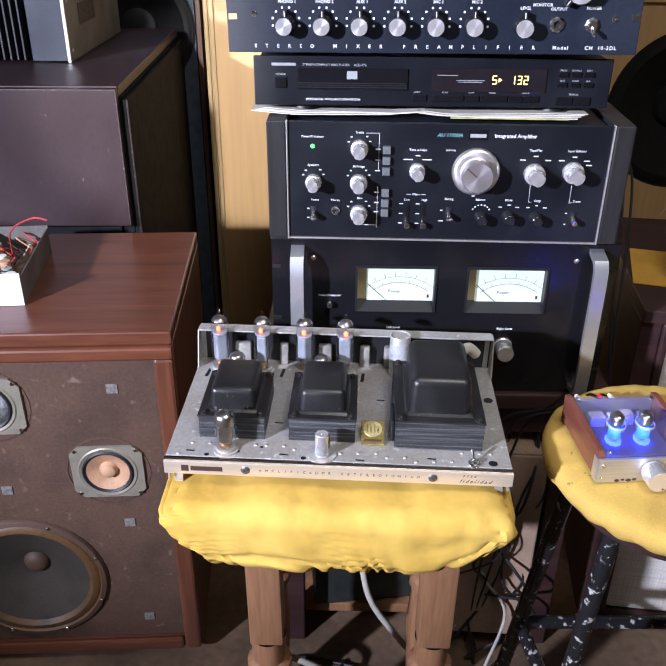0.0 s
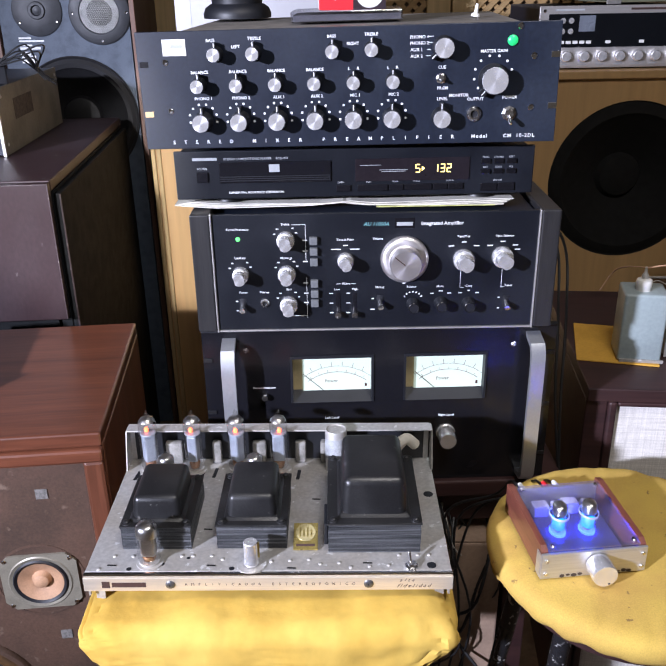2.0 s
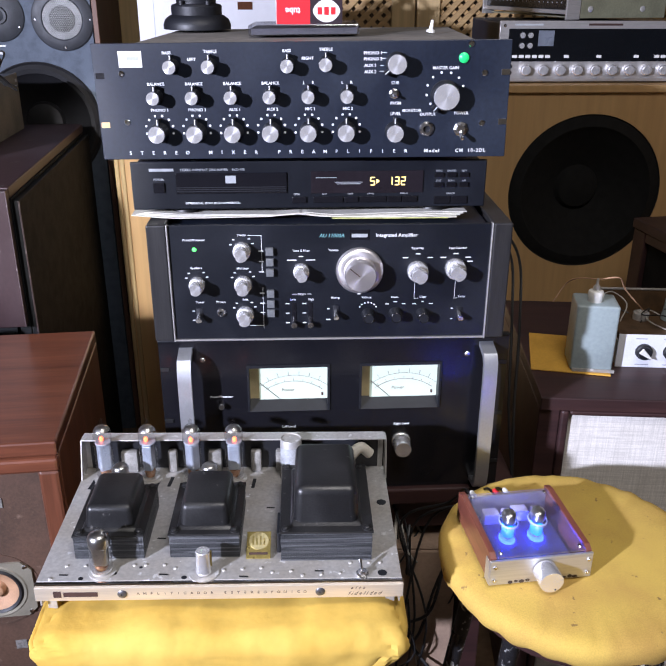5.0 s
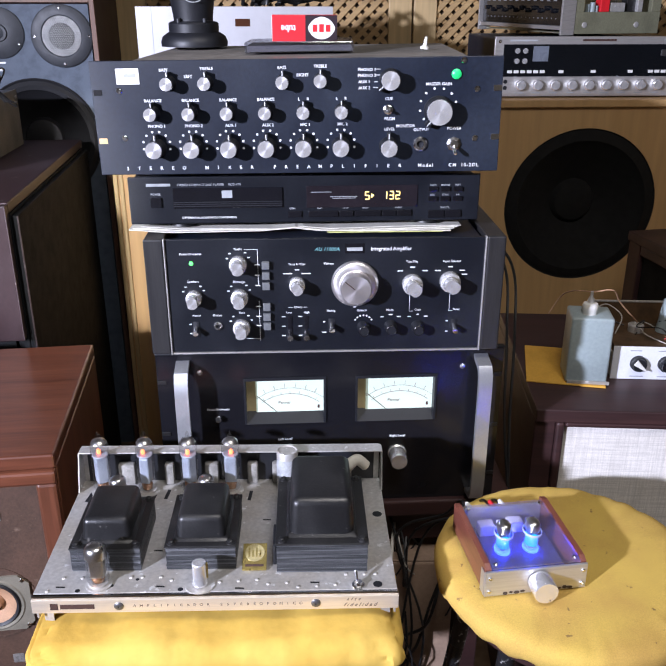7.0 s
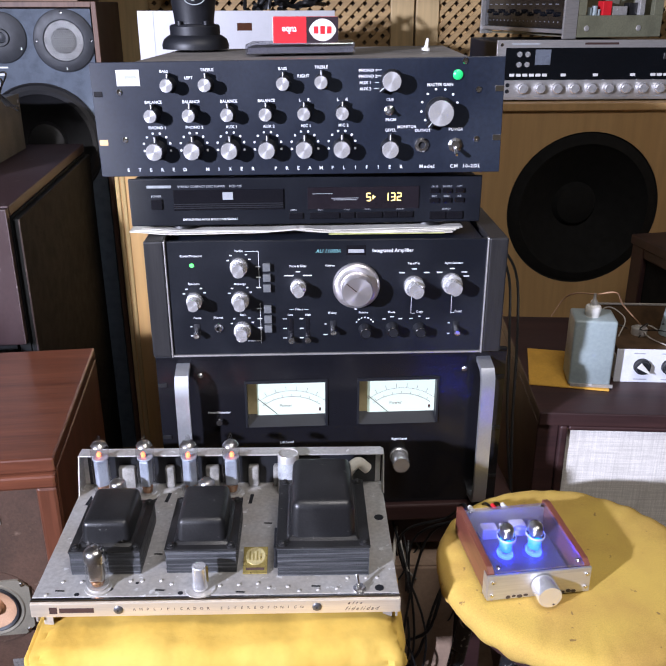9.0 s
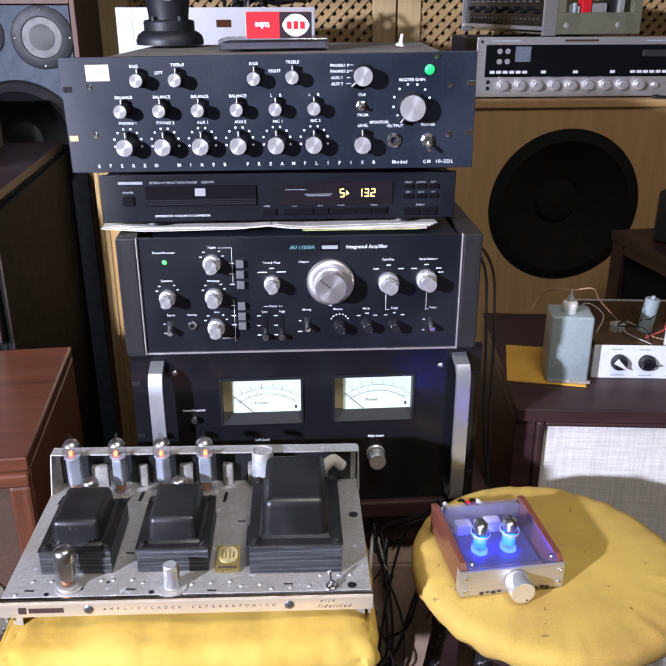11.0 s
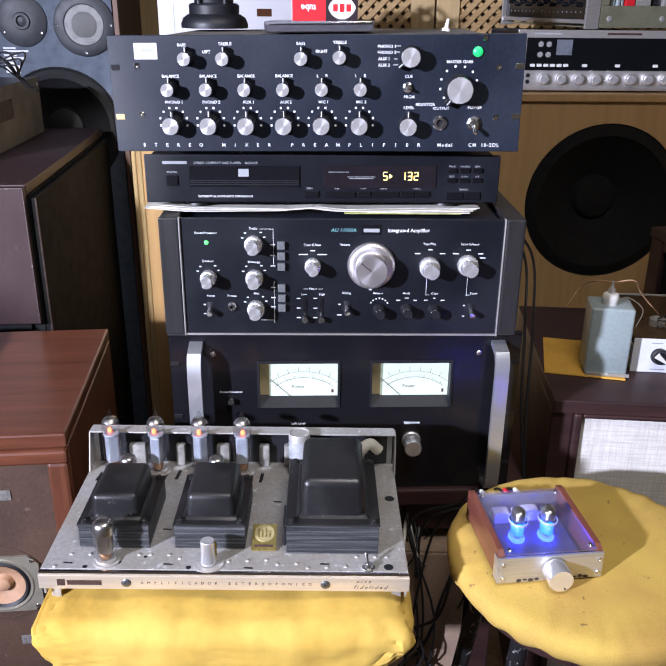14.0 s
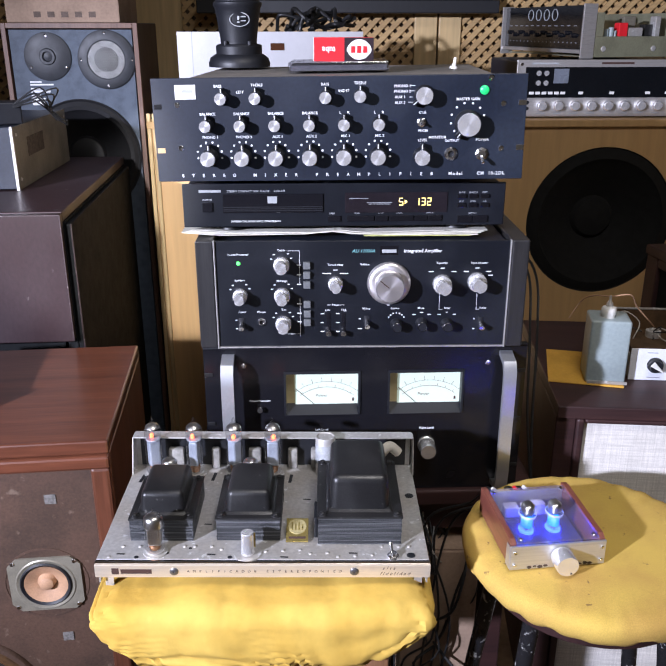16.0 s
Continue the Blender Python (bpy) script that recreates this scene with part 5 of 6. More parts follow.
cut(cover, [(hx, hy, 0.042, 0.0122, "z") for hx, hy in HOLES], 0.02, 32)
cover.visible_shadow = False
for hx, hy in HOLES:
    # The rim is no lamp; weak emission imitates LED light caught in it.
    part("hole_edge", lathe([(0.0124, 0.0412), (0.0124, 0.0443), (0.0118, 0.0443), (0.0118, 0.0412), (0.0124, 0.0412)], 32, m=at(hx, hy, 0)), mat("glowing_frosted_edge", (0.5, 0.55, 0.8), 0.3, emit=0.25), sa, "frosted cut edge with painted-in glow")
    v = valve(sa, at(hx, hy, 0.016), 0.0096, 0.050, 2, False)
    # Emitting sleeve imitates the LED's light on the lower tube.
    part("led_glow", lathe([(0.004, 0.0), (0.0082, 0.004), (0.0082, 0.018), (0.006, 0.022), (0, 0.022)], 18, m=at(hx, hy, 0.0185)), CYANGLOW, sa, "blue-lit tube base", True)
    part("led", lathe([(0.0105, 0.0), (0.0105, 0.0028), (0.0, 0.0028)], 16, m=at(hx, hy, 0.0138)), BLUELED, sa, "blue light under the tube")
for x, y in ((-0.052, 0.008), (0.052, 0.008), (-0.052, 0.103), (0.052, 0.103)):
    piece("standoff", lambda: lathe([(0.003, 0), (0.003, 0.0012), (0.0018, 0.0022), (0, 0.0022)], 12), CHROME, "screw", sa, at(x, y, 0.0441))
kn = part("volume_knob", lathe([(0.0155, 0), (0.0155, 0.0185), (0.0148, 0.0196), (0, 0.0196)], 40), SPUN, sa, "large aluminium volume knob", True)
kn.matrix_local = at(0.004, -0.001, 0.0205, OUT)
part("index_dot", lathe([(0.0013, 0.0198), (0, 0.0198)], 12, m=at(0.005, -0.011, 0.0001)), BLACK_PLASTIC, kn)
for x, y, s in ((-0.03, 0.09, 0.011), (0.012, 0.092, 0.011), (-0.008, 0.088, 0.006), (0.035, 0.088, 0.007)):
    part("connector", box(x - s, x + s, y - 0.007, y + 0.007, 0.0137, 0.031, 0.002), WHITEP, sa, "white connector block", True)
for x, m_ in ((-0.006, REDP), (0.009, WHITEP), (-0.04, WHITEP)):
    part("plug", lathe([(0.0045, 0), (0.0045, 0.014), (0.003, 0.022), (0, 0.022)], 14, m=at(x, 0.112, 0.026, Matrix.Rotation(radians(-90), 4, "X"))), m_, sa, "phono plug", True)
WORNP = mat("worn_patch", (0.07, 0.05, 0.04), 0.7)
for k, (x, w, h) in enumerate(((-0.040, 0.005, 0.004), (-0.033, 0.004, 0.0025), (-0.026, 0.006, 0.004), (-0.017, 0.005, 0.003), (0.030, 0.007, 0.0025), (0.038, 0.005, 0.004), (0.046, 0.006, 0.003))):
    wm = lathe([(0.5, -0.5), (0.5, 0.5), (0, 0.5)], 7)
    for v in wm.verts:
        v.co = Vector((v.co.x * w * 1.3 + 0.0006 * (k % 3), v.co.z * 0.0004 - 0.0003, v.co.y * h * 1.3))
    part("worn_mark", wm, WORNP, sa, "dark worn patch").matrix_local = at(x, 0, 0.005 + 0.001 * (k % 2))
for i, x in enumerate((0.262, 0.277, 0.232)):
    c = part("audio_cable", tube(spline([(x - 0.013, -0.115, 0.645), (x - 0.012, -0.095, 0.637), (x - 0.012, -0.06, 0.618), (x - 0.02, -0.02, 0.57), (0.19 - 0.02 * i, 0.02, 0.50), (0.16 + 0.02 * i, 0.02, 0.3), (0.15, 0.05, 0.006)], 7), 0.002, 8), RUBBER, smooth=True)
    tagged(c, "thin black audio cable hanging behind the round stool", "cable", "audio cables")

# ---- round stool ----
st2 = thing("round_stool", pose(0.331, -0.185, 0), "round stool, worn yellow cloth seat, chipped black tube legs", "stool")
seat = bmesh.new()
lathe([(0, 0.621), (0.05, 0.6215), (0.10, 0.6212), (0.14, 0.6195), (0.154, 0.617), (0.161, 0.612), (0.164, 0.604), (0.1635, 0.595), (0.159, 0.588), (0.147, 0.583), (0, 0.581)], 90, bm=seat)
bmesh.ops.subdivide_edges(seat, edges=seat.edges[:], cuts=1, use_grid_fill=True)
for v in seat.verts:
    a = math.atan2(v.co.y, v.co.x)
    rr = math.hypot(v.co.x, v.co.y)
    k = 1 + 0.018 * noise.noise(Vector((3 * math.cos(a), 3 * math.sin(a), v.co.z * 6))) * min(1, rr / 0.1)
    v.co.x, v.co.y = v.co.x * k, v.co.y * k
    if rr > 0.13:
        v.co.z += 0.0025 * noise.noise(Vector((9 * math.cos(a), 9 * math.sin(a), 3.0)))
        if v.co.z < 0.595:
            v.co.z += 0.006 * noise.noise(Vector((6 * math.cos(a), 6 * math.sin(a), 8.0)))
part("seat", seat, YELLOW_FELT, st2, "worn yellow cloth seat", True)
part("seat_board", lathe([(0, 0.560), (0.135, 0.560), (0.135, 0.5805), (0, 0.5805)], 40), DARKWOOD, st2)
FEET = ((-0.140, -0.095), (-0.168, 0.085), (0.15, 0.09), (0.14, -0.095))
for fx, fy in FEET:
    part("leg", tube(spline([(0.60 * fx, 0.62 * fy, 0.5595), (0.70 * fx, 0.72 * fy, 0.42), (0.86 * fx, 0.87 * fy, 0.2), (fx, fy, 0.012)], 6), 0.011, 14), CHIPPED, st2, "chipped black steel tube", True)
BARZ = 0.24
for k in range(4):
    (ax, ay), (bx_, by_) = FEET[k], FEET[(k + 1) % 4]
    part("stretcher", tube([(0.83 * ax, 0.84 * ay, BARZ), (0.83 * bx_, 0.84 * by_, BARZ)], 0.010, 12), CHIPPED, st2, "chipped black steel tube", True)

# ---- drivers of the brown loudspeaker ----
FRAMEG = mat("driver_frame", (0.26, 0.24, 0.19), 0.45, 0.3, scale=40, amount=0.2, bump=0.05)


def driver(parent, x, z, y, prof, material, name, label="", n=48):
    o = part(name, lathe(prof, n), material, parent, label, True)
    o.matrix_local = at(x, y, z, OUT)
    return o


for x, z, cone, mesh in ((-0.122, 0.411, COPPERCONE, False), (-0.288, 0.537, ALU, True)):
    fr = bmesh.new()
    corners = [(sx * (0.056 - q), sz * (0.049 - p)) for sx, sz, q, p in ((-1, -1, 0.014, 0), (1, -1, 0.014, 0), (1, -1, 0, 0.014), (1, 1, 0, 0.014), (1, 1, 0.014, 0), (-1, 1, 0.014, 0), (-1, 1, 0, 0.014), (-1, -1, 0, 0.014))]
    fa, fb = ([fr.verts.new((x_, y_, z_)) for x_, z_ in corners] for y_ in (-0.004, -0.0002))
    fr.faces.new(fa)
    fr.faces.new(fb)
    for i in range(8):
        fr.faces.new((fa[i], fa[(i + 1) % 8], fb[(i + 1) % 8], fb[i]))
    d = part("midrange_driver", fr, FRAMEG, lsp, "square-framed midrange driver")
    cut(d, [(0, 0, 0, 0.0405, "y")])
    d.matrix_local = at(x, 0.02, z)
    ring = part("ring", lathe([(0.047, 0.004), (0.045, 0.0055), (0.041, 0.004), (0.040, 0.001)], 40), FRAMEG, d, "", True)
    ring.matrix_local = OUT
    su = part("surround", lathe([(0.0405, 0.0045), (0.038, 0.007), (0.035, 0.005), (0.034, 0.0045)], 40), BLACK_PLASTIC, d, "", True)
    su.matrix_local = OUT
    if mesh:
        cn = part("mesh_cover", lathe([(0.0345, 0.005), (0.025, 0.012), (0.012, 0.016), (0, 0.017)], 40), mat("mesh_screen", (0.5, 0.52, 0.55), 0.4, 0.7, scale=200, amount=0.5, bump=0.6), d, "silver mesh dome", True)
    else:
        cn = part("cone", lathe([(0.0345, 0.0045), (0.015, -0.004), (0.0125, 0.0), (0.011, 0.004), (0.006, 0.0065), (0, 0.007)], 40), cone, d, "tan paper cone", True)
    cn.matrix_local = OUT
    part("cone_back", lathe([(0, 0.0043), (0.0345, 0.0043)], 30), COPPERCONE, d).matrix_local = at(0, 0.009, 0, OUT)
    for a in (-0.047, 0.047):
        for b in (-0.041, 0.041):
            front_screw(d, a, b, 0.0035, -0.004)
    part("recess", lathe([(0.066, 0.0), (0.066, 0.001), (0.0625, 0.001), (0.0625, 0.0)], 48), PARTICLE, d, "", True).matrix_local = OUT
wf = driver(lsp, -0.281, 0.186, 0.02, [(0.099, 0.001), (0.0215, -0.041), (0, -0.042)], mat("woofer_paper", (0.034, 0.027, 0.020), 0.8, scale=20, amount=0.3, bump=0.15, second=(0.024, 0.019, 0.014)), "woofer", "dark paper woofer cone", 72)
# Amber tone puts the warm glow of the lit rim into the colour.
part("surround", lathe([(0.127, 0.0002), (0.127, 0.006), (0.121, 0.008), (0.118, 0.004), (0.114, 0.007), (0.106, 0.008), (0.099, 0.0012)], 72), mat("warm_glow_surround", (0.105, 0.052, 0.018), 0.55, scale=20, amount=0.4, bump=0.1, second=(0.06, 0.034, 0.018)), wf, "brown foam surround, warm glow painted in as amber", True)
part("dust_cap", lathe([(0.0225, -0.0395), (0.0205, -0.036), (0.016, -0.031), (0.008, -0.028), (0, -0.027)], 40), mat("dust_cap", (0.085, 0.045, 0.028), 0.6, scale=30), wf, "brown dust cap", True)
driver(lsp, -0.281, 0.186, 0.02, [(0.122, 0.0082), (0.128, 0.0065), (0.131, 0.002), (0.131, 0)], PARTICLE, "woofer_rim", "", 72)
for i in range(8):
    a = radians(22 + i * 45)
    front_screw(lsp, -0.281 + 0.1245 * math.cos(a), 0.186 + 0.1245 * math.sin(a), 0.0032, 0.0125)
for x, z in ((-0.098, 0.564), (-0.285, 0.377), (-0.100, 0.304), (-0.09, 0.086)):
    part("fastener", box(x - 0.0085, x + 0.0085, 0.0185, 0.0205, z - 0.008, z + 0.008, 0.0004), mat("velcro_grey", (0.19, 0.18, 0.17), 0.8, scale=200, amount=0.4), lsp, "grey grille fastener pad")

# ---- open chassis on the brown loudspeaker ----
oc = thing("open_chassis", pose(-0.560, 0.085, 0.6685, 0, 0, 7), "small open metal amplifier chassis with loose wires", "amplifier chassis")
part("front_plate", box(-0.10, 0.0, -0.0005, 0.0018, 0.0, 0.052, 0.0004), WHITEMET, oc, "white painted front plate")
tr = bmesh.new()
for a in ((-0.002, 0.0, 0.002, 0.20, 0.0, 0.045), (-0.10, 0.0, 0.2, 0.202, 0.0, 0.05), (-0.10, -0.098, 0.002, 0.2, 0.0, 0.05), (-0.098, -0.002, 0.002, 0.2, 0.0, 0.002)):
    box(*a, bm=tr)
part("tray", tr, mat("dull_tray", (0.22, 0.21, 0.20), 0.5, 0.6, scale=20), oc, "dull steel tray")
part("board", box(-0.09, -0.008, 0.01, 0.19, 0.012, 0.015), PCB, oc)
for i in range(9):
    x, y = -0.085 + 0.07 * ((i * 0.618) % 1), 0.02 + 0.16 * ((i * 0.377) % 1)
    part("component", lathe([(0.008, 0), (0.008, 0.02 + 0.004 * (i % 3)), (0, 0.021 + 0.004 * (i % 3))], 14, m=at(x, y, 0.0151)), (CERAMIC, COPPERCONE, GREYGREEN, BRASS)[i % 4], oc, "", True)
for i in range(7):
    x, y = -0.07 + 0.008 * i, 0.03 + 0.02 * i
    part("wire", tube(spline([(x, y, 0.02), (x + 0.02, y - 0.01, 0.034 + 0.003 * i), (x + 0.01, y + 0.03, 0.026), (x - 0.015, y + 0.04, 0.042), (x + 0.01, y + 0.06, 0.022)], 6), 0.0014, 6), (REDWIRE, RUBBER, COPPERCONE)[i % 3], oc, "", True)
part("wire", tube(spline([(-0.04, 0.12, 0.03), (-0.03, 0.10, 0.08), (0.005, 0.10, 0.10), (0.03, 0.09, 0.10)], 6), 0.0014, 6), REDWIRE, oc, "loose red lead", True)
part("wire", tube(spline([(-0.06, 0.12, 0.03), (-0.05, 0.11, 0.10), (-0.045, 0.10, 0.14)], 6), 0.0012, 6), RUBBER, oc, "", True)

# ---- device on the tall loudspeaker ----
dv = thing("power_supply", pose(-0.617, 0.628, 0.9205, 0, 0, 0.5), "metal-cased electronic unit with finned black front", "electronic unit")
part("side_panel", box(-0.004, 0.0, 0.002, 0.40, 0.0, 0.126, 0.0008), BEIGE, dv, "beige metal side panel")
part("front_edge", box(-0.005, 0.001, -0.003, 0.0015, 0.0, 0.128, 0.0006), SILVERM, dv, "bright metal front edge")
part("front_panel", box(-0.075, -0.0055, 0.003, 0.006, 0.002, 0.126, 0.001), BLACK, dv)
part("body", box(-0.22, -0.0045, 0.03, 0.40, 0.003, 0.124, 0.002), BLACK, dv)
for i in range(10):
    part("fin", box(-0.212 + i * 0.0135, -0.208 + i * 0.0135, 0.0, 0.0295, 0.004, 0.122, 0.0006), BLACK_PLASTIC, dv)
part("cutout", box(0.0002, 0.0008, 0.085, 0.20, 0.058, 0.098), mat("vent_mesh", (0.05, 0.035, 0.025), 0.6, scale=90, amount=0.6), dv, "dark vent window")
for y, z in ((0.02, 0.11), (0.02, 0.02), (0.385, 0.11)):
    piece("case_screw", lambda: lathe([(0.004, 0), (0.003, 0.0015), (0, 0.002)], 12), STEEL, "screw", dv, at(0.0, y, z, Matrix.Rotation(radians(90), 4, "Y")))
tl = thing("adapter", pose(-0.655, 0.72, 1.0455, 0, 0, 20), "small black box adapter with tangled leads on top", "adapter")
part("case", box(-0.03, 0.03, -0.03, 0.03, 0, 0.045, 0.003), BLACK_PLASTIC, tl)
for i in range(6):
    part("lead", tube(spline([(0.0, -0.02, 0.03), (0.05 + 0.01 * i, -0.04 - 0.008 * i, 0.05 + 0.012 * (i % 3)), (0.09, -0.02 + 0.012 * i, 0.02), (0.06 + 0.012 * i, 0.03, 0.06 - 0.014 * i), (0.1 + 0.004 * i, 0.0, 0.002)], 6), 0.0016, 6), (RUBBER, DUSTY)[i % 2], tl, "", True)

# ---- far loudspeaker's drivers ----
FARB = mat("far_plate", (0.035, 0.038, 0.045), 0.5, scale=40, bump=0.1)
driver(far, -0.236, 1.163, 0, [(0.060, 0), (0.060, 0.003), (0.058, 0.0042), (0.021, 0.0045), (0.019, 0.009), (0.013, 0.009), (0.0105, 0.003), (0.006, 0.004), (0, 0.006)], FARB, "tweeter", "round black tweeter plate")
md_ = driver(far, -0.086, 1.155, 0, [(0.074, 0), (0.074, 0.004), (0.071, 0.006), (0.05, 0.0065), (0.047, 0.004), (0.030, 0.002), (0.028, 0.008), (0.015, 0.012), (0, 0.013)], FARB, "midrange", "round black midrange plate")
part("inner_ring", lathe([(0.047, 0.0045), (0.031, 0.003)], 48), mat("ring_white", (0.85, 0.86, 0.87), 0.6, scale=60), md_, "pale ring under the mesh", True)
gz = bmesh.new()
for a_ in (0, 60, 120):
    ca, sa_ = math.cos(radians(a_)), math.sin(radians(a_))
    for k in range(-11, 12):
        o_ = k * 0.0041
        half = math.sqrt(max(0.0, 0.047 ** 2 - o_ * o_))
        if half < 0.006:
            continue
        line = []
        for q in range(9):
            u = -half + 2 * half * q / 8
            line.append((u * ca - o_ * sa_, u * sa_ + o_ * ca, 0.0065 + 0.013 * (1 - (u * u + o_ * o_) / 0.047 ** 2)))
        tube(line, 0.0005, 4, gz)
part("mesh_dome", gz, mat("mesh_wire", (0.62, 0.62, 0.6), 0.4, 0.5, scale=60), md_, "silver wire mesh dome")
driver(far, -0.168, 0.905, 0, [(0.1515, 0), (0.1515, 0.005), (0.149, 0.007), (0.147, 0.005), (0.144, 0.004), (0.135, 0.01), (0.124, 0.007), (0.119, 0.0), (0.05, -0.045), (0.045, -0.03), (0, -0.02)], mat("far_cone", (0.016, 0.016, 0.018), 0.5, scale=30, bump=0.1), "woofer", "black woofer", 72)
bars(far, [(-0.29 + w / 2, z, w, h) for z, w, h in ((1.10, 0.03, 0.004), (1.093, 0.06, 0.004), (1.083, 0.03, 0.004), (1.076, 0.05, 0.006), (1.062, 0.024, 0.012), (1.05, 0.035, 0.018))], WHITE_INK, -0.0004)
part("cone_back", lathe([(0.05, -0.046), (0, -0.046)], 30), FARB, far).matrix_local = at(-0.168, 0, 0.905, OUT)
for a in range(4):
    front_screw(far, -0.086 + 0.0655 * math.cos(radians(90 * a)), 1.155 + 0.0655 * math.sin(radians(90 * a)), 0.0035, -0.0058)
    front_screw(far, -0.236 + 0.052 * math.cos(radians(90 + 120 * a)), 1.163 + 0.052 * math.sin(radians(90 + 120 * a)), 0.0035, -0.004) if a < 3 else None
cb = thing("cardboard_box", pose(-0.65, 1.36, 1.2455, 0, 0, 2), "plain brown cardboard box on the far loudspeaker", "box")
part("carton", box(-0.15, 0.14, -0.14, 0.16, 0.0, 0.16, 0.003), CARDBOARD, cb)
bars(cb, [(-0.07 + 0.035 * i, 0.02, 0.018, 0.014) for i in range(5)], mat("box_print", (0.14, 0.10, 0.08), 0.8), -0.1405)

# ---- things on the right loudspeaker ----
def on_rb(x, y, z, turn=0):
    return rb.matrix_world @ pose(x, y, z, 0, 0, turn)


ev = part("envelope", box(-0.0625, 0.0625, -0.074, 0.074, 0, 0.003, 0.0008), MANILA)
ev.matrix_world = pose(0.4626, 0.2563, 0.6645, 0, 0, -15)
tagged(ev, "yellow manila envelope lying flat on the loudspeaker", "envelope")
sc = thing("shielded_transformer", pose(0.385, 0.105, 0, 0, 0, -6.5) @ pose(0.083, 0.118, 0.668, 0, 0, -4), "grey enamelled transformer can with white insulator", "transformer")
part("can", box(-0.033, 0.033, -0.03, 0.03, 0, 0.112, 0.004, 3), GREYGREEN, sc, "", True)
part("base_foil", box(-0.03, 0.036, -0.0335, -0.0305, 0.0, 0.005), STEEL, sc)
ins = part("insulator", lathe([(0.0115, 0), (0.0115, 0.004), (0.0125, 0.006), (0.0125, 0.014), (0.011, 0.017), (0.006, 0.018), (0.005, 0.024), (0.002, 0.028), (0.002, 0.036), (0, 0.036)], 24), CERAMIC, sc, "white ceramic insulator", True)
ins.matrix_local = at(-0.003, -0.005, 0.112)
part("terminal", lathe([(0.006, 0.0165), (0.0055, 0.024), (0.0025, 0.028), (0.002, 0.037), (0, 0.037)], 14), STEEL, ins, "", True)
for k in range(2):
    part("lead", tube(spline([(0, 0, 0.146), (-0.025, 0.02, 0.15 - 0.01 * k), (-0.04, 0.05, 0.12), (-0.06, 0.04, 0.09)] if k else [(0, 0, 0.146), (0.03, 0.0, 0.15), (0.05, 0.03, 0.12), (0.09, 0.06, 0.075)], 7), 0.0012, 6), COPPERCONE, sc, "", True)

wb = thing("guitar_amplifier_chassis", pose(0.385, 0.105, 0, 0, 0, -6.5) @ pose(0.127, 0.115, 0.6645), "open white-fronted amplifier chassis with wiring and knobs", "amplifier chassis")
part("front_panel", box(0, 0.33, 0, 0.0025, 0.0, 0.058, 0.0008), WHITEMET, wb, "white painted control panel")
part("tray", box(0, 0.33, 0.003, 0.22, 0.0, 0.004), PCB, wb, "rusty brown tray floor")
part("back_wall", box(0.02, 0.25, 0.22, 0.2225, 0.0, 0.054), PCB, wb)
part("back_lip", box(0.02, 0.25, 0.2185, 0.2225, 0.0543, 0.058, 0.0008), STEEL, wb)
part("side_wall", box(0, 0.002, 0.003, 0.21, 0.004, 0.045), STEEL, wb)
part("board", box(0.03, 0.25, 0.03, 0.2, 0.0045, 0.021), PCB, wb)
for i in range(5):
    x = 0.042 + i * 0.0445
    k = part("knob", lathe([(0.0135, 0), (0.013, 0.006), (0.0115, 0.007), (0.0105, 0.012), (0, 0.012)], 24), BLACK_PLASTIC, wb, "black pointer knob", True)
    k.matrix_local = at(x, 0, 0.029, OUT, rotz(-92 if i == 1 else -128))
    f = bmesh.new()
    vs = [f.verts.new(p) for p in ((-0.0012, 0.014, 0.0121), (0.0012, 0.014, 0.0121), (0.0052, -0.010, 0.0121), (-0.0052, -0.010, 0.0121), (-0.0008, 0.014, 0.0145), (0.0008, 0.014, 0.0145), (0.0046, -0.010, 0.0165), (-0.0046, -0.010, 0.0165))]
    for q in ((0, 1, 2, 3), (4, 5, 6, 7), (0, 1, 5, 4), (1, 2, 6, 5), (2, 3, 7, 6), (3, 0, 4, 7)):
        f.faces.new([vs[i_] for i_ in q])
    part("grip", f, WHITEP if i != 1 else BLACK_GLOSS, k)
    bars(wb, [(x - 0.006, 0.051, 0.018, 0.0016), (x, 0.0055, 0.022, 0.0014)], mat("faint_print", (0.35, 0.36, 0.42), 0.6), -0.0003)
cyl = part("electrolytic", lathe([(0.0135, 0), (0.0135, 0.060), (0.0115, 0.062), (0.004, 0.0615), (0.003, 0.067), (0, 0.067)], 24), GREYGREEN, wb, "large blue-grey capacitor", True)
cyl.matrix_local = at(0.133, 0.158, 0.0212, Matrix.Rotation(radians(7), 4, "Y"))
part("clamp", tube(spline([(-0.0135, -0.004, 0.02), (0, -0.0142, 0.03), (0.0135, -0.002, 0.042), (0.004, 0.013, 0.05)], 6), 0.0012, 6), RUBBER, cyl, "black tie", True)
wc = part("white_capacitor", lathe([(0.011, 0), (0.011, 0.047), (0.009, 0.049), (0.004, 0.049), (0.0035, 0.056), (0, 0.056)], 20), CERAMIC, wb, "white ceramic capacitor", True)
wc.matrix_local = at(0.151, 0.078, 0.0212)
bx = part("relay", box(-0.03, 0.03, -0.025, 0.025, 0, 0.035, 0.003), STEEL, wb, "metal-cased output transformer")
bx.matrix_local = at(0.188, 0.062, 0.0212, rotz(-8))
part("lid", box(-0.032, 0.032, -0.027, 0.027, 0.0352, 0.0385, 0.001), BEIGE, bx)
for i in range(6):
    part("terminal", lathe([(0.003, 0), (0.002, 0.006), (0, 0.007)], 10, m=at(0.170 + 0.018 * (i % 3), 0.052 + 0.022 * (i // 3), 0.0597)), CHROME, wb)
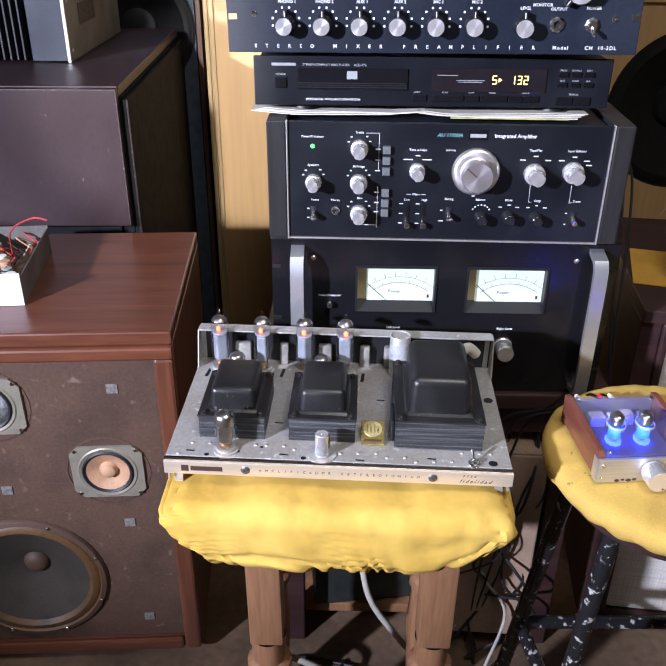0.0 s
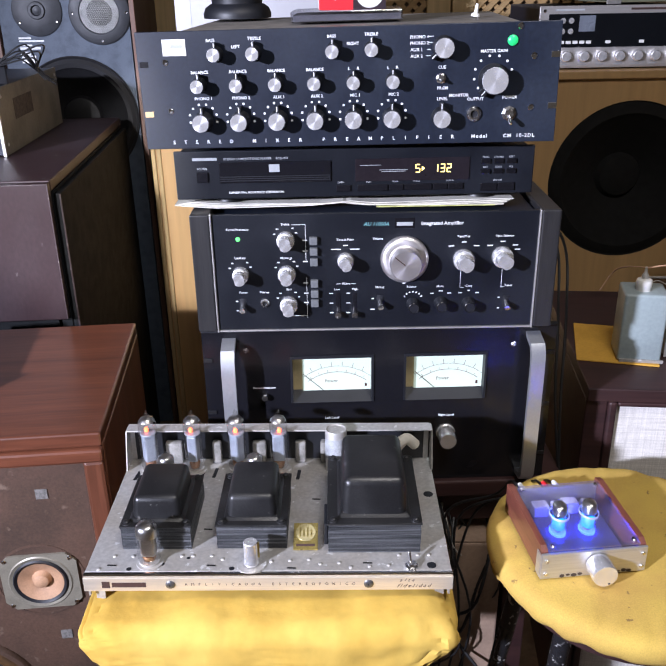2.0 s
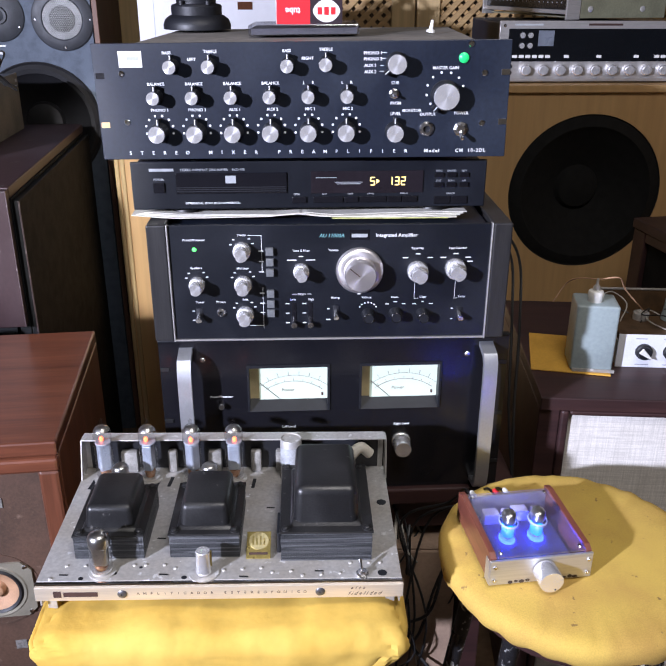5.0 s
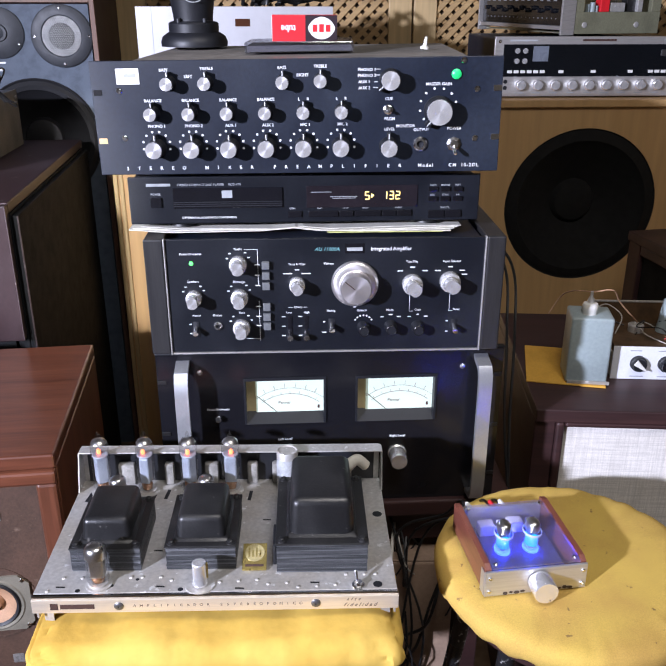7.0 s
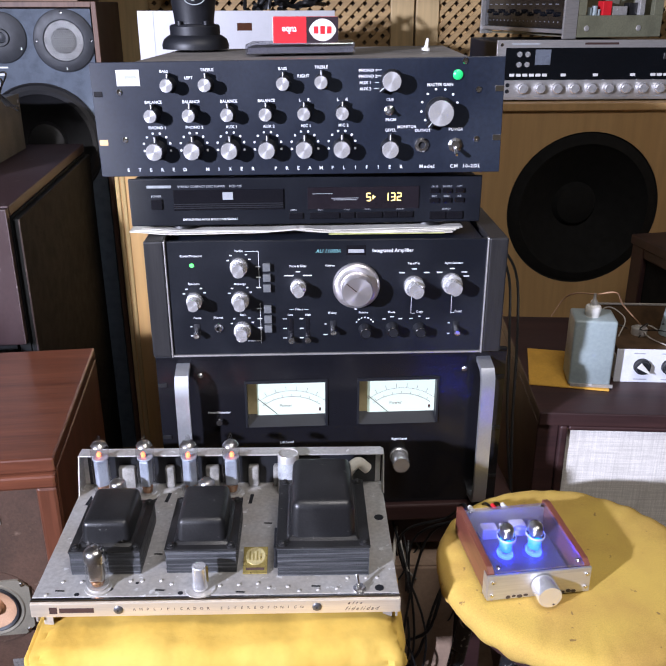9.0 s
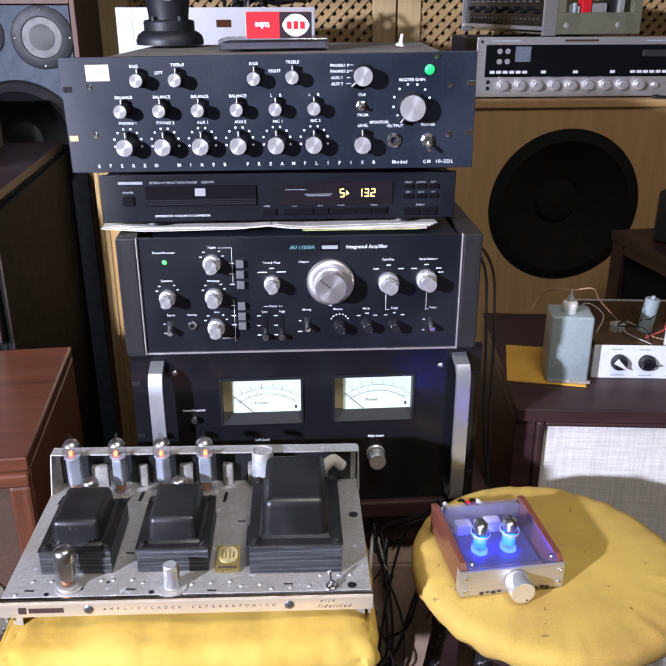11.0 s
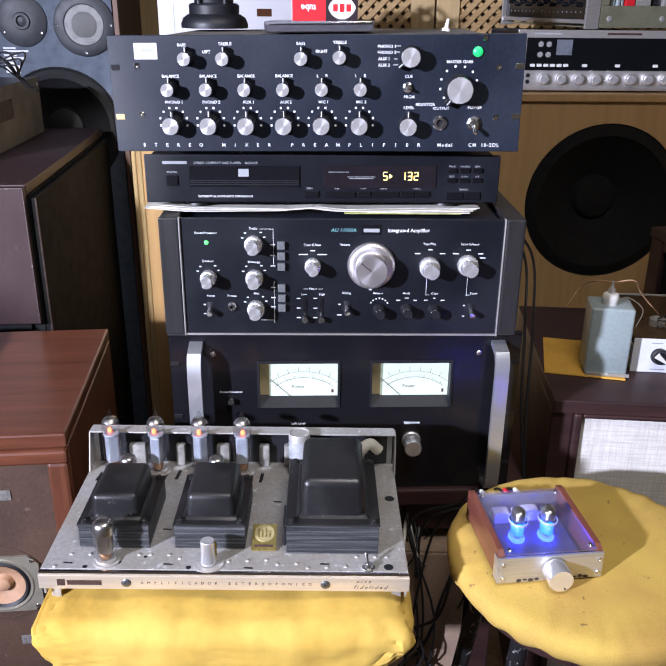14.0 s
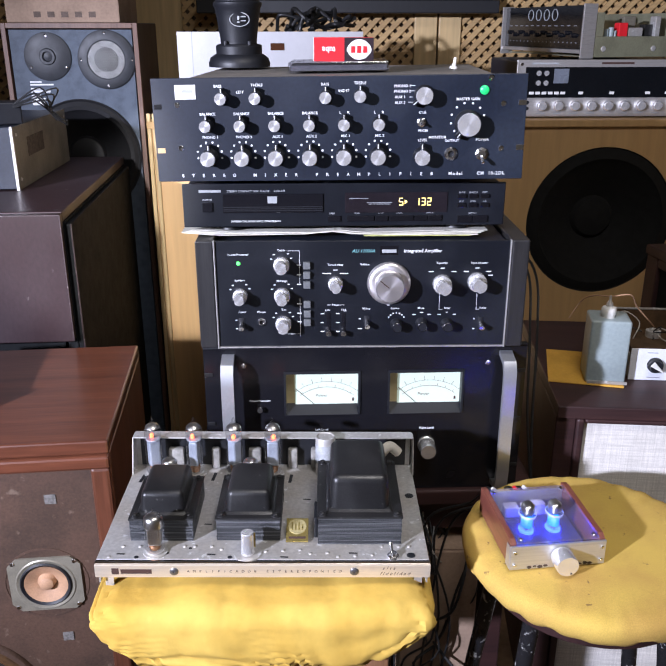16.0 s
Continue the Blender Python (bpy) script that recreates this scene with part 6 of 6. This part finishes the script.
part("valve_socket", lathe([(0.014, 0), (0.014, 0.012), (0.010, 0.014), (0.009, 0.008), (0, 0.008)], 24, m=at(0.085, 0.16, 0.0212)), STEEL, wb, "", True)
for i in range(11):
    r_ = random.Random(i + 5)
    p = [(r_.uniform(0.02, 0.25), r_.uniform(0.035, 0.19), 0.0215)]
    for k in range(3):
        p.append((p[-1][0] + r_.uniform(-0.05, 0.06), min(0.21, max(0.01, p[-1][1] + r_.uniform(-0.05, 0.05))), r_.uniform(0.028, 0.066)))
    p.append((p[-1][0] + 0.02, p[-1][1], 0.02))
    part("wire", tube(spline(p, 6), 0.0012, 6), (REDWIRE, REDWIRE, COPPERCONE, RUBBER, WHITECABLE)[i % 5], wb, "", True)

# ---- dark cabinet and transformer at the far right ----
dc = thing("loudspeaker", pose(0.790, 0.795, 0, 0, 0, 8.3), "dark brown loudspeaker turned aside, black cloth front", "loudspeaker")
part("top_panel", box(-0.004, 0.36, -0.62, 0.0, 0.728, 0.750, 0.003), DARKWOOD, dc)
part("body", box(0.02, 0.355, -0.615, -0.005, 0.0, 0.7275, 0.003), DARKWOOD, dc)
part("front_frame", box(0.0, 0.0195, -0.05, -0.003, 0.0, 0.7275, 0.003), DARKWOOD, dc)
part("front_frame", box(0.0, 0.0195, -0.617, -0.57, 0.0, 0.7275, 0.003), DARKWOOD, dc)
part("front_frame", box(0.0, 0.0195, -0.569, -0.051, 0.705, 0.7275, 0.003), DARKWOOD, dc)
part("grille", box(0.010, 0.0195, -0.569, -0.051, 0.02, 0.704, 0.002), BLACK_VINYL, dc, "black grille cloth")
tb = thing("transformer", pose(0.834, 0.694, 0.7505, 0, 0, -48) @ Matrix.Diagonal((0.93, 0.93, 0.93, 1)), "heavy dark grey boxed transformer on the loudspeaker", "transformer")
# Shaded left and lit right faces are put into these two greys.
part("bell", box(0, 0.112, 0, 0.05, 0.0, 0.122, 0.008, 3), mat("shaded_grey_enamel", (0.028, 0.03, 0.03), 0.5, scale=20, amount=0.25, bump=0.2), tb, "rounded cover, painted dark as the shaded side", True)
part("core", box(-0.004, 0.116, 0.0505, 0.15, 0.0, 0.152, 0.002), mat("lit_core_grey", (0.085, 0.092, 0.092), 0.5, scale=20, amount=0.25, bump=0.2), tb, "laminated core, painted lighter grey as the lit side")
part("clamp", box(-0.007, 0.119, 0.06, 0.075, 0.1525, 0.157, 0.001), DUSTY, tb)

# ---- receiver on the plywood cabinet ----
rec = thing("receiver", pose(0.785, 1.11, 1.0105, 0, 0, 0), "silver-faced vintage receiver with a black dial window", "receiver")
part("case", box(-0.25, 0.25, 0.01, 0.36, 0.006, 0.14, 0.003), BLACK, rec)
part("front_panel", box(-0.262, 0.262, 0, 0.0095, 0.004, 0.146, 0.001), SILVERM, rec, "brushed silver front panel")
dl = part("dial_window", box(-0.24, 0.236, -0.003, 0, 0.052, 0.128, 0.001), SCREEN, rec, "glossy black dial window")
part("scope", box(-0.166, -0.127, -0.0042, -0.003, 0.088, 0.124, 0.0004), mat("scope_grey", (0.16, 0.18, 0.22), 0.3, scale=40), dl, "grey scope screen")
for x in (-0.206, -0.186):
    for z in (0.089, 0.113):
        piece("rbtn", lambda: lathe([(0.0065, 0), (0.0065, 0.004), (0, 0.0045)], 16), SPUN, "button", dl, at(x, -0.003, z, OUT))
for x in [-0.222 + 0.0165 * i for i in range(6)] + [-0.092, -0.01, 0.085] + [0.137 + 0.0165 * i for i in range(6)]:
    part("push_key", box(x - 0.006, x + 0.006, -0.008, -0.0032, 0.0605, 0.0675, 0.001), WHITEP, dl)
part("tuning_slot", box(0.158, 0.222, -0.0045, -0.003, 0.1, 0.116, 0.002), mat("tuning_wheel", (0.25, 0.25, 0.26), 0.3, 0.9), dl, "thumbwheel in its slot")
for i in range(10):
    x = -0.192 + i * 0.0437
    piece("rkn" if i < 9 else "rks", (lambda: lathe([(0.013, 0), (0.013, 0.008), (0.011, 0.010), (0.0105, 0.018), (0, 0.0185)], 24)) if i < 9 else (lambda: lathe([(0.006, 0), (0.006, 0.01), (0, 0.0105)], 16)), SPUN, "knob", rec, at(x, 0, 0.032, OUT))
for z in (0.025, 0.04):
    part("jack_socket", lathe([(0.005, 0), (0.005, 0.002), (0.003, 0.002), (0.003, 0.0005), (0, 0.0005)], 16, m=at(-0.23, -0.0002, z, OUT)), BLACK_PLASTIC, rec)
bars(rec, [(0.0, 0.1375, 0.085, 0.005)], DARK_INK, -0.0004, "name_mark")
bars(rec, [(-0.19, 0.137, 0.07, 0.004), (0.2, 0.137, 0.07, 0.003)] + [(-0.192 + i * 0.0437, 0.0125, 0.022, 0.002) for i in range(9)], GREY_INK, -0.0004)
for x in (-0.25, 0.252):
    front_screw(rec, x, 0.135, 0.004)
for x in (-0.2, 0.2):
    part("foot", lathe([(0.015, 0), (0.015, 0.006), (0, 0.006)], 16, m=at(x, 0.05, 0)), RUBBER, rec)
OLIVE = mat("olive_plate", (0.32, 0.32, 0.22), 0.45, 0.5, scale=20, amount=0.2)
dk = thing("open_tuner", pose(0.700, 1.130, 1.158, 0, 0, -77), "black-faced receiver without its cover, turned aside on another", "receiver")
part("front_panel", box(-0.455, -0.006, 0.0, 0.01, 0.022, 0.130, 0.001), SCREEN, dk, "glossy black control face")
part("end_plate", box(-0.0055, 0.001, -0.012, 0.026, 0.0, 0.133, 0.001), SILVERM, dk, "silver end cheek")
part("end_plate", box(-0.461, -0.4555, -0.012, 0.026, 0.0, 0.133, 0.001), SILVERM, dk, "silver end cheek")
part("bottom_trim", box(-0.455, -0.006, -0.008, 0.012, 0.012, 0.0215, 0.001), SILVERM, dk, "silver bottom trim")
part("base_tray", box(-0.45, -0.004, 0.012, 0.27, 0.003, 0.006), OLIVE, dk)
part("side_rail", box(-0.004, -0.001, 0.028, 0.272, 0.003, 0.054, 0.0006), OLIVE, dk, "olive plated side rail")
part("side_post", box(-0.004, -0.0012, 0.028, 0.050, 0.0545, 0.112, 0.0006), OLIVE, dk)
part("side_post", box(-0.004, -0.0012, 0.246, 0.272, 0.0545, 0.112, 0.0006), OLIVE, dk)
part("back_panel", box(-0.45, -0.005, 0.267, 0.27, 0.0065, 0.112), OLIVE, dk)
part("circuit_board", box(-0.40, -0.01, 0.055, 0.24, 0.050, 0.053), mat("green_board", (0.05, 0.08, 0.04), 0.5, scale=60, amount=0.4), dk, "green circuit board")
for y, c, w, h, d_ in ((0.118, REDP, 0.013, 0.034, 0.015), (0.158, STEEL, 0.022, 0.022, 0.02), (0.165, BEIGE, 0.018, 0.05, 0.06), (0.205, DUSTY, 0.014, 0.03, 0.03), (0.224, STEEL, 0.008, 0.05, 0.02)):
    part("component", box(-d_ - 0.025, -d_, y - w, y + w, 0.0535, 0.0535 + h, 0.002), c, dk)
for y, r, h in ((0.072, 0.006, 0.018), (0.086, 0.007, 0.022), (0.098, 0.004, 0.014)):
    part("capacitor", lathe([(r, 0), (r, h), (r * 0.8, h + 0.001), (0, h + 0.001)], 16, m=at(-0.022, y, 0.0535)), GREYGREEN, dk, "blue-grey capacitor", True)
for y in (0.055, 0.205):
    front = piece("side_screw", lambda: lathe([(0.0075, 0), (0.0065, 0.002), (0.003, 0.003), (0, 0.0026)], 16), STEEL, "screw", dk, at(-0.0012, y, 0.024, Matrix.Rotation(radians(90), 4, "Y")))
for k in range(12):
    piece("dkk", lambda: lathe([(0.006, 0), (0.005, 0.010), (0.003, 0.0105), (0, 0.0105)], 14), BLACK_GLOSS, "knob", dk, at(-0.42 + k * 0.033, 0.0, 0.062 - 0.006 * (k % 2), OUT), "small black knob")
for k in range(4):
    part("dial_ring", lathe([(0.015, 0), (0.015, 0.002), (0.0135, 0.002), (0.0135, 0)], 24, m=at(-0.30 + 0.045 * k, 0, 0.108, OUT)), GREY_INK, dk)
bars(dk, [(-0.42 + 0.033 * i, 0.080, 0.016, 0.002) for i in range(12)] + [(-0.42 + 0.022 * i, 0.038, 0.004, 0.003) for i in range(18)], mat("dim_print", (0.3, 0.3, 0.31), 0.6), -0.0004)
pl = part("power_cable", tube(spline([(1.03, 1.3, 1.06), (1.08, 1.15, 1.03), (1.05, 1.09, 1.014), (0.98, 1.095, 1.0145), (1.03, 1.13, 1.0145)], 8), 0.004, 8), RUBBER, smooth=True)
tagged(pl, "black power cable curled on the plywood cabinet", "cable")

# ---- silver unit, column and television behind the mixer ----
sv = thing("silver_amplifier", pose(-0.11, 1.09, 1.0105), "pale silver amplifier standing on the plywood cabinet", "amplifier")
part("case", box(-0.225, 0.225, 0.005, 0.30, 0.0, 0.210, 0.002), BEIGE, sv)
part("front_panel", box(-0.232, 0.232, 0, 0.0048, 0.0, 0.214, 0.001), mat("pale_silver", (0.60, 0.60, 0.63), 0.4, 0.4, scale=30, amount=0.06, bump=0.02), sv, "plain silver front")
bars(sv, [(-0.195, 0.107, 0.0012, 0.21)], GREY_INK)
part("display", box(0.0, 0.035, -0.001, 0, 0.17, 0.187, 0.0003), mat("amber_window", (0.08, 0.03, 0.015), 0.2), sv, "small dark amber window")
cbw = thing("cable_bundle", pose(0.0, 1.2, 1.221), "tangled black cables lying on the silver amplifier", "cables")
for i in range(9):
    r_ = random.Random(i + 40)
    p = [(r_.uniform(-0.1, 0.0), r_.uniform(-0.04, 0.06), 0.006)]
    for k in range(4):
        p.append((p[-1][0] + r_.uniform(0.0, 0.06), r_.uniform(-0.06, 0.08), r_.uniform(0.01, 0.06)))
    part("cable", tube(spline(p, 7), 0.005, 8), RUBBER, cbw, "", True)
pt = thing("black_column", pose(-0.137, 0.368, 1.1745), "black tapered plastic stand with an oval badge", "stand")
part("body", lathe([(0, 0), (0.058, 0), (0.0585, 0.006), (0.055, 0.014), (0.046, 0.0195), (0.0435, 0.020), (0.0438, 0.032), (0.0415, 0.0345), (0.034, 0.036), (0.0345, 0.042), (0.0395, 0.075), (0.043, 0.091), (0.0455, 0.094), (0.0455, 0.0985), (0.041, 0.101), (0.044, 0.16), (0.046, 0.2), (0, 0.2)], 48, m=Matrix.Diagonal((0.87, 0.87, 1.0, 1))), BLACK_PLASTIC, pt, "", True)
bd = part("badge", tube([(0.0155 * math.cos(2 * math.pi * k / 32), 0.0105 * math.sin(2 * math.pi * k / 32), 0) for k in range(33)], 0.0007, 6), GREY_INK, pt, "grey oval badge")
bd.matrix_local = at(0.005, -0.0358, 0.073, Matrix.Rotation(radians(82), 4, "X"))
for x, y, w, h in ((-0.002, 0.002, 0.0016, 0.006), (-0.002, -0.004, 0.002, 0.002), (0.006, 0.004, 0.004, 0.0014), (0.006, -0.002, 0.004, 0.0014)):
    part("badge_mark", box(x - w, x + w, y - h / 2, y + h / 2, -0.0002, 0.0004), GREY_INK, bd)
for a in (-35, 35):
    piece("pscr", lambda: lathe([(0.004, 0), (0.004, 0.006), (0, 0.007)], 12), BLACK_PLASTIC, "screw", pt, at(0.034 * math.sin(radians(a)), -0.034 * math.cos(radians(a)), 0.034))
tv = thing("television", pose(0.14, 1.69, 0), "large dark flat screen hanging before the closet", "television")
part("screen", box(-0.48, 0.44, 0.002, 0.04, 1.315, 1.80), mat("tv_screen", (0.03, 0.033, 0.04), 0.25, scale=6, amount=0.1, bump=0), tv, "dark grey screen")
part("bezel", box(-0.5, 0.46, -0.004, 0.045, 1.275, 1.314, 0.003), BLACK_PLASTIC, tv)
part("wall_bracket", box(-0.1, 0.1, 0.041, 0.119, 1.45, 1.65, 0.003), BLACK_PLASTIC, tv)

# ---- tube carton on its slab, on the mixer ----
sb = part("plastic_case", box(-0.073, 0.073, -0.05, 0.05, 0, 0.014, 0.002), glass("clear_case", (0.86, 0.86, 0.9), 0.12, 0.8, 0.12))
part("inner_card", box(-0.070, 0.070, -0.047, 0.047, 0.0015, 0.009), mat("grey_card", (0.13, 0.13, 0.145), 0.4, scale=30, amount=0.3), sb, "dark grey card inside")
sb.matrix_world = pose(0.022, 0.228, 1.1757, 0, -0.9, -3)
tagged(sb, "flat smoky plastic case lying on the mixer", "case")
ct = thing("tube_carton", pose(0.027, 0.186, 1.1895, 0, 0, -2) @ Matrix.Diagonal((1.03, 1, 1.13, 1)), "red and white card box for a vacuum tube", "box")
part("carton", box(-0.042, 0.042, 0, 0.028, 0, 0.029, 0.0006), REDP, ct, "red card box")
part("dark_end", box(0.001, 0.0423, -0.0003, 0.0282, 0.0002, 0.0288), mat("dark_card", (0.025, 0.014, 0.02), 0.4), ct)
hx = bmesh.new()
vs = [hx.verts.new((0.022 + x, -0.0006, 0.0145 + z)) for x, z in [(0.0175 * math.cos(k * math.pi / 12), 0.0125 * math.copysign(abs(math.sin(k * math.pi / 12)) ** 1.35, math.sin(k * math.pi / 12)) if k % 12 else 0.0) for k in range(24)]]
hx.faces.new(vs)
ext = bmesh.ops.extrude_face_region(hx, geom=hx.faces[:])
for v in ext["geom"]:
    if isinstance(v, bmesh.types.BMVert):
        v.co.y -= 0.0003
part("emblem", hx, WHITEP, ct, "white pointed-oval emblem")
bars(ct, [(0.0135, 0.0145, 0.006, 0.008), (0.022, 0.0145, 0.006, 0.009), (0.0305, 0.0145, 0.006, 0.008)], REDP, -0.0012, "emblem_mark")
words("tube", 0.0105, -0.021, 0.0145, -0.0004, WHITE_INK, ct, turn=180)
part("end_flap", box(-0.0426, -0.0421, 0.0, 0.028, 0.0, 0.029), WHITEP, ct)
clp = part("plastic_clip", lathe([(0.006, 0), (0.006, 0.003), (0.003, 0.005), (0.002, 0.016), (0, 0.017)], 14), WHITEP, smooth=True)
clp.matrix_world = pose(0.195, 0.22, 1.1773, 0, 8, 0)
tagged(clp, "small white plastic clip lying on the mixer", "clip")

# ---- under the table: shelf, cables ----
part("lower_shelf", box(-0.23, 0.23, -0.10, 0.19, 0.02, 0.04, 0.002), LEGWOOD, tab, "pale bare board near the floor")
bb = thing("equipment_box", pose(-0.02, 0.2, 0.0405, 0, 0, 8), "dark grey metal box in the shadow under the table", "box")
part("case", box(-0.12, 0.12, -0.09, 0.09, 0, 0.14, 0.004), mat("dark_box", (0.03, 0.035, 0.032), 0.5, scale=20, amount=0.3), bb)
for i in range(20):
    r_ = random.Random(i + 90)
    x0, y0 = r_.uniform(0.13, 0.23), r_.uniform(0.0, 0.12)
    p = [(x0, y0 + 0.12, 0.52)]
    for k in range(5):
        p.append((x0 + r_.uniform(-0.045, 0.045), y0 + r_.uniform(-0.04, 0.05), 0.46 - 0.085 * k + r_.uniform(-0.03, 0.03)))
    p.append((x0 + r_.uniform(-0.1, 0.05), y0 + r_.uniform(-0.06, 0.05), 0.008))
    c = part("hanging_cable", tube(spline(p, 7), r_.choice((0.0015, 0.002, 0.0027)), 7), (RUBBER, RUBBER, RUBBER, DUSTY, WHITECABLE if i % 10 == 9 else RUBBER)[i % 5], smooth=True)
    tagged(c, ("thin dark cable hanging tangled below the amplifiers", "thin dark cable hanging tangled below the amplifiers", "thin dark cable hanging tangled below the amplifiers", "thin dark cable hanging tangled below the amplifiers", "long cable hanging tangled below the amplifiers")[i % 5], "cable", "hanging cables")
for i, pts in enumerate((((-0.05, 0.02, 0.25), (-0.03, 0.0, 0.16), (0.02, -0.02, 0.09), (0.06, -0.03, 0.045)), ((-0.17, -0.06, 0.09), (-0.12, -0.07, 0.075), (-0.08, -0.06, 0.03), (-0.07, -0.1, 0.008)))):
    c = part("looped_cable", tube(spline(pts, 9), 0.0055, 10), WHITECABLE, smooth=True)
    tagged(c, "thick off-white cable looping under the stool", "cable", "white cables")
for i in range(7):
    r_ = random.Random(i + 300)
    p = [(r_.uniform(-0.2, 0.3), r_.uniform(-0.15, -0.0), 0.006) for k in range(5)]
    c = part("floor_cable", tube(spline(p, 8), 0.0035, 7), RUBBER, smooth=True)
    tagged(c, "black cable lying loose on the floor", "cable", "floor cables")

cx = thing("cardboard_box", pose(0.120, 0.04, 0.0405, 0, 0, -3), "plain cardboard box under the table among the cables", "box")
part("carton", box(0.0, 0.125, 0.0, 0.22, 0.0, 0.40, 0.003), CARDBOARD, cx)
part("flap", box(0.002, 0.123, 0.002, 0.10, 0.4005, 0.4035, 0.001), CARDBOARD, cx)
for i in range(2):
    c = part("signal_cable", tube(spline([(0.30 + 0.01 * i, 0.30, 0.90), (0.335 + 0.012 * i, 0.22, 0.86), (0.325 + 0.012 * i, 0.14, 0.78), (0.318 + 0.008 * i, 0.09, 0.66), (0.325, 0.06, 0.55)], 8), 0.0022, 7), RUBBER, smooth=True)
    tagged(c, "thin black cable running down beside the amplifier stack", "cable", "signal cables")
